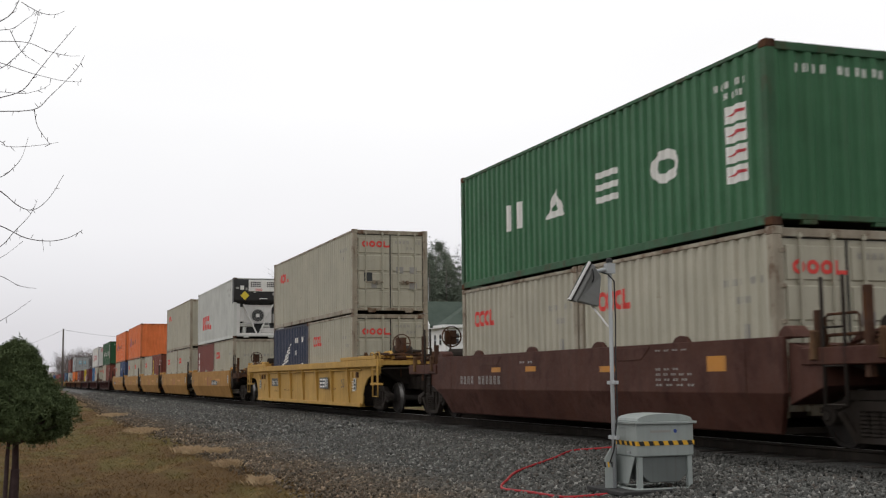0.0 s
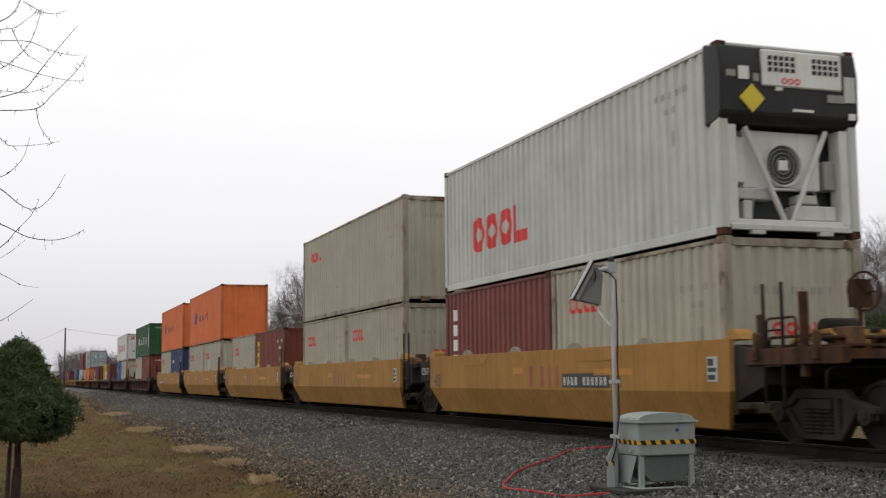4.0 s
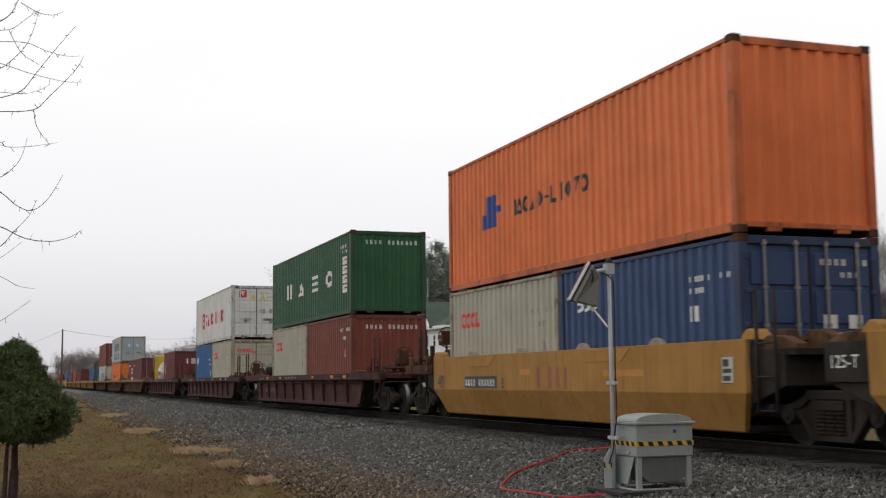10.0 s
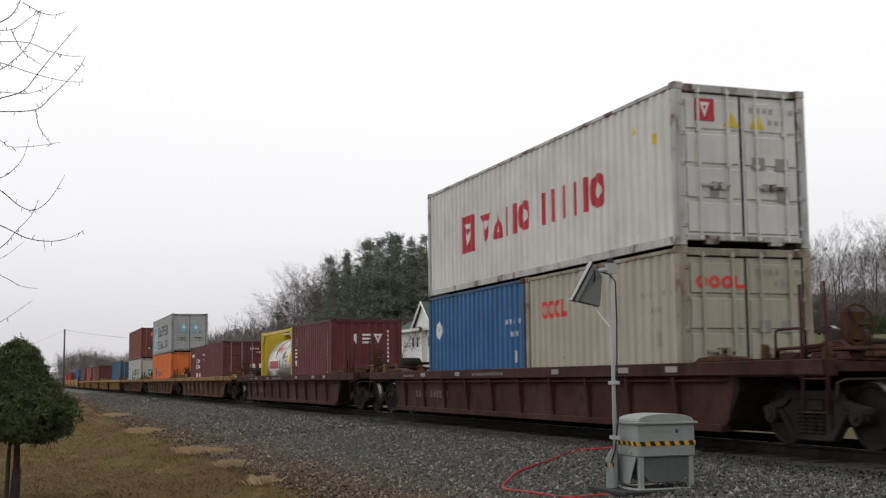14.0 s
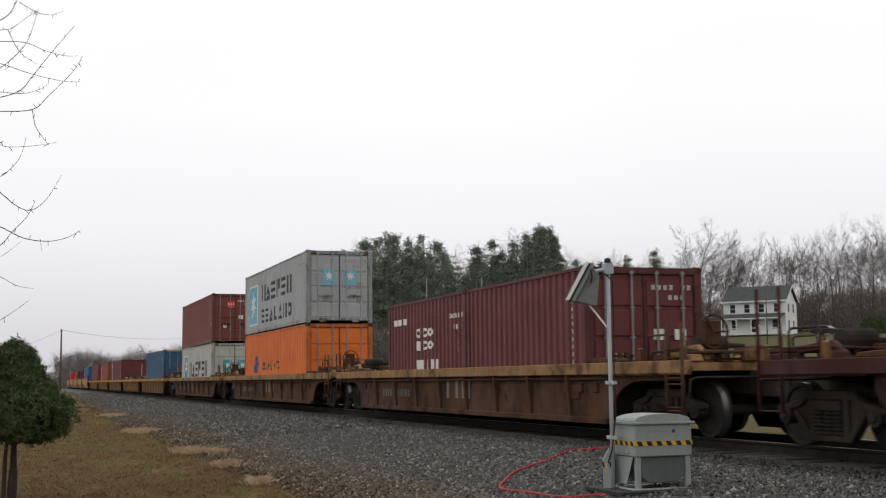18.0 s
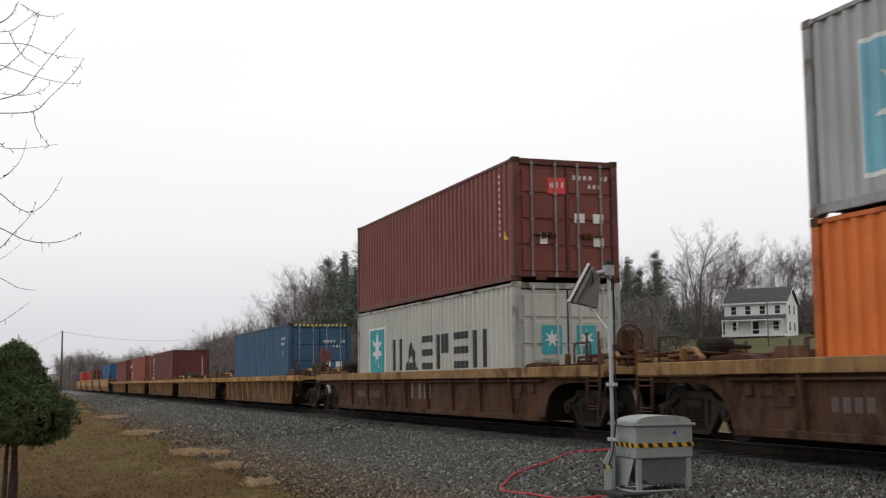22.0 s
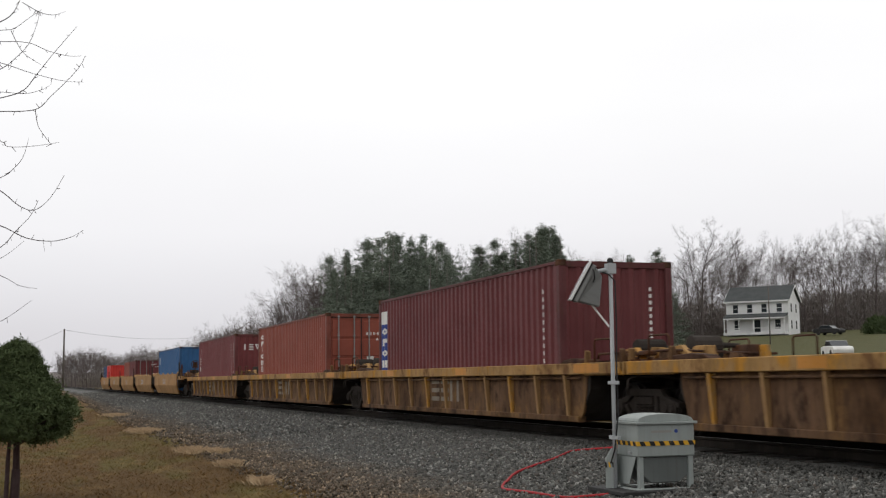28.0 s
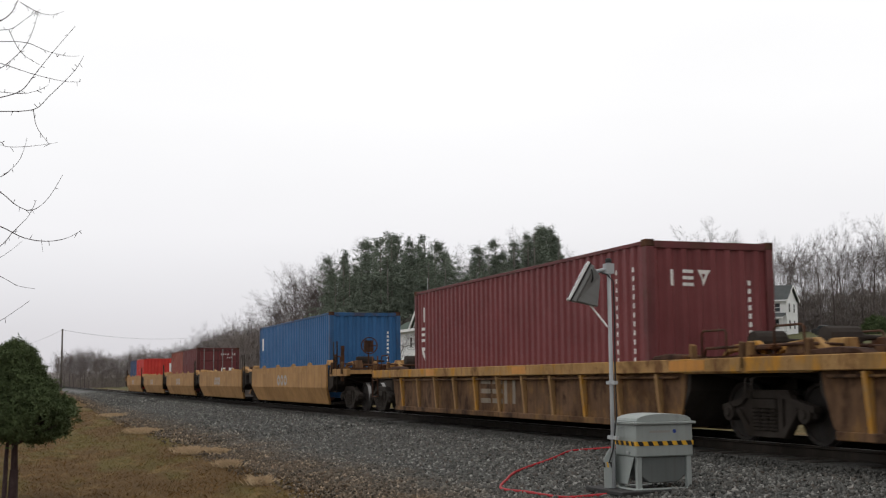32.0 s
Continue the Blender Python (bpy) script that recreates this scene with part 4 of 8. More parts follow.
def make_juniper():
    """The small rounded evergreen on a short trunk beside the swale."""
    x, y = -21.5, -0.05
    z = float(ground_z(x, y))
    t = thing("evergreen_tree", "small dark evergreen tree with a dense rounded crown", "evergreen tree", m=pose(x, y, z))
    s = Shape()
    s.tube((0, 0, -0.1), (0.02, 0.02, 0.5), 0.085, 0.07, 9).tube((0.02, 0.02, 0.5), (0, 0, 2.4), 0.06, 0.015, 7)
    s.tube((0.05, -0.13, -0.1), (0.03, -0.11, 0.7), 0.04, 0.035, 8).tube((0.03, -0.11, 0.7), (0, -0.05, 1.6), 0.035, 0.015, 6)
    rng = np.random.default_rng(17)
    cen, siz = [], []
    lobes = [(rng.uniform(0, 2 * np.pi), rng.uniform(0, 0.95), rng.uniform(0.86, 1.12)) for k in range(70)]
    for i in range(3400):
        if i % 3:
            la, lf, lr = lobes[rng.integers(0, 70)]
            f = float(np.clip(lf + rng.normal(0, 0.06), 0, 1))
            a = la + rng.normal(0, 0.2)
            bulge = lr
        else:
            f, a, bulge = rng.uniform(0, 1) ** 0.85, rng.uniform(0, 2 * np.pi), 0.94
        zz = 1.06 + 1.50 * f
        r = np.interp(f, (0, 0.03, 0.1, 0.2, 0.3, 0.4, 0.51, 0.68, 0.94, 1), (0.45, 0.70, 0.92, 0.98, 0.95, 0.86, 0.68, 0.50, 0.30, 0.06)) * bulge
        rr = r * rng.uniform(0.5, 1.0) ** 0.5 * (1 + 0.14 * (rng.uniform() < 0.1))
        cen.append((rr * np.cos(a), rr * np.sin(a), zz - 0.10 * rr + rng.normal(0, 0.03)))
        siz.append(rng.uniform(0.045, 0.09))
        if i % 40 == 0 and f > 0.2:
            s.tube((0, 0, 0.6 + 0.5 * (zz - 0.8)), (0.9 * rr * math.cos(a), 0.9 * rr * math.sin(a), zz - 0.15), 0.025, 0.008, 4, False)
    part("trunk", s, M["twig"], t)
    v, fc = fans(np.array(cen), np.array(siz), 40, 18, 1.0)
    part("crown", raw_mesh("crown", v, fc, M["juniper"]), M["juniper"], t)


make_juniper()


def make_near_branches():
    """The leafless yard tree whose twigs hang before the sky."""
    t = thing("yard_tree", "leafless yard tree with thin dark twigs and small buds", "tree", m=pose(0, 0, 0))
    s = Shape()
    s.tube((-8.0, -1.55, -1.1), (-7.9, -1.5, 1.6), 0.11, 0.09, 9).tube((-7.9, -1.5, 1.6), (-7.7, -1.35, 3.6), 0.09, 0.05, 8)
    part("trunk", s, M["bark"], t)
    rng = random.Random(9)

    def limb(r, *pts):
        s = Shape()
        ps = [Vector(p) for p in pts]
        if pts[0][1] < -0.25:
            ps = [Vector((-7.85, -1.45, max(1.0, min(3.4, pts[0][2] - 0.35))))] + ps
        fine = []
        for i in range(len(ps) - 1):
            a, b, c, d = ps[max(i - 1, 0)], ps[i], ps[i + 1], ps[min(i + 2, len(ps) - 1)]
            for k in range(5):
                u = k / 5
                fine.append(0.5 * ((2 * b) + (c - a) * u + (2 * a - 5 * b + 4 * c - d) * u * u + (3 * b - a - 3 * c + d) * u ** 3))
        fine.append(ps[-1])
        n = len(fine)
        for i in range(n - 1):
            f0, f1 = 1 - 0.72 * i / n, 1 - 0.72 * (i + 1) / n
            s.tube(fine[i], fine[i + 1], r * f0 * 0.5, r * f1 * 0.5, 5, False)
            if rng.random() < 0.3:
                q = fine[i] + Vector((rng.gauss(0, 0.01), rng.gauss(0, 0.014), rng.uniform(-0.03, 0.03)))
                s.tube(fine[i], q, 0.0022, 0.0015, 4)
        part("limb", s, M["twig"], t)
    limb(0.010, (-7.36, -0.35, 2.96), (-7.28, -0.17, 3.03), (-7.25, -0.10, 3.08), (-7.23, -0.06, 3.16))
    limb(0.005, (-7.54, -0.05, 3.24), (-7.51, 0.05, 3.18), (-7.48, 0.13, 3.16), (-7.45, 0.20, 3.18))
    limb(0.006, (-7.28, -0.35, 2.94), (-7.21, -0.17, 2.96), (-7.18, -0.09, 2.97), (-7.15, -0.01, 3.03), (-7.12, 0.06, 3.08))
    limb(0.006, (-7.09, -0.33, 2.61), (-7.02, -0.16, 2.68), (-6.99, -0.09, 2.73), (-6.96, -0.01, 2.82), (-6.93, 0.03, 2.92), (-6.91, 0.05, 3.01))
    limb(0.006, (-7.52, -0.36, 2.96), (-7.45, -0.17, 2.96), (-7.39, -0.01, 2.95), (-7.36, 0.11, 2.90), (-7.32, 0.22, 2.87), (-7.30, 0.29, 2.87))
    limb(0.006, (-7.62, -0.36, 2.90), (-7.56, -0.17, 2.86), (-7.51, -0.00, 2.80), (-7.46, 0.13, 2.76), (-7.43, 0.23, 2.74), (-7.41, 0.31, 2.74))
    limb(0.008, (-7.18, -0.33, 2.50), (-7.11, -0.15, 2.54), (-7.06, -0.03, 2.58), (-7.03, 0.04, 2.67), (-6.98, 0.13, 2.79), (-6.92, 0.25, 2.94))
    limb(0.005, (-7.20, -0.34, 2.59), (-7.13, -0.15, 2.58), (-7.09, -0.02, 2.57), (-7.05, 0.07, 2.59), (-7.03, 0.12, 2.62))
    limb(0.008, (-7.68, -0.35, 2.57), (-7.61, -0.16, 2.57), (-7.54, 0.04, 2.58), (-7.50, 0.13, 2.66), (-7.43, 0.27, 2.81), (-7.40, 0.32, 2.90))
    limb(0.005, (-7.39, 0.04, 2.55), (-7.40, 0.06, 2.45), (-7.39, 0.12, 2.36), (-7.38, 0.14, 2.34))
    limb(0.006, (-7.11, -0.33, 2.34), (-7.05, -0.14, 2.28), (-7.04, -0.10, 2.25), (-6.99, 0.03, 2.25), (-6.94, 0.17, 2.27))
    limb(0.006, (-7.40, -0.33, 2.06), (-7.33, -0.14, 2.12), (-7.30, -0.07, 2.17), (-7.28, -0.02, 2.24), (-7.25, 0.01, 2.35))
    limb(0.008, (-7.76, -0.35, 2.20), (-7.70, -0.15, 2.10), (-7.68, -0.04, 2.01), (-7.65, 0.05, 1.98), (-7.61, 0.14, 2.05), (-7.56, 0.22, 2.19))
    limb(0.007, (-7.46, -0.32, 1.62), (-7.39, -0.13, 1.72), (-7.35, -0.05, 1.81), (-7.31, 0.03, 1.90), (-7.28, 0.07, 1.99))
    limb(0.008, (-7.16, -0.31, 1.86), (-7.10, -0.13, 1.81), (-7.06, 0.01, 1.74), (-7.01, 0.14, 1.72), (-6.98, 0.24, 1.74), (-6.95, 0.31, 1.78))
    limb(0.005, (-7.62, -0.32, 1.60), (-7.54, -0.13, 1.67), (-7.48, 0.00, 1.77))
    limb(0.006, (-7.78, -0.33, 1.64), (-7.72, -0.13, 1.58), (-7.69, -0.02, 1.52), (-7.65, 0.08, 1.50))
    limb(0.006, (-7.35, -0.30, 1.21), (-7.28, -0.12, 1.28), (-7.21, 0.05, 1.40))
    limb(0.003, (-7.10, 0.10, 1.74), (-7.11, 0.11, 1.67))
    limb(0.005, (-7.51, -0.11, 3.05), (-7.50, -0.04, 2.92), (-7.47, 0.07, 2.84))

make_near_branches()


# ---- containers ----
PITCH, DEEP = 0.278, 0.042
CREST = -1.219 + 0.010


def dent(u):
    """Depth of the corrugation at u along a wall."""
    w = u % PITCH
    if w < 0.085:
        return 0.0
    if w < 0.135:
        return DEEP * (w - 0.085) / 0.050
    if w < 0.228:
        return DEEP
    return DEEP * (0.278 - w) / 0.050


def breaks(a, b):
    out, k = [], math.floor(a / PITCH) - 1
    while k * PITCH < b:
        out += [k * PITCH + e for e in (0, 0.085, 0.135, 0.228)]
        k += 1
    return [a] + [u for u in out if a + 1e-4 < u < b - 1e-4] + [b]


def wave_wall(a, b, z0, z1, face, axis="y", back=0.05):
    """A corrugated steel wall between a and b; face: its outer plane, outward being negative."""
    s = Shape()
    us = breaks(a, b)
    n = len(us)
    sgn = 1 if face < 0 else -1
    for z in (z0, z1):
        for u in us:
            d = face + sgn * dent(u)
            s.v.append((u, d, z) if axis == "y" else (d, u, z))
    for z in (z0, z1):
        for u in (a, b):
            d = face + sgn * back
            s.v.append((u, d, z) if axis == "y" else (d, u, z))
    s.f += [(i, i + 1, n + i + 1, n + i) for i in range(n - 1)]
    k = 2 * n
    s.f += [(k, k + 2, k + 3, k + 1)]
    return s


def conform(polys, face_of, lift=0.004):
    """Flat polygons of (u, z) laid on the corrugation, cut at its folds."""
    bm = bmesh.new()
    for p in polys:
        vs = [bm.verts.new((u, 0, z)) for u, z in p]
        bm.faces.new(vs)
    bmesh.ops.remove_doubles(bm, verts=bm.verts[:], dist=1e-4)
    us = [u for p in polys for u, _ in p]
    for c in breaks(min(us), max(us))[1:-1]:
        bmesh.ops.bisect_plane(bm, geom=bm.verts[:] + bm.edges[:] + bm.faces[:], plane_co=(c, 0, 0), plane_no=(1, 0, 0), dist=1e-5)
    for v in bm.verts:
        v.co.y = face_of(v.co.x) - lift
    bmesh.ops.recalc_face_normals(bm, faces=bm.faces[:])
    return bm


def bm_mesh(bm, name, mat):
    me = bpy.data.meshes.new(name)
    bm.to_mesh(me)
    bm.free()
    me.materials.append(mat)
    return me


def glyph(kind, x, z, w, h):
    """A plain shape that stands in for one painted character: block, bars, stack of bars, triangle or ring."""
    t = min(w, h) * 0.25

    def block(a, b, c, d):
        return [(x + a * w, z + b * h), (x + c * w, z + b * h), (x + c * w, z + d * h), (x + a * w, z + d * h)]
    if kind == "b":
        return [block(0, 0, 1, 1)]
    if kind == "-":
        return [block(0.1, 0.4, 0.8, 0.55)]
    if kind == "n":
        return [block(0.02, 0, 0.27, 1), block(0.73, 0, 0.98, 1)]
    if kind == "s":
        return [block(0.05, 0, 0.95, 0.2), block(0.05, 0.4, 0.95, 0.6), block(0.05, 0.8, 0.95, 1)]
    if kind == "p":
        return [block(0.05, 0, 0.30, 1), block(0.42, 0.45, 0.95, 1)]
    if kind == "l":
        return [block(0.1, 0, 0.4, 1), block(0.4, 0, 0.95, 0.25)]
    if kind == "i":
        return [block(0.34, 0, 0.66, 1)]
    if kind in ("a", "v"):
        lo, hi = (z, z + h) if kind == "a" else (z + h, z)
        tri = [(x, lo), (x + w, lo), (x + w / 2, hi)]
        c = (x + w / 2, lo + (hi - lo) * 0.36)
        inn = [(c[0] + (p - c[0]) * 0.36, c[1] + (q - c[1]) * 0.36) for p, q in tri]
        return [[tri[k], tri[(k + 1) % 3], inn[(k + 1) % 3], inn[k]] for k in range(3)]
    t *= 1.15
    ring = [(math.cos(math.pi * k / 8), math.sin(math.pi * k / 8)) for k in range(16)]
    out = [(x + w / 2 * (1 + p), z + h / 2 * (1 + q)) for p, q in ring]
    inn = [(x + w / 2 + (w / 2 - t) * p, z + h / 2 + (h / 2 - t) * q) for p, q in ring]
    return [[out[k], out[(k + 1) % 16], inn[(k + 1) % 16], inn[k]] for k in range(16)]


def row_of(kinds, x, z, w, h, gap, down=False):
    out = []
    for k, c in enumerate(kinds):
        if c == " ":
            continue
        if c == "b" and h < 0.3:
            a, b = (x, z - k * (h + gap)) if down else (x + k * (w + gap), z)
            out += glyph("b", a + w * 0.12, b, w * 0.24, h * 0.85) + glyph("b", a + w * 0.55, b, w * 0.24, h * 0.85)
            continue
        out += glyph(c, x, z - k * (h + gap), w, h) if down else glyph(c, x + k * (w + gap), z, w, h)
    return out


def star(x, z, r, n=7):
    pts = []
    for i in range(2 * n):
        a = math.pi * i / n + math.pi / 2
        q = r if i % 2 == 0 else r * 0.36
        pts.append((x + q * math.cos(a), z + q * math.sin(a)))
    return [[(x, z), pts[i], pts[(i + 1) % (2 * n)]] for i in range(2 * n)]


def mark_each(parent, glyphs, mat, on, label="", lift=0.004):
    """Large characters, each a part of its own; glyphs: (kind, x, z, w, h)."""
    for k, x, z, w, h in glyphs:
        shapes = glyph(k, x, z, w, h)
        if k in "nspl":
            for bar in shapes:
                mark("painted_bar", parent, [bar], mat, on, label, lift)
        else:
            mark("painted_character", parent, shapes, mat, on, label, lift)


def spaced(kinds, x, z, w, h, gap, down=False):
    return [(c, x, z - k * (h + gap), w, h) if down else (c, x + k * (w + gap), z, w, h) for k, c in enumerate(kinds) if c != " "]


def mark(name, parent, polys, mat, on, label="", lift=0.004):
    """Painted marks; on: 'side' (near wall), 'wall' (corrugated end), 'door' (flat door end), or a plane's y."""
    if (name == "paint_patch" or (name == "emblem" and isinstance(on, float))) and len(polys) > 1:
        return [mark(name, parent, [q], mat, on, label, lift) for q in polys][0]
    L = parent["long"] if "long" in parent else 0
    if on == "side":
        bm = conform(polys, lambda u: CREST + dent(u), lift)
    elif on == "wall":
        bm = conform(polys, lambda u: -(L / 2 - 0.012) + dent(u), lift)
    else:
        bm = bmesh.new()
        for p in polys:
            bm.faces.new([bm.verts.new((u, 0, z)) for u, z in p])
        bmesh.ops.remove_doubles(bm, verts=bm.verts[:], dist=1e-4)
        for v in bm.verts:
            v.co.y = (-(L / 2 - 0.032) if on == "door" else on) - lift
        bmesh.ops.recalc_face_normals(bm, faces=bm.faces[:])
    if on in ("wall", "door"):
        for v in bm.verts:
            v.co = (-v.co.y, v.co.x, v.co.z)
    ob = part(name, bm_mesh(bm, name, mat), mat, parent, label)
    if name in ("number_label", "vertical_label", "door_label", "stencil_row"):
        ob["kind"] = "stuff"
    return ob


def casting_mesh():
    return Shape().box(-0.089, 0.089, -0.081, 0.081, -0.059, 0.059).mesh("corner_casting", M["iron"], 0.008)


def make_container(name, label, paint, L, H, x, z, ends="wall", group="containers on the train", old=None):
    """A steel box container: frame, corrugated walls, doors or a blank wall at its leading end."""
    c = thing(name, label, "container", group)
    c["long"] = L
    mat = M[paint]
    edge = M["grey_post"] if paint == "grey" else M.get(paint + "_edge", mat)
    h = L / 2
    side = stored(("side", L, H), lambda: wave_wall(-h + 0.16, h - 0.16, 0.15, H - 0.07, CREST).mesh("side_wall", mat))
    far = stored(("far", L, H), lambda: wave_wall(-h + 0.16, h - 0.16, 0.15, H - 0.07, -CREST).mesh("side_wall", mat))
    part("side_wall", side, mat, c)
    part("side_wall", far, mat, c)
    part("roof", stored(("roof", L, H), lambda: Shape().box(-h + 0.1, h - 0.1, -1.17, 1.17, H - 0.06, H - 0.03).mesh("roof", mat)), mat, c)
    part("floor", stored(("floor", L), lambda: Shape().box(-h + 0.1, h - 0.1, -1.1, 1.1, 0.09, 0.15).mesh("floor", M["iron"])), M["iron"], c)
    for y in (-1.219, 1.219):
        s = 1 if y < 0 else -1
        part("bottom_rail", stored(("brail", L, s), lambda: Shape().box(-h + 0.17, h - 0.17, min(y, y + s * 0.06), max(y, y + s * 0.06), 0.02, 0.155).mesh("bottom_rail", mat, 0.006)), edge, c)
        part("top_rail", stored(("trail", L, H, s), lambda: Shape().box(-h + 0.17, h - 0.17, min(y, y + s * 0.06), max(y, y + s * 0.06), H - 0.075, H - 0.012).mesh("top_rail", mat, 0.006)), edge, c)
    post = stored(("post", H), lambda: Shape().box(-0.08, 0.08, -0.075, 0.075, 0.1, H - 0.1).mesh("corner_post", mat, 0.012))
    cast = stored("casting", casting_mesh)
    for sx in (-1, 1):
        for sy in (-1, 1):
            p = part("corner_post", post, edge, c)
            p.location = (sx * (h - 0.082), sy * (1.219 - 0.077), 0)
            for zz in (0.060, H - 0.045):
                k = part("corner_casting", cast, edge if paint in ("grey", "white", "silver", "cream") else M["brown"], c)
                k.location = (sx * (h - 0.089), sy * (1.219 - 0.081), zz)
    part("end_wall", stored(("endf", L, H), lambda: wave_wall(-1.14, 1.14, 0.15, H - 0.11, -h + 0.012, "x").mesh("end_wall", mat)), mat, c)
    for xx in (-h, h):
        s = 1 if xx < 0 else -1
        part("end_sill", stored(("sill", L, s), lambda: Shape().box(min(xx, xx + s * 0.1), max(xx, xx + s * 0.1), -1.06, 1.06, 0.085, 0.165).box(min(xx, xx + s * 0.1), max(xx, xx + s * 0.1), -0.72, -0.48, 0.025, 0.085).box(min(xx, xx + s * 0.1), max(xx, xx + s * 0.1), 0.48, 0.72, 0.025, 0.085).mesh("end_sill", mat, 0.006)), edge, c)
        part("end_header", stored(("head", L, H, s), lambda: Shape().box(min(xx, xx + s * 0.1), max(xx, xx + s * 0.1), -1.06, 1.06, H - 0.13, H - 0.01).mesh("end_header", mat, 0.006)), edge, c)
    if ends == "wall":
        part("end_wall", stored(("endw", L, H), lambda: wave_wall(-1.14, 1.14, 0.15, H - 0.13, h - 0.012, "x").mesh("end_wall", mat)), mat, c)
    elif ends == "door":
        for sy in (-1, 1):
            y0, y1 = (-1.055, -0.016) if sy < 0 else (0.016, 1.055)

            def leaf():
                return Shape().box(h - 0.085, h - 0.045, y0, y1, 0.17, H - 0.15).mesh("door", mat, 0.004)
            d = part("door", stored(("door", L, H, sy), leaf), mat, c)
            for k in range(4):
                za, zb = 0.20 + k * (H - 0.38) / 4, 0.20 + (k + 0.90) * (H - 0.38) / 4
                part("door_panel", stored(("dpan", L, H, sy, k), lambda: Shape().prism([(h - 0.05, za), (h - 0.018, za + 0.025), (h - 0.018, zb - 0.025), (h - 0.05, zb)], y0 + 0.05, y1 - 0.05).mesh("door_panel", mat)), mat, d)
            rods = (-0.80, -0.26) if sy < 0 else (0.26, 0.80)
            for y in rods:
                def rod():
                    s = Shape().tube((h + 0.012, y, 0.09), (h + 0.012, y, H - 0.07), 0.021, n=8)
                    for zz in (0.13, 0.75, H * 0.5, H - 0.75, H - 0.12):
                        s.box(h - 0.025, h + 0.036, y - 0.034, y + 0.034, zz - 0.025, zz + 0.025)
                    return s.mesh("lock_rod", mat)
                part("lock_rod", stored(("rod", L, H, y), rod), mat if paint in ("grey", "white", "cream", "silver") else M["rod_dull"], d)

                def handle():
                    u = y + 0.40 * (1 if sy < 0 else -1) * (1 if abs(y) > 0.5 else -0.7)
                    return Shape().box(h + 0.02, h + 0.045, min(y, u), max(y, u), 0.94, 0.985).box(h - 0.02, h + 0.05, u - 0.04, u + 0.04, 0.90, 1.02).mesh("door_handle", M["rod"], 0.004)
                part("door_handle", stored(("hand", L, H, y), handle), M["brown"] if paint not in ("silver", "cream", "white", "grey") else edge, d, "worn steel locking handle")
            seal = stored(("seal", L, H, sy), lambda: Shape().box(h - 0.085, h - 0.035, y0 - 0.014, y0, 0.155, H - 0.135).box(h - 0.085, h - 0.035, y1, y1 + 0.014, 0.155, H - 0.135)
                          .box(h - 0.085, h - 0.035, y0, y1, 0.155, 0.17).box(h - 0.085, h - 0.035, y0, y1, H - 0.15, H - 0.135).mesh("door_gasket", M["dark_gasket"]))
            part("door_gasket", seal, M["dark_gasket"], d, "black rubber door seal")
            for k in range(5):
                z0 = 0.32 + k * (H - 0.64) / 4
                hinge = part("hinge", stored(("hinge", L), lambda: Shape().box(h - 0.03, h + 0.012, -0.05, 0.05, -0.035, 0.035).mesh("hinge", mat, 0.008)), edge, d)
                hinge.location = (0, sy * 1.09, z0)
    CARGO.append((c, x, z))
    return c


CARGO = []
HC, LO, F40, F20 = 2.896, 2.591, 12.192, 6.058


# ---- railcars ----
CARS, WHEELS = [], []


def wheel_mesh():
    s = Shape()
    for y in (-0.755, 0.755):
        g = 1 if y < 0 else -1
        pr = [(0.10, -0.09), (0.11, -0.07), (0.36, -0.035), (0.37, -0.065), (0.42, -0.065), (0.422, 0.03), (0.445, 0.045), (0.445, 0.07), (0.37, 0.07), (0.36, 0.02), (0.12, 0.05), (0.11, 0.08)]
        s.lathe([(r, y + g * a) for r, a in pr], 28)
    s.tube((0, -1.02, 0), (0, 1.02, 0), 0.08, n=10)
    for k in range(3):
        a = 2 * math.pi * k / 3
        for y in (-1.03, 1.03):
            s.tube((0.05 * math.cos(a), y - 0.01, 0.05 * math.sin(a)), (0.05 * math.cos(a), y + 0.01, 0.05 * math.sin(a)), 0.014, n=6)
    me = s.mesh("wheelset", M["wheel"])
    me.materials.append(M["tread"])
    for w in (0, 1):
        for k in range(w * 310 + 4 * 28, w * 310 + 5 * 28):
            me.polygons[k].material_index = 1
    return me


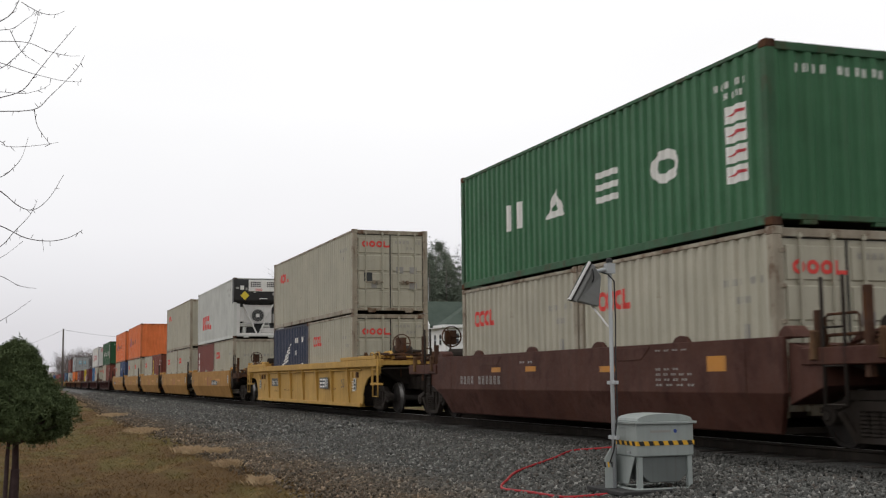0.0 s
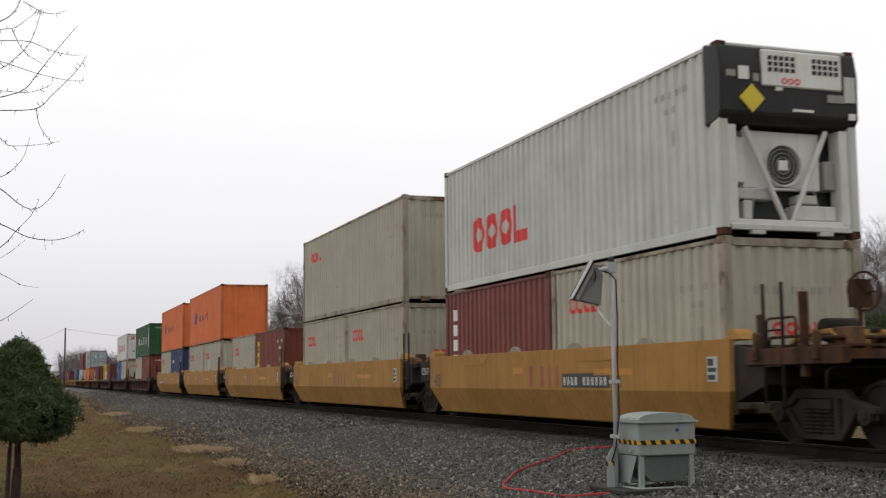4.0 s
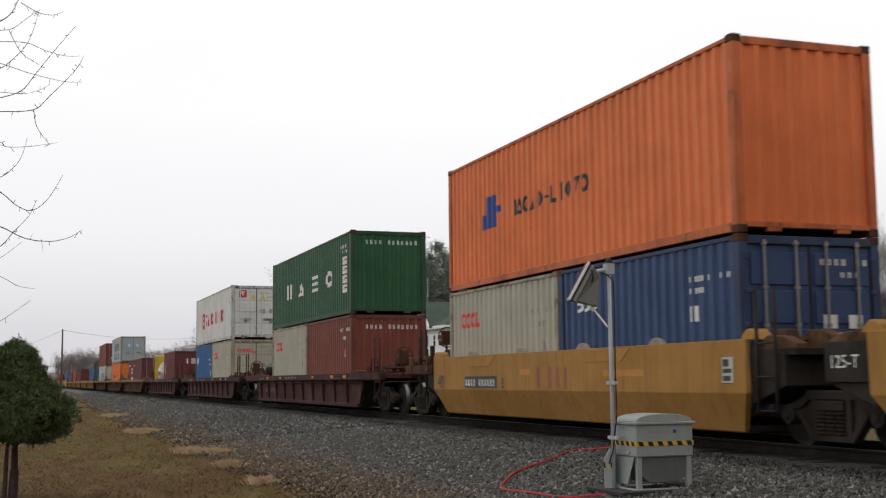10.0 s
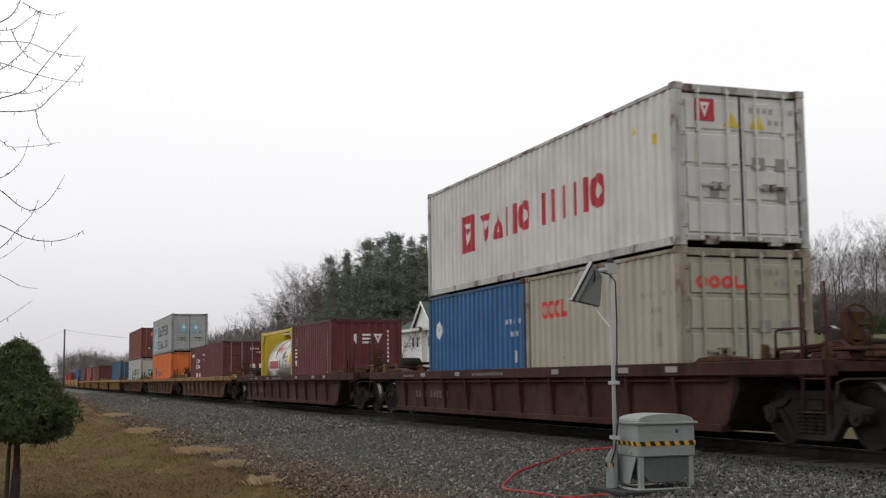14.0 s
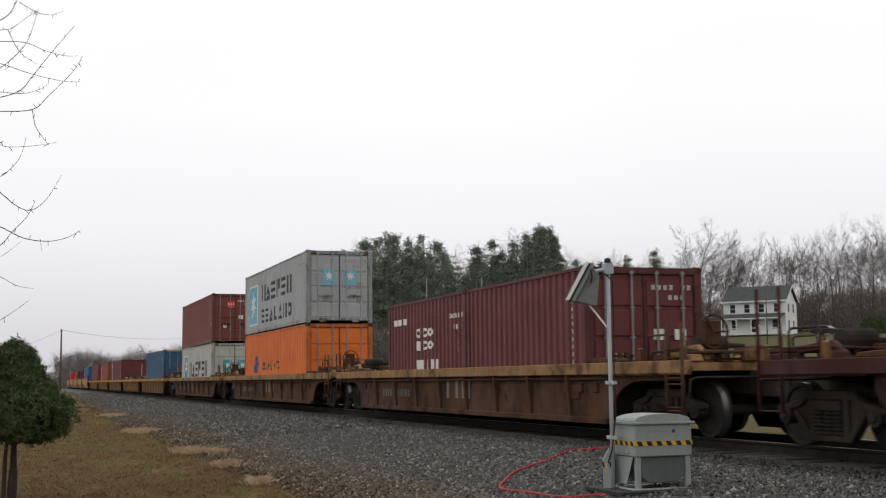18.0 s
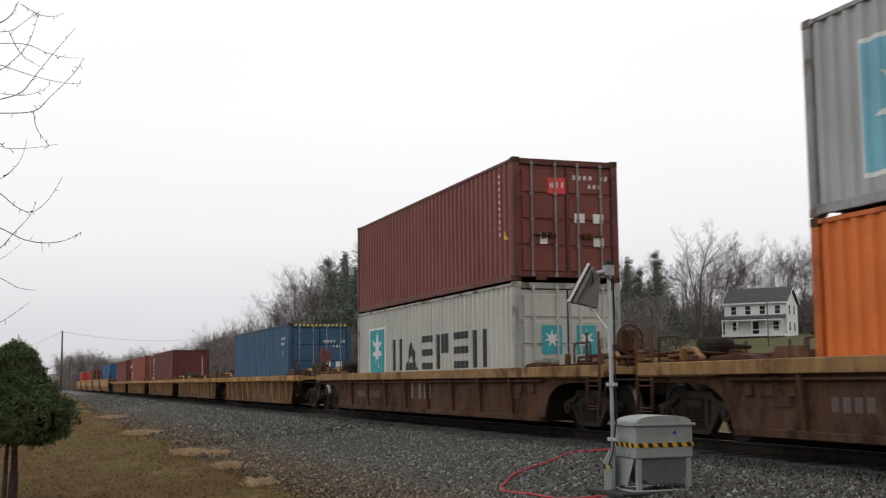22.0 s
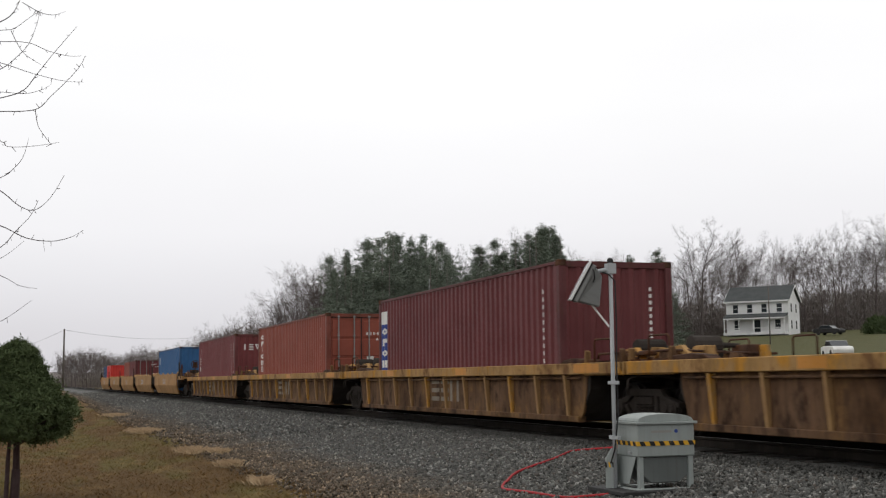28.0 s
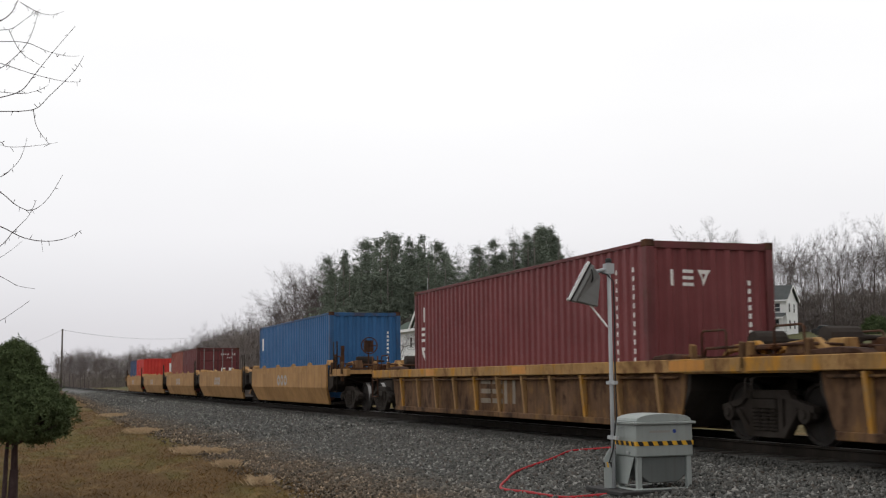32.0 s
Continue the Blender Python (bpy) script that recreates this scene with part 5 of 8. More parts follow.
def frame_mesh(y):
    """A cast side frame: arched top member, sloped legs, spring nest, journal boxes."""
    s = Shape()
    a, b = y - 0.07, y + 0.07
    s.prism([(-1.05, 0.50), (-1.05, 0.36), (-0.80, 0.36), (-0.72, 0.44), (-0.45, 0.12), (0.45, 0.12), (0.72, 0.44), (0.80, 0.36), (1.05, 0.36), (1.05, 0.50),
             (0.70, 0.58), (0.52, 0.72), (-0.52, 0.72), (-0.70, 0.58)][::1], a + 0.05, b - 0.05)
    s.prism([(-1.08, 0.52), (-0.62, 0.62), (-0.50, 0.74), (0.50, 0.74), (0.62, 0.62), (1.08, 0.52), (1.08, 0.44), (0.60, 0.52), (0.46, 0.62), (-0.46, 0.62), (-0.60, 0.52), (-1.08, 0.44)], a, b)
    s.prism([(-0.74, 0.46), (-0.42, 0.09), (0.42, 0.09), (0.74, 0.46), (0.64, 0.48), (0.36, 0.18), (-0.36, 0.18), (-0.64, 0.48)], a, b)
    for x in (-0.34, 0.34):
        s.box(x - 0.05, x + 0.05, a, b, 0.16, 0.64)
    for x in (-0.89, 0.89):
        s.lathe([(0.13, a - 0.02), (0.13, b + 0.02)], 12, "y", (x, 0, 0.42))
        s.lathe([(0.07, a - 0.05), (0.07, a)], 8, "y", (x, 0, 0.42))
    return s.mesh("side_frame", M["iron"], 0.01)


def spring_mesh(y):
    s = Shape()
    prof = [(0.055, 0.18)]
    for k in range(6):
        prof += [(0.085, 0.19 + k * 0.05), (0.085, 0.215 + k * 0.05), (0.05, 0.225 + k * 0.05), (0.05, 0.235 + k * 0.05)]
    return s.lathe(prof, 10, "z", (0, y - 0.04, 0)).mesh("spring", M["iron"])


def make_truck(car, x):
    """A two-axle truck at x along its car."""
    t = part("truck", stored("bolster", lambda: Shape().box(-0.18, 0.18, -0.95, 0.95, 0.42, 0.66).box(-0.3, 0.3, -0.2, 0.2, 0.6, 0.78).mesh("truck", M["iron"], 0.02)), M["iron"], car, "greasy cast-iron railway truck")
    t.location = (x, 0, 0)
    for y in (-1.0, 1.0):
        part("side_frame", stored(("sf", y), lambda: frame_mesh(y)), M["iron"], t)
        for sx in (-0.19, 0.0, 0.19):
            part("spring", stored(("sp", y), lambda: spring_mesh(y)), M["iron"], t).location = (sx, 0, 0)
        part("bolster_end", stored(("be", y), lambda: Shape().box(-0.28, 0.28, y - 0.10, y + 0.10, 0.485, 0.61).mesh("bolster_end", M["iron"], 0.01)), M["iron"], t)
    for a in (-0.89, 0.89):
        w = part("wheelset", stored("wheelset", wheel_mesh), M["wheel"], t, "dark steel wheels on an axle")
        w.location = (a, 0, 0.422)
        WHEELS.append((w, a))
    return t


def ladder(car, x, y, z0, z1, mat, posts=True, width=0.42, lo=0.55):
    s = Shape()
    for a in (x - width / 2, x + width / 2):
        s.tube((a, y, lo), (a, y, z1 if posts else z0), 0.026, n=6)
    n = max(2, int((z0 - lo) / 0.36))
    for k in range(n + 1):
        z = lo + 0.02 + (z0 - lo) * k / n
        s.tube((x - width / 2, y, z), (x + width / 2, y, z), 0.014, n=5)
    return part("ladder", s, mat, car, "steel grab rails and ladder rungs", smooth=True)


def hand_brake(car, x, y, z, mat):
    s = Shape()
    s.lathe([(0.24, -0.015), (0.27, -0.015), (0.27, 0.015), (0.24, 0.015)], 18, "x", (x, y, z), loop=True)
    for k in range(3):
        a = 2 * math.pi * k / 3
        s.tube((x, y, z), (x, y + 0.25 * math.cos(a), z + 0.25 * math.sin(a)), 0.014, n=5)
    s.box(x - 0.16, x - 0.02, y - 0.14, y + 0.14, z - 0.2, z + 0.16)
    s.tube((x - 0.1, y, z - 0.2), (x - 0.1, y, 1.0), 0.03, n=6)
    part("hand_brake", s, mat, car, "rusty hand brake wheel on its housing")


def coupler(car, x, g):
    """Draft sill and knuckle pointing along g."""
    s = Shape()
    s.box(min(x, x + g * 1.3), max(x, x + g * 1.3), -0.22, 0.22, 0.62, 0.98)
    s.prism([(x + g * 1.3, 0.10), (x + g * 1.62, 0.16), (x + g * 1.70, 0.02), (x + g * 1.55, -0.16), (x + g * 1.3, -0.12)], 0.66, 0.94, "z")
    s.tube((x + g * 1.2, -0.35, 0.75), (x + g * 1.5, -0.38, 0.45), 0.035, n=6)
    s.tube((x + g * 1.5, -0.38, 0.45), (x + g * 1.8, -0.25, 0.40), 0.035, n=6)
    part("coupler", s, M["iron"], car, "dark knuckle coupler with air hose", 0.015)


def end_deck(car, x0, x1, z, mat, half=1.42):
    """The platform over a truck: sheet, side beams, tread bars, and the dark sill and bolster below."""
    a, b = min(x0, x1), max(x0, x1)
    part("platform_sheet", Shape().box(a, b, -half + 0.1, half - 0.1, z - 0.16, z - 0.04), mat, car)
    for y in (-half, half - 0.12):
        part("platform_beam", Shape().box(a, b, y, y + 0.12, z - 0.22, z), mat, car, "", 0.012)
    for k in range(4):
        xx = a + (b - a) * (k + 0.5) / 4
        part("tread_bar", Shape().box(xx - 0.05, xx + 0.05, -half, half, z + 0.002, z + 0.03), M["brown"], car)
    part("stub_sill", Shape().box(a, b, -0.32, 0.32, 0.66, z - 0.17), M["iron"], car, "", 0.01)
    xm = (a + b) / 2
    part("body_bolster", Shape().prism([(-1.32, z - 0.23), (1.32, z - 0.23), (0.5, 0.80), (-0.5, 0.80)], xm - 0.22, xm + 0.22, "x"), M["iron"], car, "", 0.01)


def deck_clutter(car, x, g, z, mat, worn):
    """Brake cylinder, valves, pipes, rails and levers on an end platform."""
    rng = random.Random(int(abs(x) * 7))
    cyl = Shape().lathe([(0.03, -0.42), (0.15, -0.40), (0.16, -0.36), (0.16, 0.10), (0.12, 0.14), (0.05, 0.16), (0.03, 0.5)], 14, "y", (x - g * 0.15, -0.35, z + 0.24))
    cyl.box(x - g * 0.15 - 0.12, x - g * 0.15 + 0.12, -0.62, -0.5, z, z + 0.16).box(x - g * 0.15 - 0.12, x - g * 0.15 + 0.12, -0.3, -0.2, z, z + 0.16)
    part("brake_cylinder", cyl, M["iron"], car, "dark round brake cylinder", smooth=False)
    for k in range(9):
        xx, yy = x + g * rng.uniform(-0.75, 0.7), rng.uniform(-1.25, 1.1)
        w, d, h = rng.uniform(0.08, 0.34), rng.uniform(0.07, 0.18), rng.uniform(0.08, 0.26)
        part("bracket", Shape().box(xx - w, xx + w, yy - d, yy + d, z - 0.02, z + h, 0.03, 0.03), (M["ochre"], worn, mat)[k % 3], car, "", 0.012)
    for xx in (x - g * 0.72, x + g * 0.58):
        part("stub_post", Shape().prism([(xx - 0.07, z - 0.16), (xx + 0.07, z - 0.16), (xx + 0.05, z + 0.20), (xx - 0.03, z + 0.22)], -1.46, -1.37), M["ochre"], car, "worn steel stub post", 0.01)
    part("bent_beam", Shape().prism([(x - 0.55, z + 0.02), (x - 0.35, z + 0.18), (x + 0.35, z + 0.24), (x + 0.6, z + 0.08), (x + 0.6, z), (x + 0.3, z + 0.13), (x - 0.35, z + 0.08)], -1.05, -0.95), worn, car, "bent steel beam", 0.01)
    part("air_pipe", Shape().path([(x - 0.75, -1.2, z + 0.02), (x - 0.7, -1.2, z + 0.15), (x + 0.3, -1.18, z + 0.16), (x + 0.55, -0.9, z + 0.14), (x + 0.6, 0.2, z + 0.10)], 0.022, 6), mat, car, "", smooth=True)
    part("brake_rod", Shape().tube((x - 0.6, 0.5, z + 0.08), (x + 0.6, -0.4, z + 0.12), 0.03, n=6), mat, car)
    part("crossover_grating", Shape().box(x + g * 0.38, x + g * 0.68, -1.25, 1.25, z + 0.10, z + 0.14), M["brown"], car, "", 0.008)
    for y in (-1.36, 1.36) if worn != M["yellow"] else ():
        part("grab_rail", Shape().path([(x - g * 0.55, y, z - 0.02), (x - g * 0.55, y, z + 0.36), (x - g * 0.50, y, z + 0.40), (x + g * 0.05, y, z + 0.40), (x + g * 0.10, y, z + 0.36), (x + g * 0.10, y, z - 0.02)], 0.018, 6), mat, car, "", smooth=True)
    part("uncoupling_lever", Shape().path([(x + g * 0.75, -1.42, z - 0.55), (x + g * 0.75, -1.40, z - 0.30), (x + g * 0.78, -1.30, z - 0.26), (x + g * 0.78, 0.1, z - 0.26), (x + g * 0.9, 0.15, z - 0.32)], 0.018, 6), M["iron"], car, "", smooth=True)


def stencil(car, words, x, z, size, mat, y):
    """Readable figures, with the built-in font."""
    cu = bpy.data.curves.new("figures", "FONT")
    cu.body, cu.size, cu.resolution_u = words, size, 2
    tmp = bpy.data.objects.new("figures", cu)
    scene.collection.objects.link(tmp)
    dg = bpy.context.evaluated_depsgraph_get()
    me = bpy.data.meshes.new_from_object(tmp.evaluated_get(dg))
    bpy.data.objects.remove(tmp)
    bpy.data.curves.remove(cu)
    me.transform(pose(x, y, z, 90, 0, 0))
    me.materials.clear()
    me.materials.append(mat)
    part("stencilled_figures", me, mat, car)


def placard(car, x, z, y):
    """A white data card in a thin frame."""
    p = part("placard", Shape().box(x - 0.14, x + 0.14, y - 0.012, y, z, z + 0.36), M["cream"], car, "white data placard", 0.003)
    for k, (a, b) in enumerate(((0.03, 0.10), (0.14, 0.20), (0.23, 0.33))):
        part("printed_bar", Shape().box(x - 0.11, x + (0.08, 0.11, 0.04)[k], y - 0.015, y - 0.0125, z + a, z + b), M["black_mark"], p)


def smooth_unit(label, paint, x, mid, first=False, last=False, group="", dark=True, text=True):
    """A well unit with smooth folded sides. x: its centre; first, last: whether its leading or trailing end carries a coupler."""
    c = thing("well_car_unit", label, "rail car", group)
    mat = M[paint]
    a = mid
    for g in (-1, 1):
        s = Shape()
        y0 = g * 1.469
        ys = [(y0, 1.42), (y0, 0.70), (g * 1.26, 0.16), (g * 1.20, 0.14), (g * 1.20, 0.22), (g * 1.40, 0.72), (g * 1.40, 1.42)]
        k = len(s.v)
        for xe in (-1, 1):
            for y, z in ys:
                s.v.append((xe * (a - 0.42 * max(0, (0.72 - z)) / 0.58), y, z))
        n = len(ys)
        s.f += [tuple(range(k, k + n)), tuple(range(k + 2 * n - 1, k + n - 1, -1))]
        s.f += [(k + i, k + n + i, k + n + (i + 1) % n, k + (i + 1) % n) for i in range(n)]
        side = part("side_sill", s, mat, c, "", 0.008)
        lip = Shape().box(-a, a, min(y0, y0 - g * 0.16), max(y0, y0 - g * 0.16), 1.405, 1.44)
        part("top_flange", lip, mat, side, "", 0.006)
        for k, xx in enumerate((-a * 0.62, -a * 0.2, a * 0.22, a * 0.62)):
            lug = part("stacking_lug", stored(("lug", paint), lambda: Shape().prism([(-0.26, 1.43), (0.26, 1.43), (0.14, 1.52), (0.0, 1.545), (-0.14, 1.52)], -0.04, 0.04).mesh("stacking_lug", mat, 0.01)), M["grey_post"] if paint == "tan" else mat, side)
            lug.location = (xx, y0 - g * 0.05, 0)
        for xx in (-a * 0.55, a * 0.35):
            p = part("cover_plate", stored(("cover", paint), lambda: Shape().prism([(-0.95, 1.40), (-0.65, 1.20), (0.65, 1.20), (0.95, 1.40)], -0.008, 0.008).mesh("cover_plate", mat, 0.003)), mat, side)
            p.location = (xx, y0, 0)
        for xx in (-a + 0.9, a - 0.9):
            seam = Shape().box(xx - 0.03, xx + 0.03, y0 - 0.006 if g < 0 else y0 - 0.004, y0 + 0.004 if g < 0 else y0 + 0.006, 0.71, 1.40)
            part("splice_strip", seam, mat, side)
    part("well_floor", Shape().box(-a + 0.4, a - 0.4, -1.2, 1.2, 0.16, 0.24).box(-a + 0.3, a - 0.3, -0.5, 0.5, 0.10, 0.16), M["iron"], c)
    dk = M["iron"] if dark else mat
    for g in (-1, 1):
        xe = g * a
        part("end_bulkhead", Shape().prism([(xe - g * 0.02, 0.55), (xe + g * 0.75, 0.80), (xe + g * 0.75, 1.22), (xe - g * 0.02, 1.36)], -1.38, 1.38), dk, c, "dark grimy bulkhead between units", 0.01)
        for y in (-1.27, 1.27):
            s = Shape().prism([(xe - g * 0.22, 1.42), (xe + g * 0.20, 1.42), (xe + g * 0.12, 1.52), (xe + g * 0.02, 1.58), (xe - g * 0.06, 1.58), (xe - g * 0.16, 1.52)], y - 0.14, y + 0.14)
            part("corner_guide", s, mat, c, "", 0.015)
        end = first if g > 0 else last
        if end:
            end_deck(c, xe + g * 0.3, xe + g * 2.4, 1.28, M["brown"] if paint == "tan" else mat)
            coupler(c, xe + g * 1.9, g)
            deck_clutter(c, xe + g * 1.3, g, 1.28, M["brown"], mat)
            ladder(c, xe + g * 0.95, -1.40, 1.5, 2.15, M["iron"])
            ladder(c, xe + g * 0.95, 1.40, 1.5, 2.15, M["iron"])
            hand_brake(c, xe + g * 1.7, -0.5, 2.0, M["brown"])
            for xx in (0.55, 1.5):
                part("guide_post", Shape().box(xe + g * xx - 0.05, xe + g * xx + 0.05, -1.36, -1.26, 0.9, 2.0 if xx > 1 else 1.75), M["brown"], c, "rusty upright post", 0.01)
        else:
            for k, (dx, yy, w, d, hh) in enumerate(((0.30, -1.0, 0.16, 0.14, 0.26), (0.62, -0.55, 0.22, 0.10, 0.16), (0.36, 0.1, 0.14, 0.30, 0.22), (0.70, 0.7, 0.16, 0.16, 0.30), (0.25, 1.0, 0.2, 0.12, 0.18))):
                part("bracket", Shape().box(xe + g * dx - w, xe + g * dx + w, yy - d, yy + d, 1.30, 1.30 + hh, 0.04, 0.04), (mat, M["brown"], M["ochre"])[(k + (g > 0)) % 3], c, "", 0.015)
            for yy, hh in ((-1.22, 0.16), (-0.55, 0.24), (0.5, 0.22)):
                part("cross_beam", Shape().prism([(xe + g * 0.05, 1.28), (xe + g * 0.92, 1.28), (xe + g * 0.92, 1.36), (xe + g * 0.62, 1.30 + hh), (xe + g * 0.28, 1.32 + hh), (xe + g * 0.05, 1.38)], yy - 0.09, yy + 0.09), M["ochre"] if paint == "tan" else mat, c, "worn steel beam", 0.012)
            part("tie_rod", Shape().tube((xe + g * 0.1, -0.9, 1.42), (xe + g * 0.85, 0.5, 1.50), 0.035, n=6), M["ochre"], c)
            part("gangway_plate", Shape().box(min(xe, xe + g * 0.95), max(xe, xe + g * 0.95), -1.34, 1.34, 1.20, 1.30), dk, c, "", 0.01)
            if g > 0:
                ladder(c, xe + 0.42, -1.43, 1.35, 2.1, M["iron"], lo=0.45)
            else:
                part("end_panel", Shape().box(xe - 0.85, xe - 0.02, -1.43, -1.38, 0.85, 1.34), M["iron"], c, "dark end panel with white figures", 0.006)
                if text:
                    stencil(c, "125-T", xe - 0.76, 1.02, 0.23, M["white_mark"], -1.434)
    if text:
        for xx in (a - 0.45,):
            placard(c, xx, 0.84, -1.470)
        stencil(c, "40", -a + 0.30, 0.725, 0.46, M["black_mark"], -1.474)
        mark("paint_patch", c, [[(a * 0.35, 0.95), (a * 0.35 + 1.4, 0.95), (a * 0.35 + 1.4, 1.06), (a * 0.35, 1.06)], [(-a * 0.2, 1.0), (-a * 0.2 + 0.5, 1.0), (-a * 0.2 + 0.5, 1.12), (-a * 0.2, 1.12)]], M["amber_mark"], -1.469, "reflective orange strips")
        for k, u in enumerate((-0.64, -0.12, 0.40)):
            mark("emblem", c, glyph("iin"[k], u, 0.74, 0.46, 0.40), M["faded_red"], -1.469, "faded red emblem")
    CARS.append((c, x))
    return c


def ribbed_unit(label, web, chord, x, half, reach, top, gap, first=True, last=True, group="", deep=0.0, brake=1, posts=True, tan_end=False, shift=0.0):
    """A well car with outside posts. half: to the end of the deep side; reach: to the end of the platform; top: height of its chord; gap: post spacing."""
    c = thing("well_car", label, "rail car", group)
    mw, mc = M[web], M[chord]
    for g in (-1, 1):
        ww = Shape()
        y = g * 1.36
        rise = min(0.80, top - 0.56)
        arch = [(half - 0.12, 0.18)] + [(half + 0.02 + 0.95 * (1 - math.cos(u)), 0.24 + rise * math.sin(u)) for u in (0.0, 0.35, 0.7, 1.05, 1.35)] + [(half + 1.05, 0.25 + rise), (reach - 0.35, 0.25 + rise), (reach - 0.35, top - 0.2)]
        if chord in ("plum", "chord_amber"):
            arch = arch[:1] + [(half, 0.30), (half + 0.15, 0.72), (half + 0.2, top - 0.2)]
        ww.prism([(-q, h) for q, h in arch[::-1]] + arch,
                 min(y, y - g * 0.05), max(y, y - g * 0.05))
        side = part("side_web", ww, mw, c, "", 0.006)
        y1 = g * 1.485
        part("top_chord", Shape().box(-reach + 0.1, reach - 0.1, min(y1, y1 - g * 0.22), max(y1, y1 - g * 0.22), top - 0.20, top), mc, side, "worn paint along the top chord", 0.012)
        part("bottom_chord", Shape().box(-half + 0.1, half - 0.1, min(g * 1.41, g * 1.25), max(g * 1.41, g * 1.25), 0.14, 0.25), mw, side, "", 0.01)
        rib = stored(("rib", web, top, g), lambda: Shape().prism([(g * 1.355, 0.20), (g * 1.40, 0.20), (g * 1.475, top - 0.21), (g * 1.355, top - 0.21)], -0.045, 0.045, "x").mesh("side_post", mw, 0.008))
        n = 2 * int(half / gap)
        for k in range(n + 1):
            xp = shift + (k - n / 2) * gap
            if abs(xp) < half + 0.05:
                p = part("side_post", rib, M["chord_tan"] if chord == "chord_amber" and k % 4 else (mc if chord == "chord_amber" else mw), side)
                p.location = (xp, 0, 0)
        stiff = Shape().tube((-half, g * 1.42, top - 0.27), (half, g * 1.42, top - 0.27), 0.022, n=6)
        part("side_pipe", stiff, mw, side, "", smooth=True)
        if deep:
            for ge in (-1, 1):
                xa, xb = ge * (reach - 0.2), ge * (half - 2.1)
                part("raised_chord", Shape().box(min(xa, xb), max(xa, xb), min(y1, y1 - g * 0.25), max(y1, y1 - g * 0.25), top + 0.004, top + deep), mc, side, "", 0.012)
    part("well_floor", Shape().box(-half + 0.2, half - 0.2, -1.3, 1.3, 0.18, 0.25).box(-half + 0.1, half - 0.1, -0.5, 0.5, 0.12, 0.18), M["iron"], c)
    for k in range(7):
        xx = (k - 3) * half * 0.3
        part("cross_tie", stored(("xtie", web), lambda: Shape().box(-0.09, 0.09, -1.32, 1.32, 0.13, 0.22).mesh("cross_tie", mw, 0.01)), mw, c).location = (xx, 0, 0)
    zz = top + deep
    for g in (-1, 1):
        end = first if g > 0 else last
        part("end_bulkhead", Shape().prism([(g * (half - 0.2), 0.16), (g * (half - 0.05), 0.30), (g * (half + 0.25), 0.72), (g * (half + 0.3), top - 0.03), (g * (half - 0.2), top - 0.03)], -1.34, 1.34), M["iron"], c, "dark grimy bulkhead", 0.01)
        end_deck(c, g * (half + 0.25), g * reach, top, mc if tan_end else mw, 1.46)
        for y in (-1.33, 1.33):
            s = Shape().prism([(g * (half - 0.75), top), (g * (half + 0.45), top), (g * (half + 0.40), top + 0.06), (g * (half - 0.25), top + 0.09), (g * (half - 0.62), top + 0.06)], y - 0.12, y + 0.12)
            part("corner_guide", s, M["brown"] if chord != "yellow" else mc, c, "", 0.012)
        deck_clutter(c, g * (reach - 0.7), g, top, M["brown"] if chord != "plum" else mw, mc)
        if end:
            coupler(c, g * (reach - 0.5), g)
            tall = top + (0.95 if chord == "plum" else (0.06 if chord == "yellow" else 0.4))
            for y in (-1.46, 1.46):
                ladder(c, g * (reach - 0.30), y, min(tall, top + 0.15), tall, M["brown"] if chord == "chord_amber" else mw, True, 0.5, 0.45)
            if brake == g:
                hand_brake(c, g * (reach - 0.55), -0.6, top + 0.45, M["brown"])
        else:
            part("hinge_beam", Shape().box(min(g * half, g * (reach + 0.3)), max(g * half, g * (reach + 0.3)), -0.4, 0.4, 0.72, 0.98), M["iron"], c, "", 0.02)
    rng = random.Random(int(-x))
    if chord in ("yellow", "chord_tan"):
        lug = stored(("plate", web), lambda: Shape().box(-0.09, 0.09, -0.03, 0.03, -0.08, 0.08).mesh("lug_plate", mw, 0.012))
        for xx in (-half + 0.45, -half + 0.95, -half + 1.45, half - 0.5, half - 1.1, half - 1.7):
            part("lug_plate", lug, M["brown"] if rng.random() < 0.4 else mw, c).location = (xx, -1.375, top - 0.42)
        for xx in (-half + 1.2, half - 1.35):
            part("hatch_plate", Shape().box(xx - 0.2, xx + 0.2, -1.385, -1.36, 0.55, 0.82), mw, c, "", 0.006)
        for xx in ((-half + 0.55, half - 0.75) if chord == "yellow" else ()):
            placard(c, xx, 0.62, -1.378)
    CARS.append((c, x))
    return c


def blocks_text(c, groups, mat, y, label):
    polys = []
    for kinds, x, z, w, h in groups:
        polys += row_of(kinds, x, z, w, h, w * 0.3)
    mark("stencil_row", c, polys, mat, y, label)


# ---- the train, from its leading car to its tail ----
ZL = 0.36                # floor of the wells
ZU = ZL + LO + 0.025     # foot of the upper boxes
GT = "containers on the train"


def forty(name, label, paint, x, z, H=HC, ends="wall"):
    return make_container(name, label, paint, F40, H, x, z, ends)


def twenty(label, paint, x, ends="wall", z=ZL, H=LO, name="short_container"):
    return make_container(name, label, paint, F20, H, x, z, ends)


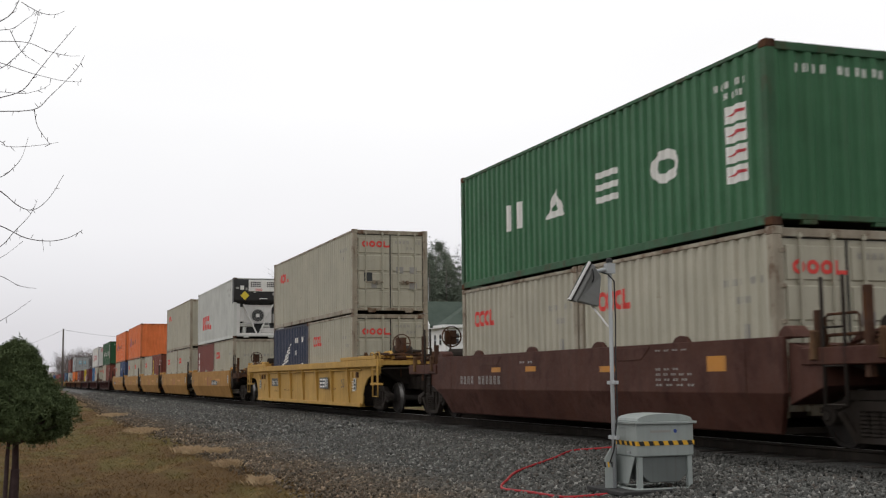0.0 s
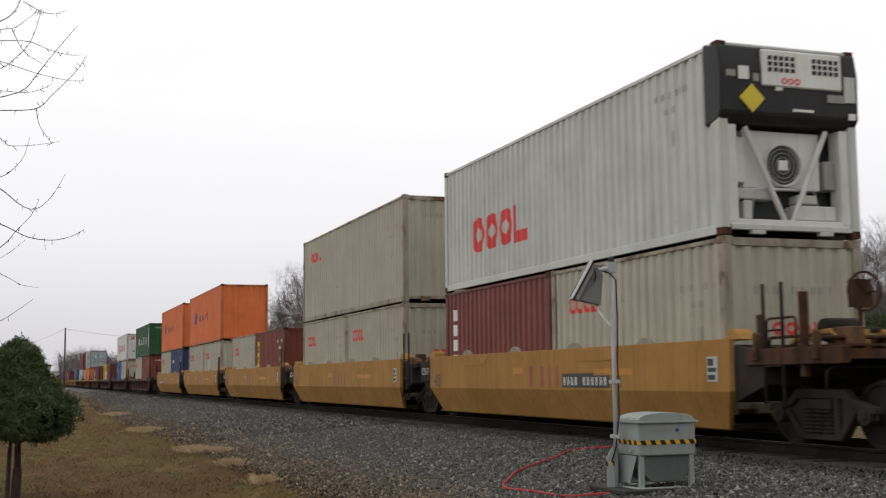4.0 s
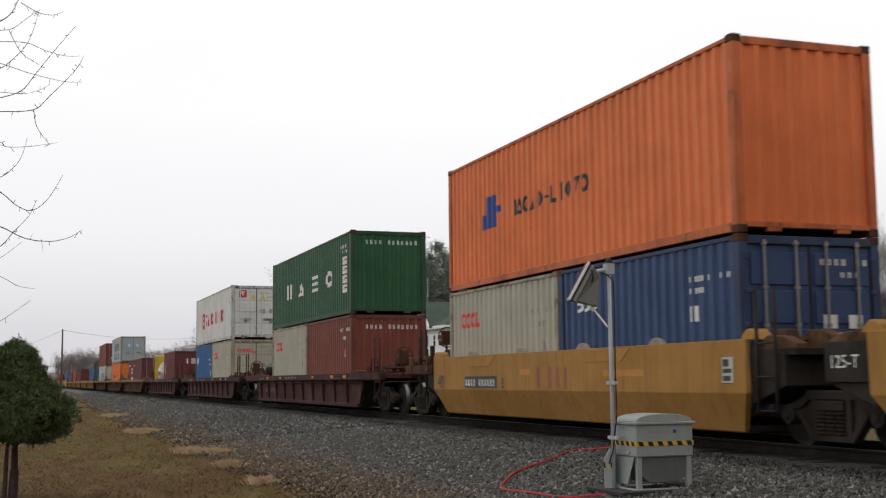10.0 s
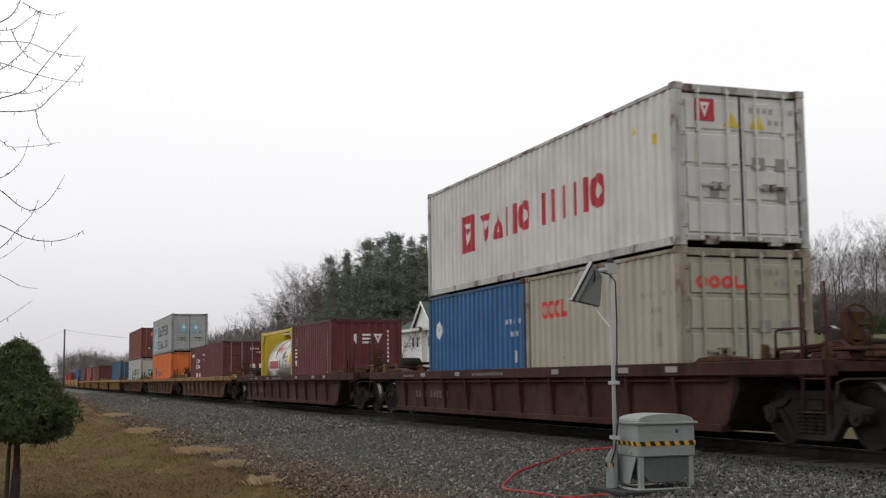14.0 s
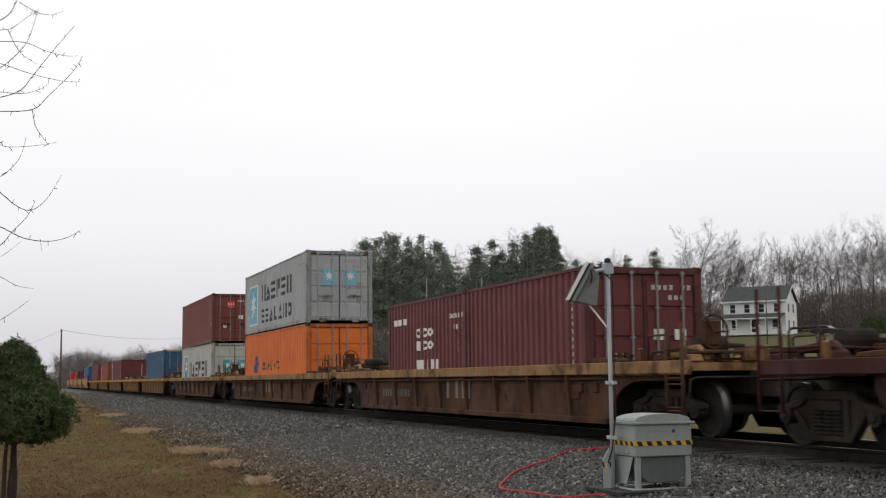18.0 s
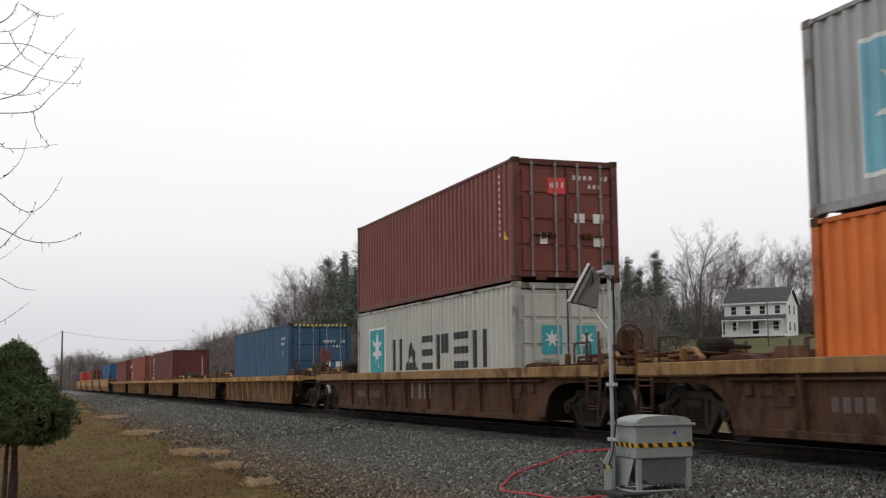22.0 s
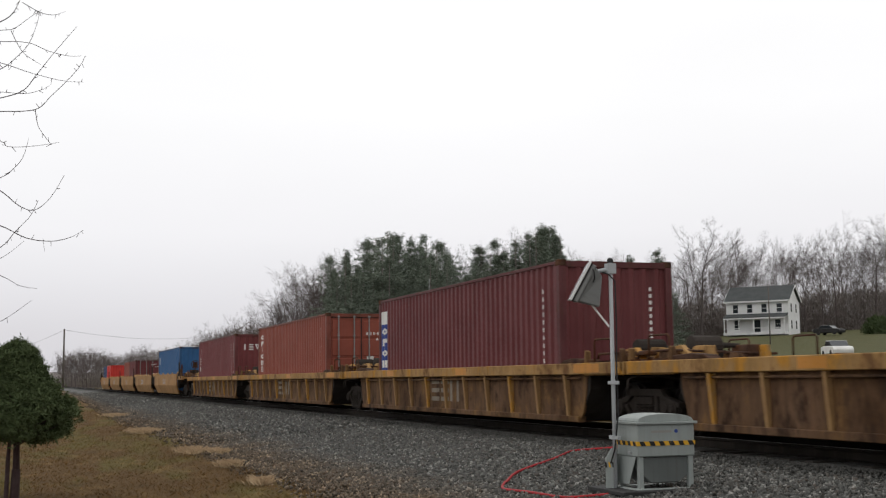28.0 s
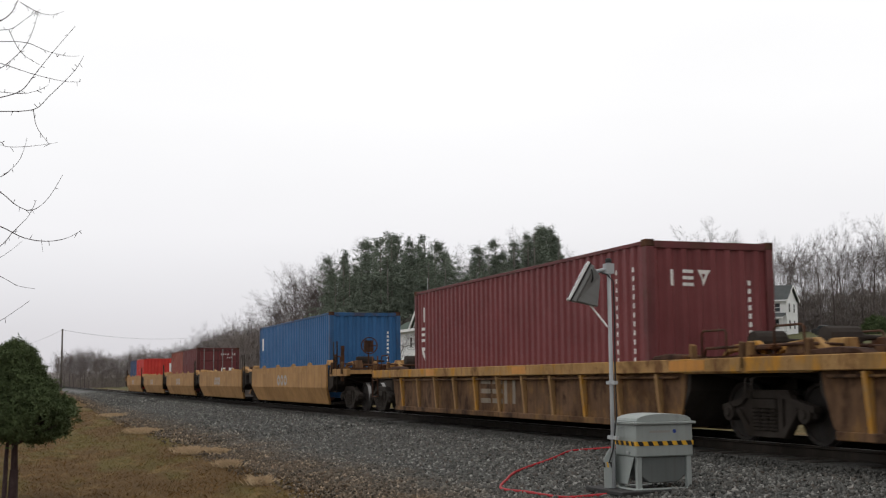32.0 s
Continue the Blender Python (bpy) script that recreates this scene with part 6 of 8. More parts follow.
def red_rings(c, x, z, w=0.42, h=0.46, on="side", mat="red_mark"):
    """The red ring emblem that the beige boxes carry."""
    for k in range(3):
        mark("emblem_ring", c, glyph("O", x + k * (w + 0.03), z, w, h), M[mat], on, "red painted ring", 0.026 if on == "door" else 0.004)
    u = x + 3 * (w + 0.03)
    mark("emblem_foot", c, glyph("n", u, z, w * 0.9, h)[:1] + [[(u + w * 0.2, z), (u + w, z), (u + w, z + h * 0.3), (u + w * 0.2, z + h * 0.3)]], M[mat], on, "red painted angle", 0.026 if on == "door" else 0.004)


def small_marks(c, x, z, mat="grey_mark", on="side", n=7, w=0.09, h=0.12):
    """Rows of small painted lines near the leading end."""
    mark("number_label", c, row_of("b" * 4 + " " + "b" * (n - 4), x, z, w, h, 0.035) + row_of("bbb", x + 0.3, z - 0.26, w, h, 0.035) + row_of("b", x + 0.5, z - 0.8, w * 1.4, h * 2.4, 0.03), M[mat], on, "small painted lines")


def door_marks(c, mat="grey_mark", H=LO):
    """Labels on a door end."""
    polys = row_of("bbbb bb", 0.15, H - 0.42, 0.09, 0.11, 0.035) + row_of("bbb", 0.5, H - 0.6, 0.09, 0.10, 0.035)
    for k, (y, z) in enumerate(((0.18, 1.25), (0.62, 1.25), (0.62, 0.75))):
        polys += glyph("b", y, z, 0.24, 0.20)
    polys += glyph("b", -0.62, 0.78, 0.17, 0.22)
    mark("door_label", c, polys, M[mat], "door", "small painted labels on the doors", 0.025)


def beige(x, ends="wall", ring=True, label="beige-grey corrugated steel container with a red emblem"):
    c = twenty(label, "grey", x, ends)
    if ring:
        red_rings(c, -2.25, 1.72, 0.27, 0.34)
    small_marks(c, 1.75, 1.85)
    if ends == "door":
        red_rings(c, -0.92, 1.95, 0.20, 0.20, "door")
        door_marks(c)
    elif ends == "wall":
        red_rings(c, -0.4, 1.15, 0.2, 0.2, "wall")
        mark("number_label", c, row_of("bbb bbbbb", -0.7, 1.75, 0.11, 0.14, 0.05), M["grey_mark"], "wall", "small painted lines")
    return c


def big_blocks(c, kinds, xs, z, w, h, mat, label="large painted white characters as plain shapes"):
    mark_each(c, [(k, x, z, w, h) for k, x in zip(kinds, xs)], M[mat], "side", label)


def stripe_label(c, x, z, w, n, h, gap, mat="white_mark", on="side"):
    if w < 0.2:
        w, h, gap = w * 0.6, h * 0.75, gap + h * 0.25
    mark("vertical_label", c, [[(x, z + k * (h + gap)), (x + w, z + k * (h + gap)), (x + w, z + k * (h + gap) + h), (x, z + k * (h + gap) + h)] for k in range(n)], M[mat], on, "upright column of painted blocks")


def green_box(x, paint):
    c = forty("container", "green corrugated steel container with large white marks on a well car", paint, x, ZU, LO)
    big_blocks(c, "nasO", (-3.42, -1.36, 0.76, 2.80), 1.02, 0.88, 0.55, "white_mark")
    stripe_label(c, 5.02, 0.71, 0.52, 4, 0.25, 0.045)
    mark("label_strip", c, [[(5.06, 0.71 + k * 0.295 + 0.10), (5.48, 0.71 + k * 0.295 + 0.13), (5.48, 0.71 + k * 0.295 + 0.17), (5.25, 0.71 + k * 0.295 + 0.17)] for k in range(4)], M["crimson"], "side", "", 0.009)
    mark("number_label", c, row_of("bbb bb", 4.75, 2.12, 0.1, 0.12, 0.04) + row_of("bbb", 5.0, 1.96, 0.12, 0.11, 0.04), M["white_mark"], "side", "small painted lines")
    mark("number_label", c, row_of("bbbb bbbbbbb", -0.75, 2.17, 0.09, 0.15, 0.055), M["white_mark"], "wall", "small painted lines")
    return c


def orange_box(x, z=ZU, H=HC, ends="wall", paint="orange"):
    c = forty("container", "orange corrugated steel container with blue and dark marks", paint, x, z, H, ends)
    zz = 1.32 if H > 2.7 else 1.02
    mark("emblem", c, glyph("b", -3.75, zz - 0.1, 0.32, 0.70) + glyph("b", -3.36, zz - 0.1, 0.20, 0.70) + glyph("b", -3.16, zz + 0.2, 0.27, 0.14) + glyph("b", -3.93, zz - 0.1, 0.18, 0.32), M["blue_mark"], "side", "blue emblem of plain bars")
    mark_each(c, spaced("naOaO-liOvO", -2.31, zz, 0.27, 0.34, 0.065), M["black_mark"], "side", "dark painted characters as plain shapes")
    return c


def build_train():
    g1, g2, g3, g4, g5, g6 = "maroon well cars", "yellow well car", "tan articulated well units", "dusty maroon well cars", "brown well cars", "ochre articulated well units"
    # maroon smooth-sided unit
    c = smooth_unit("maroon smooth-sided well car with white stencilled lines", "maroon", -20.1, 6.85, True, True, g1, False, False)
    make_truck(c, 8.1), make_truck(c, -8.5)
    mark("paint_patch", c, [[(5.0, 1.0), (5.5, 1.0), (5.5, 1.22), (5.0, 1.22)], [(1.6, 1.02), (2.15, 1.02), (2.15, 1.12), (1.6, 1.12)], [(-1.6, 1.06), (-1.1, 1.06), (-1.1, 1.16), (-1.6, 1.16)], [(-3.4, 1.06), (-2.9, 1.06), (-2.9, 1.16), (-3.4, 1.16)]], M["amber_mark"], -1.469, "orange reflective patches")
    blocks_text(c, [("bbbb bbbbbb", -5.29, 0.81, 0.17, 0.21), ("bb", -1.9, 1.22, 0.3, 0.05), ("bbbb", 3.5, 1.32, 0.2, 0.03), ("bbbbb", 3.5, 0.95, 0.18, 0.04), ("bbbb", 3.5, 0.87, 0.2, 0.04), ("bbb", 3.5, 1.03, 0.2, 0.04), ("bbbb", 3.5, 0.79, 0.24, 0.04)], M["grey_mark"], -1.469, "white stencilled lines")
    green_box(-19.83, "green")
    beige(-16.76, "door"), beige(-22.88)
    # yellow ribbed car
    c = ribbed_unit("yellow well car with outside posts and raised ends", "yellow", "yellow", -42.1, 8.1, 10.1, 1.50, 2.06, True, True, g2, 0.11, 1, True, True, 0.5)
    make_truck(c, 8.8), make_truck(c, -9.4)
    stencil(c, "53", 5.86, 0.70, 0.38, M["black_mark"], -1.415)
    mark("emblem", c, glyph("b", 3.02, 0.66, 1.15, 0.36), M["black_mark"], -1.415, "dark panel with a white emblem")
    mark("emblem", c, row_of("ssn", 3.08, 0.70, 0.33, 0.28, 0.03), M["white_mark"], -1.422, "white emblem of plain bars")
    mark("number_panel", c, glyph("b", -5.25, 0.72, 1.5, 0.30), M["black_mark"], -1.365, "dark number panel")
    mark("number_label", c, row_of("bbbb bbbbbb", -5.15, 0.77, 0.10, 0.19, 0.035), M["white_mark"], -1.371, "white figures as plain bars")
    mark("stencil_row", c, row_of("bbbbbbbbb", -4.7, 0.52, 0.08, 0.07, 0.03) + row_of("bbbbbbbbbbbbbbb", -2.9, 0.56, 0.08, 0.05, 0.03) + row_of("bbbb", 4.6, 0.62, 0.08, 0.07, 0.03), M["brown"], -1.365, "small dark stencilled bars")
    mark("warning_label", c, [[(6.95, 0.60 + 0.045 * q), (7.35, 0.60 + 0.045 * q), (7.35, 0.62 + 0.045 * q), (6.95, 0.62 + 0.045 * q)] for q in range(7)], M["white_mark"], -1.365, "white printed lines")
    for gx in (-9.9, -9.35, 9.35, 9.9):
        part("corner_rail", Shape().path([(gx, -1.44, 1.10), (gx, -1.47, 1.62), (gx + 0.06, -1.47, 1.68), (gx + 0.30, -1.47, 1.68), (gx + 0.36, -1.47, 1.62), (gx + 0.36, -1.44, 1.10)], 0.02, 6), M["yellow"], c, "", smooth=True)
        part("step_bracket", Shape().box(gx, gx + 0.34, -1.48, -1.36, 0.78, 0.84).box(gx + 0.02, gx + 0.06, -1.46, -1.42, 0.78, 1.3), M["yellow"], c, "", 0.006)
    c = forty("container", "beige-grey corrugated steel container with a red emblem and doors", "grey", -41.68, ZU, LO, "door")
    red_rings(c, -4.91, 1.72, 0.35, 0.36), small_marks(c, 4.4, 2.0), red_rings(c, -0.92, 2.05, 0.20, 0.20, "door"), door_marks(c)
    mark("door_plate", c, glyph("b", -0.85, 0.98, 0.26, 0.28), M["black_mark"], "door", "dark square plate", 0.026)
    c = twenty("navy corrugated steel container with a white wing-like emblem", "navy", -44.72)
    mark("emblem", c, [[(-1.5 + 0.24 * k, 1.12 + 0.13 * k), (-0.35 + 0.11 * k, 1.30 + 0.145 * k), (-0.30 + 0.11 * k, 1.38 + 0.145 * k), (-1.42 + 0.24 * k, 1.20 + 0.13 * k)] for k in range(5)], M["white_mark"], "side", "white emblem of slanting bars")
    mark_each(c, spaced("nbiblO-Ossbs", -2.05, 0.86, 0.19, 0.26, 0.045), M["white_mark"], "side", "white painted characters as plain shapes")
    mark("number_label", c, row_of("bbbb bbb", 0.9, 1.95, 0.16, 0.22, 0.05) + row_of("bbb", 0.9, 1.5, 0.12, 0.2, 0.05) + row_of("bb", 2.0, 0.9, 0.12, 0.3, 0.05), M["white_mark"], "side", "white painted bars")
    beige(-38.60, "door")
    # tan five-unit articulated car
    cs = (-63.56, -79.1, -94.7, -110.47, -126.06)
    joints = [(cs[i] + cs[i + 1]) / 2 for i in range(4)]
    for i, x in enumerate(cs):
        c = smooth_unit("tan-yellow smooth-sided articulated well unit streaked with grime", "tan", x, 6.55, i == 0, i == 4, g3)
        if i == 0:
            make_truck(c, -55.6 - x)
        make_truck(c, (joints[i] if i < 4 else -134.7) - x)
        if i in (0, 4):
            mark("number_panel", c, glyph("b", 1.0 if i == 0 else -4.43, 0.74, 1.9, 0.25), M["black_mark"], -1.469, "dark number panel")
            stencil(c, "B", (1.0 if i == 0 else -4.43) + 2.15, 0.74, 0.30, M["black_mark"], -1.473)
            mark("number_label", c, row_of("bbbb bbbbbb", (1.0 if i == 0 else -4.43) + 0.06, 0.78, 0.12, 0.17, 0.042), M["white_mark"], -1.475, "white figures as plain bars")
    c = make_reefer(-63.56)
    c = twenty("red-brown corrugated steel container with white upright marks", "oxide", -66.62)
    stripe_label(c, -2.6, 0.5, 0.28, 5, 0.26, 0.09)
    beige(-60.5)
    c = forty("container", "beige-grey high corrugated steel container with a red emblem", "grey", -79.1, ZU)
    red_rings(c, -4.91, 2.02, 0.35, 0.36), small_marks(c, 4.5, 2.1), red_rings(c, 0.0, 1.85, 0.2, 0.24, "wall")
    mark("number_label", c, row_of("bbbb bbbbbb", -0.6, 2.3, 0.1, 0.14, 0.05), M["grey_mark"], "wall", "small painted lines")
    beige(-76.03), beige(-82.16)
    c = twenty("brown-red corrugated steel container with a yellow upright label", "oxide2", -91.63)
    mark("vertical_label", c, glyph("b", -2.55, 0.2, 0.42, 2.0), M["hazard"], "side", "yellow upright label")
    mark("vertical_label", c, row_of("ooo", -2.46, 1.7, 0.24, 0.34, 0.12, True), M["oxide"], "side", "", 0.009)
    small_marks(c, 1.7, 2.05, "white_mark")
    beige(-97.76)
    orange_box(-110.47), beige(-113.53)
    c = beige(-107.4)
    mark("paint_patch", c, glyph("b", -1.38, 1.0, 0.8, 0.70), M["cream"], "side", "paler repainted patch")
    orange_box(-126.06)
    c = twenty("blue corrugated steel container with white marks and doors", "cobalt", -123.0, "door")
    mark("number_label", c, row_of("ooo", -2.3, 1.75, 0.24, 0.2, 0.03), M["white_mark"], "side", "white painted rings")
    mark("number_label", c, row_of("bbbb bb", 1.6, 2.0, 0.13, 0.1, 0.04) + row_of("bbb", 1.6, 1.82, 0.13, 0.1, 0.04) + row_of("b", 1.6, 1.4, 0.3, 0.28, 0.04), M["white_mark"], "side", "white painted bars")
    door_marks(c, "white_mark")
    beige(-129.12)
    # three dusty maroon cars
    for i, x in enumerate((-147.5, -169.75, -192.0)):
        c = ribbed_unit("dusty maroon well car with outside posts", "plum", "plum", x, 7.9, 10.35, 1.14, 1.52, True, True, g4, 0, 1, shift=0.48)
        make_truck(c, 9.4), make_truck(c, -9.4)
        mark("paint_patch", c, [[(x0, 1.0), (x0 + w, 1.0), (x0 + w, 1.09), (x0, 1.09)] for x0, w in ((-5.6, 0.35), (-3.1, 0.3), (2.2, 0.3), (4.8, 0.4), (6.4, 0.35))], M["amber_mark" if i == 0 else "grey_mark"], -1.485, "worn reflective patches")
        blocks_text(c, [("bbbbbbbbbbbbbb", -2.0, 1.0, 0.10, 0.08), ("bbbbbbbb", -7.0, 1.0, 0.09, 0.07)], M["grey_mark"], -1.485, "faded painted lines on the chord")
        blocks_text(c, [("bbbb bbbbbb", -6.3, 0.50, 0.17, 0.20)], M["dim_mark"], -1.365, "faded stencilled bars")
    green_box(-147.2, "green2")
    c = twenty("brown-red corrugated steel container with small white marks", "oxide2", -144.13)
    small_marks(c, 1.7, 2.1, "white_mark")
    mark("number_label", c, row_of("bbbb bbbbbbb", -0.75, 2.15, 0.09, 0.15, 0.055), M["white_mark"], "wall", "small painted lines")
    beige(-150.26)
    c = forty("container", "white corrugated steel container with red marks and doors", "white", -169.4, ZU, LO, "door")
    mark("emblem", c, glyph("b", -3.68, 0.84, 0.85, 0.85), M["crimson"], "side", "red square emblem")
    mark("emblem", c, glyph("v", -3.5, 1.0, 0.48, 0.5), M["white_mark"], "side", "", 0.009)
    mark_each(c, spaced("vanO", -2.44, 0.95, 0.60, 0.63, 0.12) + spaced("ninO", 0.91, 0.95, 0.60, 0.64, 0.11), M["crimson"], "side", "large red characters as plain shapes")
    mark("warning_label", c, [[(4.6, 2.0), (4.82, 2.0), (4.71, 2.22)], [(5.35, 1.72), (5.45, 1.72), (5.45, 1.9), (5.35, 1.9)]], M["hazard"], "side", "yellow warning label")
    mark("emblem", c, glyph("b", -0.85, 2.0, 0.36, 0.36), M["crimson"], "door", "red square emblem", 0.026)
    mark("emblem", c, glyph("v", -0.76, 2.06, 0.18, 0.24), M["white_mark"], "door", "", 0.030)
    mark("warning_label", c, [[(y, 1.92), (y + 0.3, 1.92), (y + 0.15, 2.18)] for y in (-0.33, 0.15)], M["hazard"], "door", "yellow warning triangles", 0.026)
    door_marks(c)
    c = twenty("blue corrugated steel container with a white label", "blue2", -172.46)
    mark("number_label", c, glyph("o", -2.45, 1.5, 0.36, 0.5) + glyph("b", -2.36, 1.6, 0.18, 0.12), M["white_mark"], "side", "white label")
    small_marks(c, 2.0, 1.7, "white_mark")
    beige(-166.33, "door")
    make_tank(-194.68)
    c = twenty("dark red corrugated steel container with white marks on side and end", "darkred", -188.55)
    mark_each(c, spaced("isv", -2.51, 1.83, 0.38, 0.32, 0.10, True), M["white_mark"], "side", "white characters as plain shapes, one above another")
    stripe_label(c, 2.35, 0.25, 0.10, 14, 0.11, 0.03)
    mark_each(c, spaced("isv", -0.55, 1.78, 0.32, 0.32, 0.07), M["white_mark"], "wall", "white characters as plain shapes")
    stripe_label(c, 0.72, 0.6, 0.09, 12, 0.11, 0.03, "white_mark", "wall")
    # three brown cars
    for i, x in enumerate((-214.6, -236.3, -258.3)):
        c = ribbed_unit("grimy brown well car with tan top chord", "brown", "chord_tan", x, 7.8, 10.4, 1.18, 1.77, True, True, g5, 0, 1, False, True, 0.96)
        make_truck(c, 9.1), make_truck(c, -9.3)
        ladder(c, 10.1, -1.46, 1.2, 1.75, M["brown"], True, 0.45, 0.4), ladder(c, -10.1, -1.46, 1.2, 1.75, M["brown"], True, 0.45, 0.4)
        blocks_text(c, [("bbbb bbbbbb", -5.6, 0.5, 0.17, 0.22)], M["dim_mark"], -1.365, "faded stencilled bars")
        mark("emblem", c, row_of("iin", -0.6, 0.5, 0.55, 0.42, 0.04), M["worn_mark" if i == 1 else "dim_mark"], -1.365, "faded emblem of plain bars")
    c = twenty("dark red corrugated steel container with white marks", "darkred", -217.15)
    mark_each(c, spaced("bbb", -2.5, 2.0, 0.3, 0.16, 0.05) + spaced("ooo", -0.6, 1.62, 0.36, 0.24, 0.1) + spaced("boo", -0.6, 1.30, 0.36, 0.24, 0.1) + spaced("bin", -0.6, 0.72, 0.5, 0.34, 0.08), M["white_mark"], "side", "white characters as plain shapes")
    small_marks(c, 1.9, 2.0, "white_mark")
    c = twenty("dark red corrugated steel container with ribbed doors and white labels", "darkred", -211.02, "door")
    stripe_label(c, 2.4, 0.4, 0.05, 12, 0.11, 0.03)
    door_marks(c, "white_mark")
    c = forty("container", "silver-grey container with dark marks and a pale blue star panel", "silver", -236.28, ZU, LO, "door")
    mark("emblem_border", c, glyph("b", -5.04, 0.34, 1.84, 1.72), M["white_mark"], "side", "pale border")
    mark("emblem", c, glyph("b", -4.98, 0.40, 1.72, 1.60), M["sky_mark"], "side", "pale blue panel", 0.007)
    mark("emblem", c, star(-4.12, 1.20, 0.66), M["white_mark"], "side", "white star", 0.011)
    mark_each(c, spaced("naspsn", -2.34, 1.26, 0.82, 0.70, 0.19), M["black_mark"], "side", "large dark characters as plain shapes")
    mark_each(c, spaced("ssalanO", -2.36, 0.37, 0.66, 0.56, 0.22), M["black_mark"], "side", "large dark characters as plain shapes")
    small_marks(c, 4.7, 2.1)
    for y in (-0.62, 0.17):
        mark("emblem", c, glyph("b", y, 1.35, 0.46, 0.56), M["sky_mark"], "door", "pale blue panel", 0.026)
        mark("emblem", c, star(y + 0.23, 1.68, 0.2), M["white_mark"], "door", "white star", 0.030)
    door_marks(c)
    orange_box(-236.28, ZL, LO, "door", "orange2")
    c = forty("container", "wine-red corrugated steel container with ribbed doors and a red label", "oxide", -258.3, ZU, LO, "door")
    mark("emblem", c, glyph("b", -0.42, 1.85, 0.40, 0.34), M["red_mark"], "door", "red label", 0.026)
    mark("emblem", c, row_of("bii", -0.38, 1.98, 0.1, 0.12, 0.02), M["white_mark"], "door", "", 0.030)
    door_marks(c, "white_mark"), stripe_label(c, 5.3, 1.0, 0.08, 10, 0.1, 0.04)
    mark("warning_label", c, [[(5.45, 0.9), (5.7, 0.9), (5.58, 1.1)]], M["hazard"], "side", "yellow warning label")
    c = forty("container", "cream-grey container with dark marks and a teal star panel", "cream", -258.3, ZL, LO, "door")
    mark("emblem_border", c, glyph("b", -4.90, 0.64, 1.67, 1.45), M["white_mark"], "side", "pale border")
    mark("emblem", c, glyph("b", -4.84, 0.70, 1.55, 1.33), M["teal_mark"], "side", "teal panel", 0.007)
    mark("emblem", c, star(-4.06, 1.42, 0.55), M["white_mark"], "side", "white star", 0.011)
    mark_each(c, spaced("naspsn", -2.64, 0.86, 1.0, 0.84, 0.23), M["black_mark"], "side", "large dark characters as plain shapes")
    for y in (-0.62, 0.17):
        mark("emblem", c, glyph("b", y, 1.1, 0.46, 0.6), M["teal_mark"], "door", "teal panel", 0.026)
        mark("emblem", c, star(y + 0.23, 1.42, 0.2), M["white_mark"], "door", "white star", 0.030)
    door_marks(c)
    # ochre five-unit articulated car
    cs = (-280.4, -298.6, -316.78, -335.2, -353.4)
    for i, x in enumerate(cs):
        c = ribbed_unit("rusty ochre articulated well unit with amber top chord" + (", empty" if i == 1 else ""), "ochre", "chord_amber", x, 7.3, 9.05 if 0 < i < 4 else 9.2, 1.19, 1.33, i == 0, i == 4, g6, 0, 0, False, True, 0.09)
        if i == 0:
            make_truck(c, 9.5)
        make_truck(c, -9.15 if i < 4 else -9.7)
        mark("emblem", c, row_of("ssn", -1.05, 0.42, 0.62, 0.5, 0.05) if i else row_of("bbbbb", 1.6, 0.30, 0.14, 0.2, 0.04), M["worn_mark"], -1.365, "worn emblem of plain bars")
        mark("paint_patch", c, [[(x0, 1.02), (x0 + w, 1.02), (x0 + w, 1.17), (x0, 1.17)] for x0, w in ((-4.4, 0.6), (1.0, 0.7), (7.2, 1.0))], M["amber_mark"], -1.485, "bright orange patches on the chord")
        if i == 0:
            hand_brake(c, 8.3, -0.3, 1.9, M["oxide"])
    ZE = 0.27
    c = forty("container", "blue corrugated steel container with doors, alone in its well car", "blue", -280.35, ZE, HC, "door")
    mark("number_label", c, row_of("bbbb bb", 4.7, 2.3, 0.09, 0.1, 0.03) + row_of("bbb", 4.75, 2.1, 0.12, 0.12, 0.03) + row_of("b", 4.85, 1.7, 0.25, 0.25, 0.03), M["white_mark"], "side", "small white lines")
    mark("header_strip", c, [[(-1.0 + 0.16 * k, HC - 0.11), (-0.92 + 0.16 * k, HC - 0.11), (-0.88 + 0.16 * k, HC - 0.03), (-0.96 + 0.16 * k, HC - 0.03)] for k in range(13)], M["hazard"], "door", "yellow hatching along the header", 0.034)
    door_marks(c, "white_mark")
    c = forty("container", "dark red corrugated steel container with a blue upright label", "darkred", -316.78, ZE)
    mark("vertical_label", c, glyph("b", -5.88, 0.30, 0.60, 1.90), M["blue_mark"], "side", "blue upright label")
    mark("vertical_label", c, glyph("b", -5.90, 2.2, 0.64, 0.36), M["white_mark"], "side", "white square label")
    mark_each(c, spaced("OpOnOs", -5.76, 1.90, 0.36, 0.20, 0.10, True), M["white_mark"], "side", "white character as a plain shape", 0.009)
    stripe_label(c, 5.3, 0.5, 0.08, 13, 0.11, 0.04), stripe_label(c, 0.72, 0.9, 0.1, 12, 0.1, 0.03, "white_mark", "wall")
    c = forty("container", "orange-red corrugated steel container with doors and white marks", "rustred", -335.2, ZE, HC, "door")
    mark_each(c, spaced("OpiOns", -5.50, 2.38, 0.42, 0.205, 0.06, True), M["white_mark"], "side", "white characters as plain shapes, one above another")
    stripe_label(c, 5.25, 0.4, 0.05, 14, 0.11, 0.04), door_marks(c, "white_mark")
    c = forty("container", "wine-red corrugated steel container with white marks on its end", "wine", -353.38, ZE)
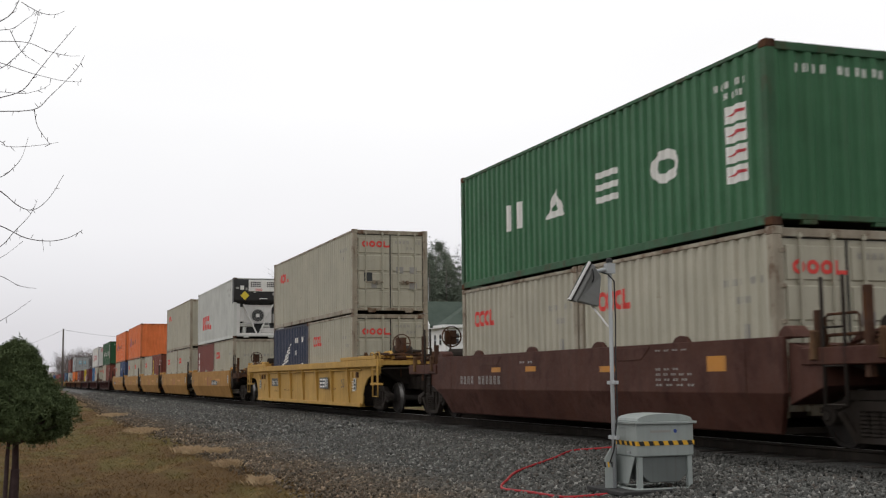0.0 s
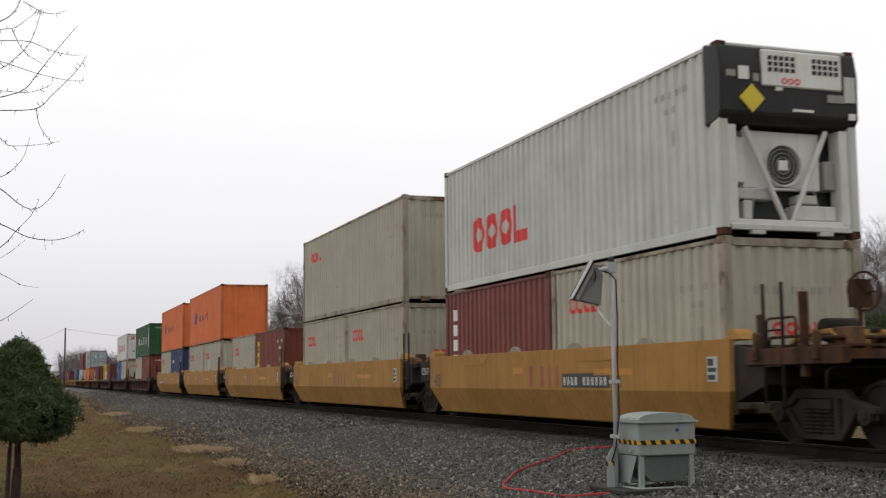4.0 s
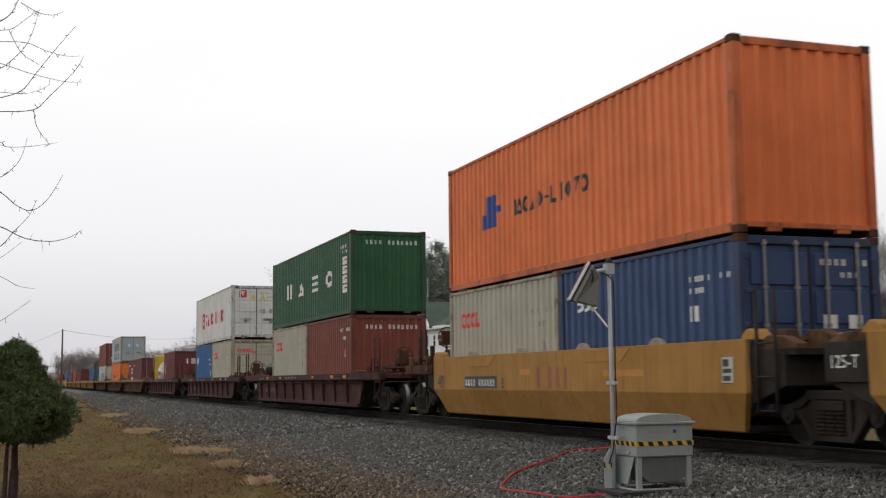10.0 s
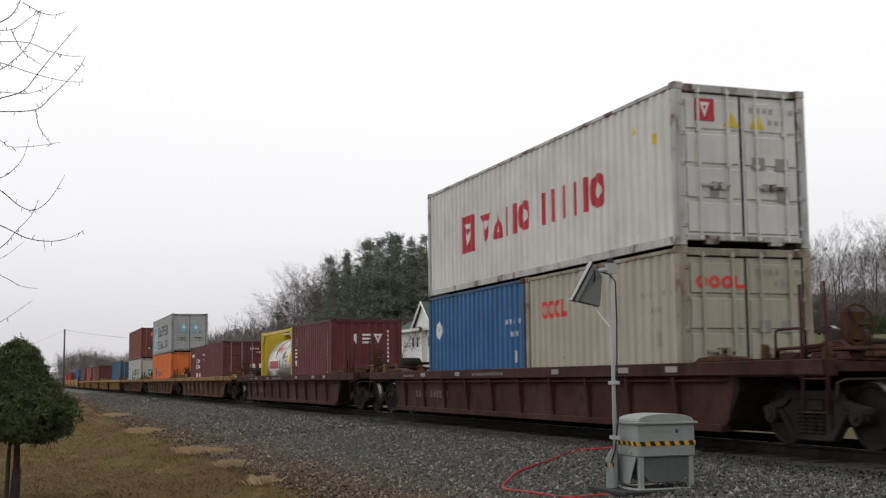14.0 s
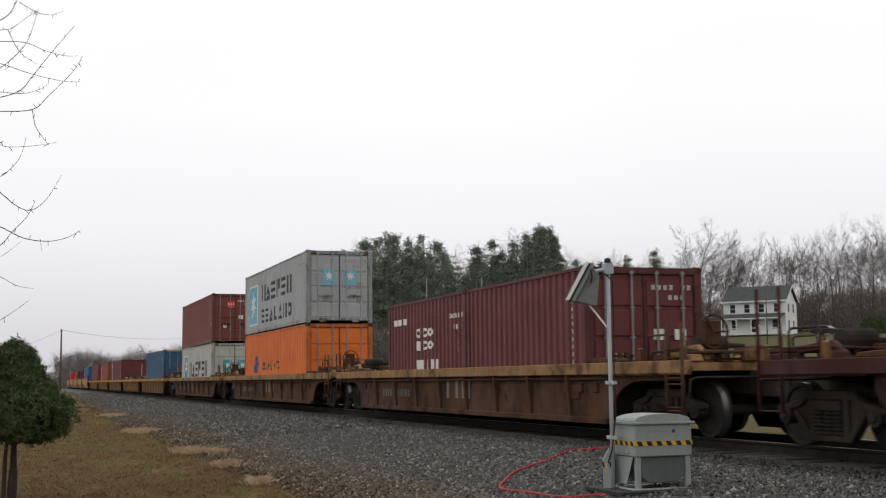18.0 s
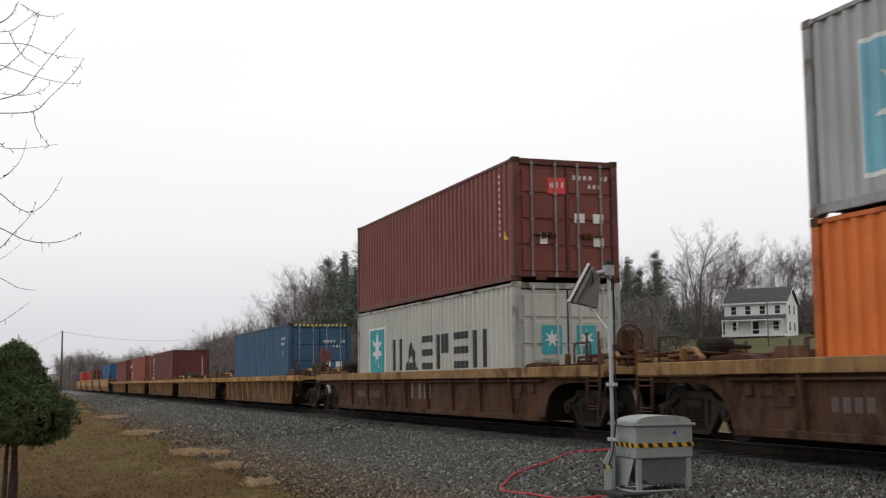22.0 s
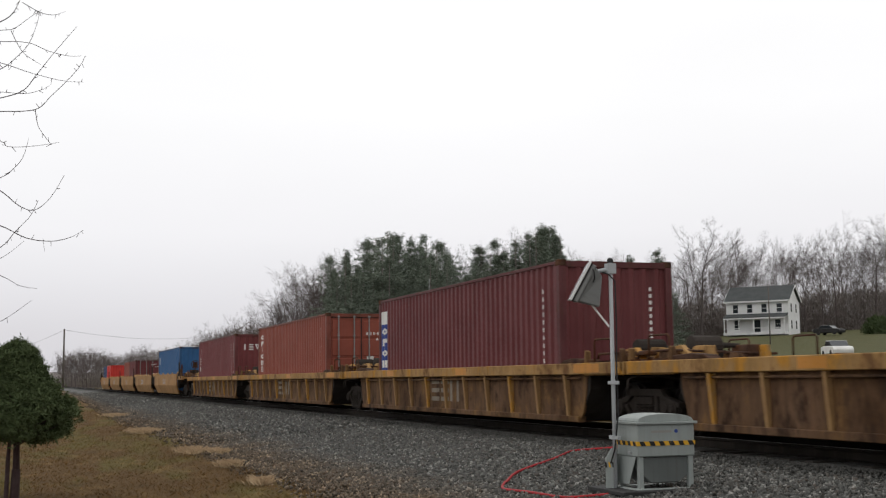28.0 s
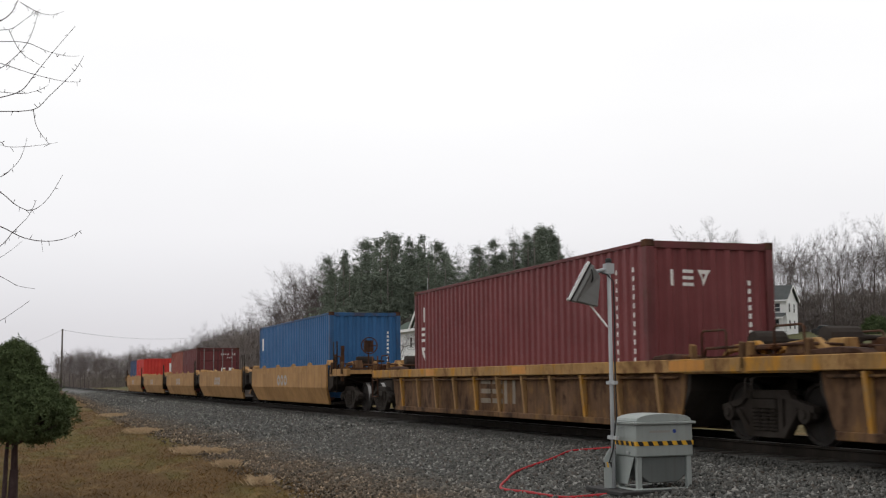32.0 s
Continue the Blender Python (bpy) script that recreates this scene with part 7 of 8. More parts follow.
    mark_each(c, spaced("isv", -5.55, 2.1, 0.3, 0.36, 0.14, True), M["white_mark"], "side", "white characters as plain shapes, one above another")
    mark_each(c, spaced("isv", -0.86, 2.15, 0.25, 0.27, 0.05), M["white_mark"], "wall", "white characters as plain shapes")
    stripe_label(c, 5.0, 0.3, 0.08, 15, 0.11, 0.04), stripe_label(c, 5.6, 0.3, 0.08, 15, 0.11, 0.04), stripe_label(c, 0.72, 0.5, 0.1, 13, 0.11, 0.03, "white_mark", "wall")
    # tan five-unit car at the tail
    cs = (-374.5, -390.2, -405.8, -421.4, -437.0)
    for i, x in enumerate(cs):
        c = smooth_unit("faded tan smooth-sided articulated well unit at the train's tail", "tan2", x, 6.55, i == 0, i == 4, "faded tan well units", True, False)
        if i == 0:
            make_truck(c, 8.0)
        make_truck(c, -7.8 if i < 4 else -8.2)
        mark("number_label", c, row_of("ooo", -1.2, 0.75, 0.5, 0.4, 0.12), M["grey_mark"], -1.469, "faded stencilled shapes")
    c = forty("container", "bright blue corrugated steel container in a tan well unit", "blue2", -374.55, ZE)
    stripe_label(c, 0.75, 0.5, 0.1, 14, 0.1, 0.03, "white_mark", "wall"), mark("number_label", c, glyph("b", -5.5, 1.9, 0.3, 0.5), M["white_mark"], "side", "white label")
    c = twenty("dark red short steel container with white marks on its doors", "darkred", -402.75, "door", ZE)
    door_marks(c, "white_mark")
    twenty("brown-red short steel container behind a dark red one", "rustred", -408.85, "wall", ZE)
    c = twenty("bright red short steel container at the train's tail", "brightred", -433.9, "wall", ZE)
    mark("number_label", c, glyph("b", 0.85, 1.5, 0.2, 0.7), M["white_mark"], "wall", "white label")
    twenty("dark blue short steel container on the last well unit", "cobalt", -440.0, "wall", ZE)


def make_reefer(x):
    """The refrigerated box: smooth grey sides, cooling unit in its leading end."""
    c = forty("refrigerated_container", "light grey refrigerated container with a black and white cooling unit", "grey2", x, ZU, HC, "none")
    h, H = F40 / 2, HC
    red_rings(c, -4.28, 0.74, 0.78, 0.80)
    small_marks(c, 4.2, 2.35)
    u = part("cooling_unit", Shape().box(h - 0.46, h - 0.40, -1.08, 1.08, 0.15, H - 0.13), M["black_mark"], c, "dark machinery recess of the cooling unit")
    part("upper_casing", Shape().prism([(h - 0.40, 1.66), (h - 0.02, 1.70), (h + 0.07, 1.82), (h + 0.09, 2.5), (h + 0.03, 2.84), (h - 0.40, 2.93)], -1.225, 1.225), M["black"], u, "black upper casing with a rounded top", 0.03)
    part("grille_panel", Shape().box(h + 0.05, h + 0.12, -0.52, 0.90, 2.24, 2.80), M["white_mark"], u, "white vent panel", 0.02)
    s = Shape()
    for y0 in (-0.42, 0.36):
        for k in range(5):
            for j in range(3):
                s.box(h + 0.118, h + 0.125, y0 + k * 0.10, y0 + k * 0.10 + 0.07, 2.46 + j * 0.09, 2.525 + j * 0.09)
    part("vent_holes", s, M["black"], u, "dark vent holes")
    for k in range(3):
        part("red_ring", Shape().lathe([(0.028, h + 0.118), (0.05, h + 0.118), (0.05, h + 0.126), (0.028, h + 0.126)], 12, "x", (0, -0.14 + 0.115 * k, 2.33), loop=True), M["red_mark"], u)
    part("hazard_diamond", Shape().prism([(-0.70, 1.82), (-0.48, 2.04), (-0.70, 2.26), (-0.92, 2.04)], h + 0.09, h + 0.10, "x"), M["hazard"], u, "yellow diamond sign")
    part("diamond_border", Shape().prism([(-0.70, 1.86), (-0.52, 2.04), (-0.70, 2.22), (-0.88, 2.04)], h + 0.101, h + 0.103, "x"), M["hazard"], u)
    for y, z, w, q, m in ((-0.83, 2.42, 0.09, 0.10, "white_mark"), (-0.62, 2.36, 0.05, 0.06, "grey_mark"), (-0.22, 2.22, 0.06, 0.035, "white_mark"), (0.80, 2.12, 0.16, 0.06, "grey_mark"), (0.2, 1.9, 0.18, 0.02, "white_mark"), (1.08, 1.86, 0.06, 0.05, "white_mark"), (1.05, 2.28, 0.10, 0.20, "grey2"), (-1.05, 2.4, 0.08, 0.05, "grey_mark")):
        part("casing_label", Shape().box(h + 0.07, h + 0.098, y - w, y + w, z - q, z + q), M[m], u)
    part("fan_panel", Shape().box(h - 0.38, h - 0.20, -0.72, 0.66, 0.74, 1.62), M["white"], u, "white panel round the fan", 0.015)
    part("fan_shroud", Shape().lathe([(0.29, h - 0.21), (0.31, h - 0.14), (0.33, h - 0.14), (0.34, h - 0.21)], 24, "x", (0, -0.02, 1.10), loop=True), M["white"], u, "round white fan ring")
    f2 = Shape().lathe([(0.29, h - 0.198), (0.29, h - 0.19)], 24, "x", (0, -0.02, 1.10))
    part("fan", f2, M["black_mark"], u, "dark fan behind its guard")
    for r in (0.12, 0.19, 0.25):
        part("guard_ring", Shape().lathe([(r, h - 0.17), (r + 0.012, h - 0.17), (r + 0.012, h - 0.16), (r, h - 0.16)], 20, "x", (0, -0.02, 1.10), loop=True), M["grey_mark"], u)
    part("fan_hub", Shape().box(h - 0.19, h - 0.15, -0.10, 0.06, 1.02, 1.18), M["white_mark"], u, "", 0.01)
    for g in (-1, 1):
        part("brace", Shape().tube((h - 0.08, g * 0.72 - 0.02, 1.64), (h - 0.08, g * 0.06 - 0.02, 0.22), 0.042, n=6), M["white"], u, "white slanting brace")
        part("side_post", Shape().box(h - 0.3, h - 0.03, g * 0.99 - 0.08, g * 0.99 + 0.08, 0.2, 1.66), M["white"], u, "", 0.01)
    part("bottom_beam", Shape().box(h - 0.34, h - 0.04, -1.06, 1.06, 0.15, 0.25), M["white"], u, "", 0.01)
    for y0, y1, z0, z1, m, nm in ((-0.90, -0.20, 0.56, 0.73, "cream", "control_box"), (0.14, 0.90, 0.27, 0.50, "white", "battery_box"), (-0.75, -0.60, 0.26, 0.55, "grey2", "filter"), (0.70, 0.90, 0.75, 1.2, "grey_mark", "compressor"), (-0.90, -0.70, 0.80, 1.5, "white", "cable_cover"), (0.20, 0.55, 0.52, 0.66, "grey2", "receiver")):
        part(nm, Shape().box(h - 0.40, h - 0.14, y0, y1, z0, z1), M[m], u, "", 0.02)
    part("pipe", Shape().path([(h - 0.2, -0.6, 0.3), (h - 0.16, -0.55, 0.72), (h - 0.16, 0.5, 0.74), (h - 0.2, 0.6, 0.4)], 0.03, 6), M["rod"], u, "", smooth=True)
    return c


def make_tank(x):
    """A tank container: yellow frame, stainless steel barrel."""
    c = thing("tank_container", "stainless steel tank container in a yellow frame with coloured labels", "tank container", GT)
    H, h = LO, F20 / 2
    for sx in (-1, 1):
        s = Shape()
        for sy in (-1, 1):
            s.box(sx * h - 0.075 - sx * 0.075, sx * h + 0.075 - sx * 0.075, sy * 1.219 - 0.075 - sy * 0.075, sy * 1.219 + 0.075 - sy * 0.075, 0, H)
        for z in (0.07, H - 0.07):
            s.box(sx * h - 0.06 - sx * 0.075, sx * h + 0.06 - sx * 0.075, -1.08, 1.08, z - 0.07, z + 0.07)
        part("end_frame", s, M["gate_yellow"], c, "yellow painted end frame", 0.008)
        for sy in (-1, 1):
            b = Shape()
            b.prism([(sx * (h - 0.1), H - 0.15), (sx * (h - 0.1), H - 0.55), (sx * (h - 0.55), H - 0.15)], sy * 1.16 - 0.03, sy * 1.16 + 0.03)
            part("frame_gusset", b, M["gate_yellow"], c)
    for sy in (-1, 1):
        part("top_rail", Shape().box(-h + 0.15, h - 0.15, sy * 1.16 - 0.06, sy * 1.16 + 0.06, H - 0.16, H - 0.04), M["gate_yellow"], c, "", 0.01)
        part("bottom_rail", Shape().box(-h + 0.15, h - 0.15, sy * 1.16 - 0.06, sy * 1.16 + 0.06, 0.02, 0.16), M["gate_yellow"], c, "", 0.01)
    R, zc = 1.09, 1.22
    prof = [(0.02, -2.83), (0.45, -2.80), (0.80, -2.68), (1.0, -2.50), (R, -2.25), (R, 2.25), (1.0, 2.50), (0.80, 2.68), (0.45, 2.80), (0.02, 2.83)]
    part("barrel", Shape().lathe(prof, 48, "x", (0, 0, zc)).mesh("barrel", M["steel"], 0, True), M["steel"], c, "brushed stainless steel barrel")
    for k, xx in enumerate((-2.2, -0.75, 0.75, 2.2)):
        part("band", Shape().lathe([(R + 0.004, xx - 0.03), (R + 0.016, xx - 0.03), (R + 0.016, xx + 0.03), (R + 0.004, xx + 0.03)], 40, "x", (0, 0, zc), loop=True), M["steel"] if k != 1 else M["black"], c)
    arc = [(1.02 * math.cos(math.pi * k / 16), zc + 1.02 * math.sin(math.pi * k / 16)) for k in range(17)]
    part("end_plate", Shape().prism([(1.14, 0.25), (1.14, H - 0.1), (-1.14, H - 0.1), (-1.14, 0.25), (-1.02, 0.25)] + arc[::-1] + [(1.02, 0.25)], -2.54, -2.50, "x"), M["gate_yellow"], c, "yellow plate round the barrel's end")
    part("walkway", Shape().box(-2.6, 2.6, -0.35, 0.35, H - 0.12, H - 0.06), M["rod"], c, "grated steel walkway", 0.01)

    def decal(polys, mat, label, lift=0.010):
        bm = bmesh.new()
        for p in polys:
            xs, zs = [q[0] for q in p], [q[1] for q in p]
            n = 6
            if len(p) == 4:
                for i in range(n):
                    f0, f1 = i / n, (i + 1) / n
                    bm.faces.new([bm.verts.new((min(xs) if e in (0, 3) else max(xs), 0, min(zs) + (max(zs) - min(zs)) * (f0 if e < 2 else f1))) for e in range(4)])
            else:
                bm.faces.new([bm.verts.new((a, 0, b)) for a, b in p])
        for v in bm.verts:
            a = v.co.z / R
            v.co = (v.co.x, -(R + lift) * math.cos(a), zc + (R + lift) * math.sin(a))
        bmesh.ops.recalc_face_normals(bm, faces=bm.faces[:])
        part("label", bm_mesh(bm, "label", mat), mat, c, label)
    for k in range(14):
        u = (k + 0.5) / 14
        z0, wid = -0.80 + 1.5 * k / 14, 0.74 * (1 - abs(2 * u - 1)) + 0.02
        decal([[(-1.1 - wid - 0.09, z0), (-1.1 + wid + 0.09, z0), (-1.1 + wid + 0.09, z0 + 1.5 / 14), (-1.1 - wid - 0.09, z0 + 1.5 / 14)]], M["hazard"], "yellow border of a diamond panel", 0.008)
        decal([[(-1.1 - wid, z0), (-1.1 + wid, z0), (-1.1 + wid, z0 + 1.5 / 14), (-1.1 - wid, z0 + 1.5 / 14)]], M["white_mark"], "white diamond panel", 0.013)
    decal([[(-1.82, -0.22), (0.12, -0.22), (0.12, 0.22), (-1.82, 0.22)]], M["white_mark"], "white panel", 0.019)
    for k in range(10):
        decal([[(-1.74 + 0.18 * k, -0.15), (-1.61 + 0.18 * k, -0.15), (-1.61 + 0.18 * k, 0.15), (-1.74 + 0.18 * k, 0.15)]], M["crimson"], "red character as a plain block", 0.025)
    decal([[(0.55, 0.2), (1.0, 0.2), (1.0, 0.5), (0.55, 0.5)]], M["oxide"], "brown panel")
    decal([[(1.7, 0.05), (2.05, 0.05), (2.05, 0.65), (1.7, 0.65)]], M["hazard"], "yellow panel")
    decal([[(0.05, 0.42), (0.25, 0.6), (0.05, 0.78)], [(0.05, 0.78), (-0.15, 0.6), (0.05, 0.42)]], M["red_mark"], "red diamond")
    decal([[(-0.75, 0.55), (-0.35, 0.55), (-0.35, 0.75), (-0.75, 0.75)]], M["red_mark"], "red panel")
    decal([[(1.1, -0.4 + 0.16 * k), (1.6, -0.4 + 0.16 * k), (1.6, -0.32 + 0.16 * k), (1.1, -0.32 + 0.16 * k)] for k in range(5)], M["grey_mark"], "grey printed lines")
    CARGO.append((c, x, ZL))
    return c


build_train()


# ---- the wayside lubricator with its solar panel ----
def build_station():
    c = thing("lubricator_cabinet", "grey steel trackside lubricator cabinet with a domed lid and hazard tape", "cabinet", m=pose(-12.2, 6.6, 0))
    # local: x from -0.5 to 0 along the track, y from 0 to 0.74 away from it
    zb = float(bed_z(6.9)) - 0.02
    part("body", Shape().box(-0.50, 0.0, 0.0, 0.74, 0.03, 0.40), M["gray_box"], c, "", 0.012)
    n = 10
    lid = Shape().prism([(0.02, 0.424)] + [(0.37 - 0.36 * math.cos(math.pi * k / n), 0.43 + 0.085 * math.sin(math.pi * k / n) ** 0.8) for k in range(n + 1)] + [(0.72, 0.424)], -0.50, 0.0, "x")
    top = part("lid", lid, M["gray_box"], c, "domed grey lid", 0.004)
    part("lid_flange", Shape().box(-0.53, 0.03, -0.03, 0.77, 0.395, 0.425), M["gray_box"], top, "", 0.005)
    hop = Shape().prism([(0.03, 0.03), (0.71, 0.03), (0.70, -0.10), (0.64, -0.20), (0.55, -0.265), (0.19, -0.265), (0.10, -0.20), (0.04, -0.10)], -0.46, -0.04, "x")
    part("hopper", hop, M["hopper"], c, "tapered grey hopper with shade put into its colour", 0.01)
    for x, y in ((-0.46, 0.05), (-0.04, 0.05), (-0.46, 0.69), (-0.04, 0.69)):
        part("leg", stored("station_leg", lambda: Shape().box(-0.03, 0.03, -0.03, 0.03, zb, 0.03).mesh("leg", M["gray_box"], 0.006)), M["gray_box"], c).location = (x, y, 0)
    base = Shape().box(-0.55, 0.05, -0.05, 0.02, zb, zb + 0.07).box(-0.55, 0.05, 0.72, 0.79, zb, zb + 0.07).box(-0.02, 0.05, 0.02, 0.72, zb, zb + 0.07).box(-0.55, -0.48, 0.02, 0.72, zb, zb + 0.07)
    part("base_frame", base, M["gray_box"], c, "", 0.006)
    part("hazard_tape", Shape().box(-0.503, 0.004, -0.004, 0.744, 0.155, 0.205), M["tape_amber"], c, "yellow and black hazard tape")
    for face, span in (("x", 0.74), ("y", 0.5)):
        k = 0.02
        while k < span - 0.06:
            s = Shape()
            if face == "x":
                s.prism([(k + 0.025, 0.155), (k + 0.085, 0.155), (k + 0.06, 0.205), (k, 0.205)], 0.005, 0.008, "x")
            else:
                s.prism([(k - 0.5 + 0.025, 0.155), (k - 0.5 + 0.085, 0.155), (k - 0.5 + 0.06, 0.205), (k - 0.5, 0.205)], -0.008, -0.005)
            part("tape_stripe", s, M["black"], c)
            k += 0.125
    part("maker_plate", Shape().box(0.0005, 0.004, 0.18, 0.44, 0.30, 0.325), M["grey_mark"], c, "faint grey lettering strip")
    part("blue_badge", Shape().lathe([(0.022, 0.0005), (0.022, 0.005)], 12, "x", (0, 0.50, 0.315)), M["blue_mark"], c, "small blue round badge")
    part("latch", Shape().box(-0.2, -0.14, -0.02, 0.0, 0.06, 0.09), M["rod"], c, "", 0.004)
    panel = Shape().prism([(-0.52, 0.03), (-0.52, -0.28), (-0.20, -0.28), (-0.03, 0.03)], -0.012, -0.006)
    part("side_skirt", panel, M["gray_box"], c)
    # dark mat below it
    m = thing("rubber_mat", "dark rubber mat under the lubricator cabinet", "mat", m=pose(-12.45, 6.95, float(bed_z(6.95)) + 0.012))
    part("sheet", Shape().box(-0.5, 0.42, -0.62, 0.5, -0.03, 0.02), M["dark_gasket"], m, "", 0.008)
    # mast and panel
    px, py = -12.56, 6.50
    g = float(bed_z(py))
    t = thing("solar_mast", "galvanised pipe mast carrying a tilted solar panel and bracket", "solar panel mast", m=pose(px, py, 0))
    part("mast", Shape().tube((0, 0, g - 0.05), (0, 0, 2.30), 0.024, n=14), M["galv"], t, "", smooth=True)
    part("mast_cap", Shape().lathe([(0.038, 2.27), (0.038, 2.31), (0.02, 2.325)], 12, "z"), M["dark_gasket"], t)
    for z in (0.87, 0.24, -0.36):
        part("clamp", stored("clamp", lambda: Shape().lathe([(0.024, -0.022), (0.040, -0.022), (0.040, 0.022), (0.024, 0.022)], 12, "z", loop=True).box(0.04, 0.12, -0.02, 0.02, -0.02, 0.02).box(-0.10, -0.04, -0.02, 0.02, -0.02, 0.02).mesh("clamp", M["galv"], 0.003)), M["galv"], t).location = (0, 0, z)
    a = Vector((0.476, 0.88, 0))      # sideways, as seen from the lawn
    b = Vector((-0.88, 0.476, 0))     # away from the lawn
    fr = Matrix((( *a, 0), (*b, 0), (0, 0, 1, 0), (0, 0, 0, 1))).transposed()
    head = part("panel_frame", Shape().box(-0.25, 0.25, -0.25, 0.35, -0.016, 0.016), M["trim"], t, "aluminium-framed solar panel", 0.004)
    tilt = fr @ pose(-0.36, 0.0, 2.06, 0, 0, 0) @ Matrix.Rotation(radians(-61), 4, "Y") @ Matrix.Rotation(radians(5.5), 4, "X")
    head.matrix_local = tilt
    part("solar_cell_sheet", Shape().box(-0.235, 0.235, -0.235, 0.335, 0.0165, 0.019), M["solar"], head, "dark blue solar cells")
    # thin black layer between the frame and the back pan
    part("gasket", Shape().box(-0.243, 0.243, -0.242, 0.34, -0.034, -0.0165), M["black"], head, "black strip behind the panel frame")
    part("back_pan", Shape().box(-0.237, 0.237, -0.235, 0.333, -0.085, -0.0345), M["case"], head, "dull grey back of the panel", 0.006)
    case = Shape()
    case.v = [(-0.225, -0.20, -0.0855), (0.225, -0.20, -0.0855), (0.225, 0.31, -0.0855), (-0.225, 0.31, -0.0855), (-0.16, -0.10, -0.34), (0.17, -0.10, -0.20), (0.17, 0.27, -0.20), (-0.16, 0.27, -0.34)]
    case.f = [(0, 1, 2, 3), (7, 6, 5, 4), (0, 4, 5, 1), (1, 5, 6, 2), (2, 6, 7, 3), (3, 7, 4, 0)]
    part("battery_case", case, M["case"], head, "grey wedge-shaped case behind the panel", 0.012)
    part("lead", Shape().path([(0.20, -0.21, -0.05), (0.16, -0.26, -0.09), (0.10, -0.25, -0.13), (0.06, -0.17, -0.14)], 0.010, 6), M["black"], head, "black cable loop", smooth=True)
    arm = Shape().tube(fr @ Vector((0, 0, 2.20)), fr @ Vector((-0.2, 0, 2.16)), 0.025, n=8)
    arm.box(-0.05, 0.05, -0.05, 0.05, 2.14, 2.26)
    part("mount_arm", arm, M["galv"], t)
    part("strut", Shape().tube(fr @ Vector((-0.03, -0.03, 1.52)), fr @ Vector((-0.24, -0.02, 1.80)), 0.012, n=8), M["trim"], t, "thin pale strut")
    wire = Shape()
    pts = [fr @ Vector(p) for p in ((-0.10, 0.0, 2.16), (-0.02, -0.05, 2.13), (0.05, -0.03, 2.05), (0.055, -0.02, 1.6), (0.045, -0.02, 1.1), (0.05, 0, 0.5), (0.0, -0.05, 0.1), (-0.05, -0.04, -0.05))]
    wire.path(pts, 0.009, 6)
    part("cable", wire, M["black"], t, "black cable down the mast", smooth=True)
    box = part("pump_case", Shape().prism([(-0.09, -0.38), (0.02, -0.38), (0.02, 0.05), (-0.02, 0.12), (-0.09, 0.0)], -0.09, 0.09).mesh("pump_case", M["gray_box"], 0.008), M["gray_box"], t, "narrow grey case with hazard tape")
    box.matrix_local = fr @ pose(-0.02, 0.08, 0)
    for k in range(3):
        part("tape_stripe", Shape().prism([(-0.09 + k * 0.04, -0.10), (-0.07 + k * 0.04, -0.10), (-0.08 + k * 0.04, -0.04), (-0.10 + k * 0.04, -0.04)], -0.095, -0.092), M["tape_amber" if k % 2 else "black"], box)


def hose_run(name, label, pts, r, mat):
    ps = [Vector((x, y, float(bed_z(y)) + dz)) for x, y, dz in pts]
    s, fine = Shape(), []
    for i in range(len(ps) - 1):
        a, b, c, d = ps[max(i - 1, 0)], ps[i], ps[i + 1], ps[min(i + 2, len(ps) - 1)]
        for k in range(6):
            u = k / 6
            fine.append(0.5 * ((2 * b) + (c - a) * u + (2 * a - 5 * b + 4 * c - d) * u * u + (3 * b - a - 3 * c + d) * u ** 3))
    fine.append(ps[-1])
    s.path(fine, r, 8)
    ob = new(name, s.mesh(name, mat, 0, True))
    tagged(ob, label, "hose")


build_station()
hose_run("hose", "red rubber hose looping over the crushed stone to the track",
         ((-12.40, 6.50, 0.03), (-12.47, 6.19, 0.03), (-12.69, 5.90, 0.03), (-13.39, 5.80, 0.04), (-14.03, 5.74, 0.03), (-14.4, 5.84, 0.03), (-14.75, 6.05, 0.04), (-15.65, 6.60, 0.04),
          (-16.65, 7.58, 0.04), (-17.4, 8.25, 0.04), (-17.3, 8.6, 0.04), (-16.6, 9.1, 0.05), (-16.2, 9.7, 0.05)), 0.018, M["hose"])


def build_stump():
    x, y = -16.9, 2.5
    t = thing("wooden_stake", "short weathered wooden stake in the grass", "stake", m=pose(x, y, float(ground_z(x, y)), 4, -3, 20))
    part("post", Shape().box(-0.10, 0.10, -0.07, 0.07, -0.1, 0.12), M["tie"], t, "", 0.015)


build_stump()


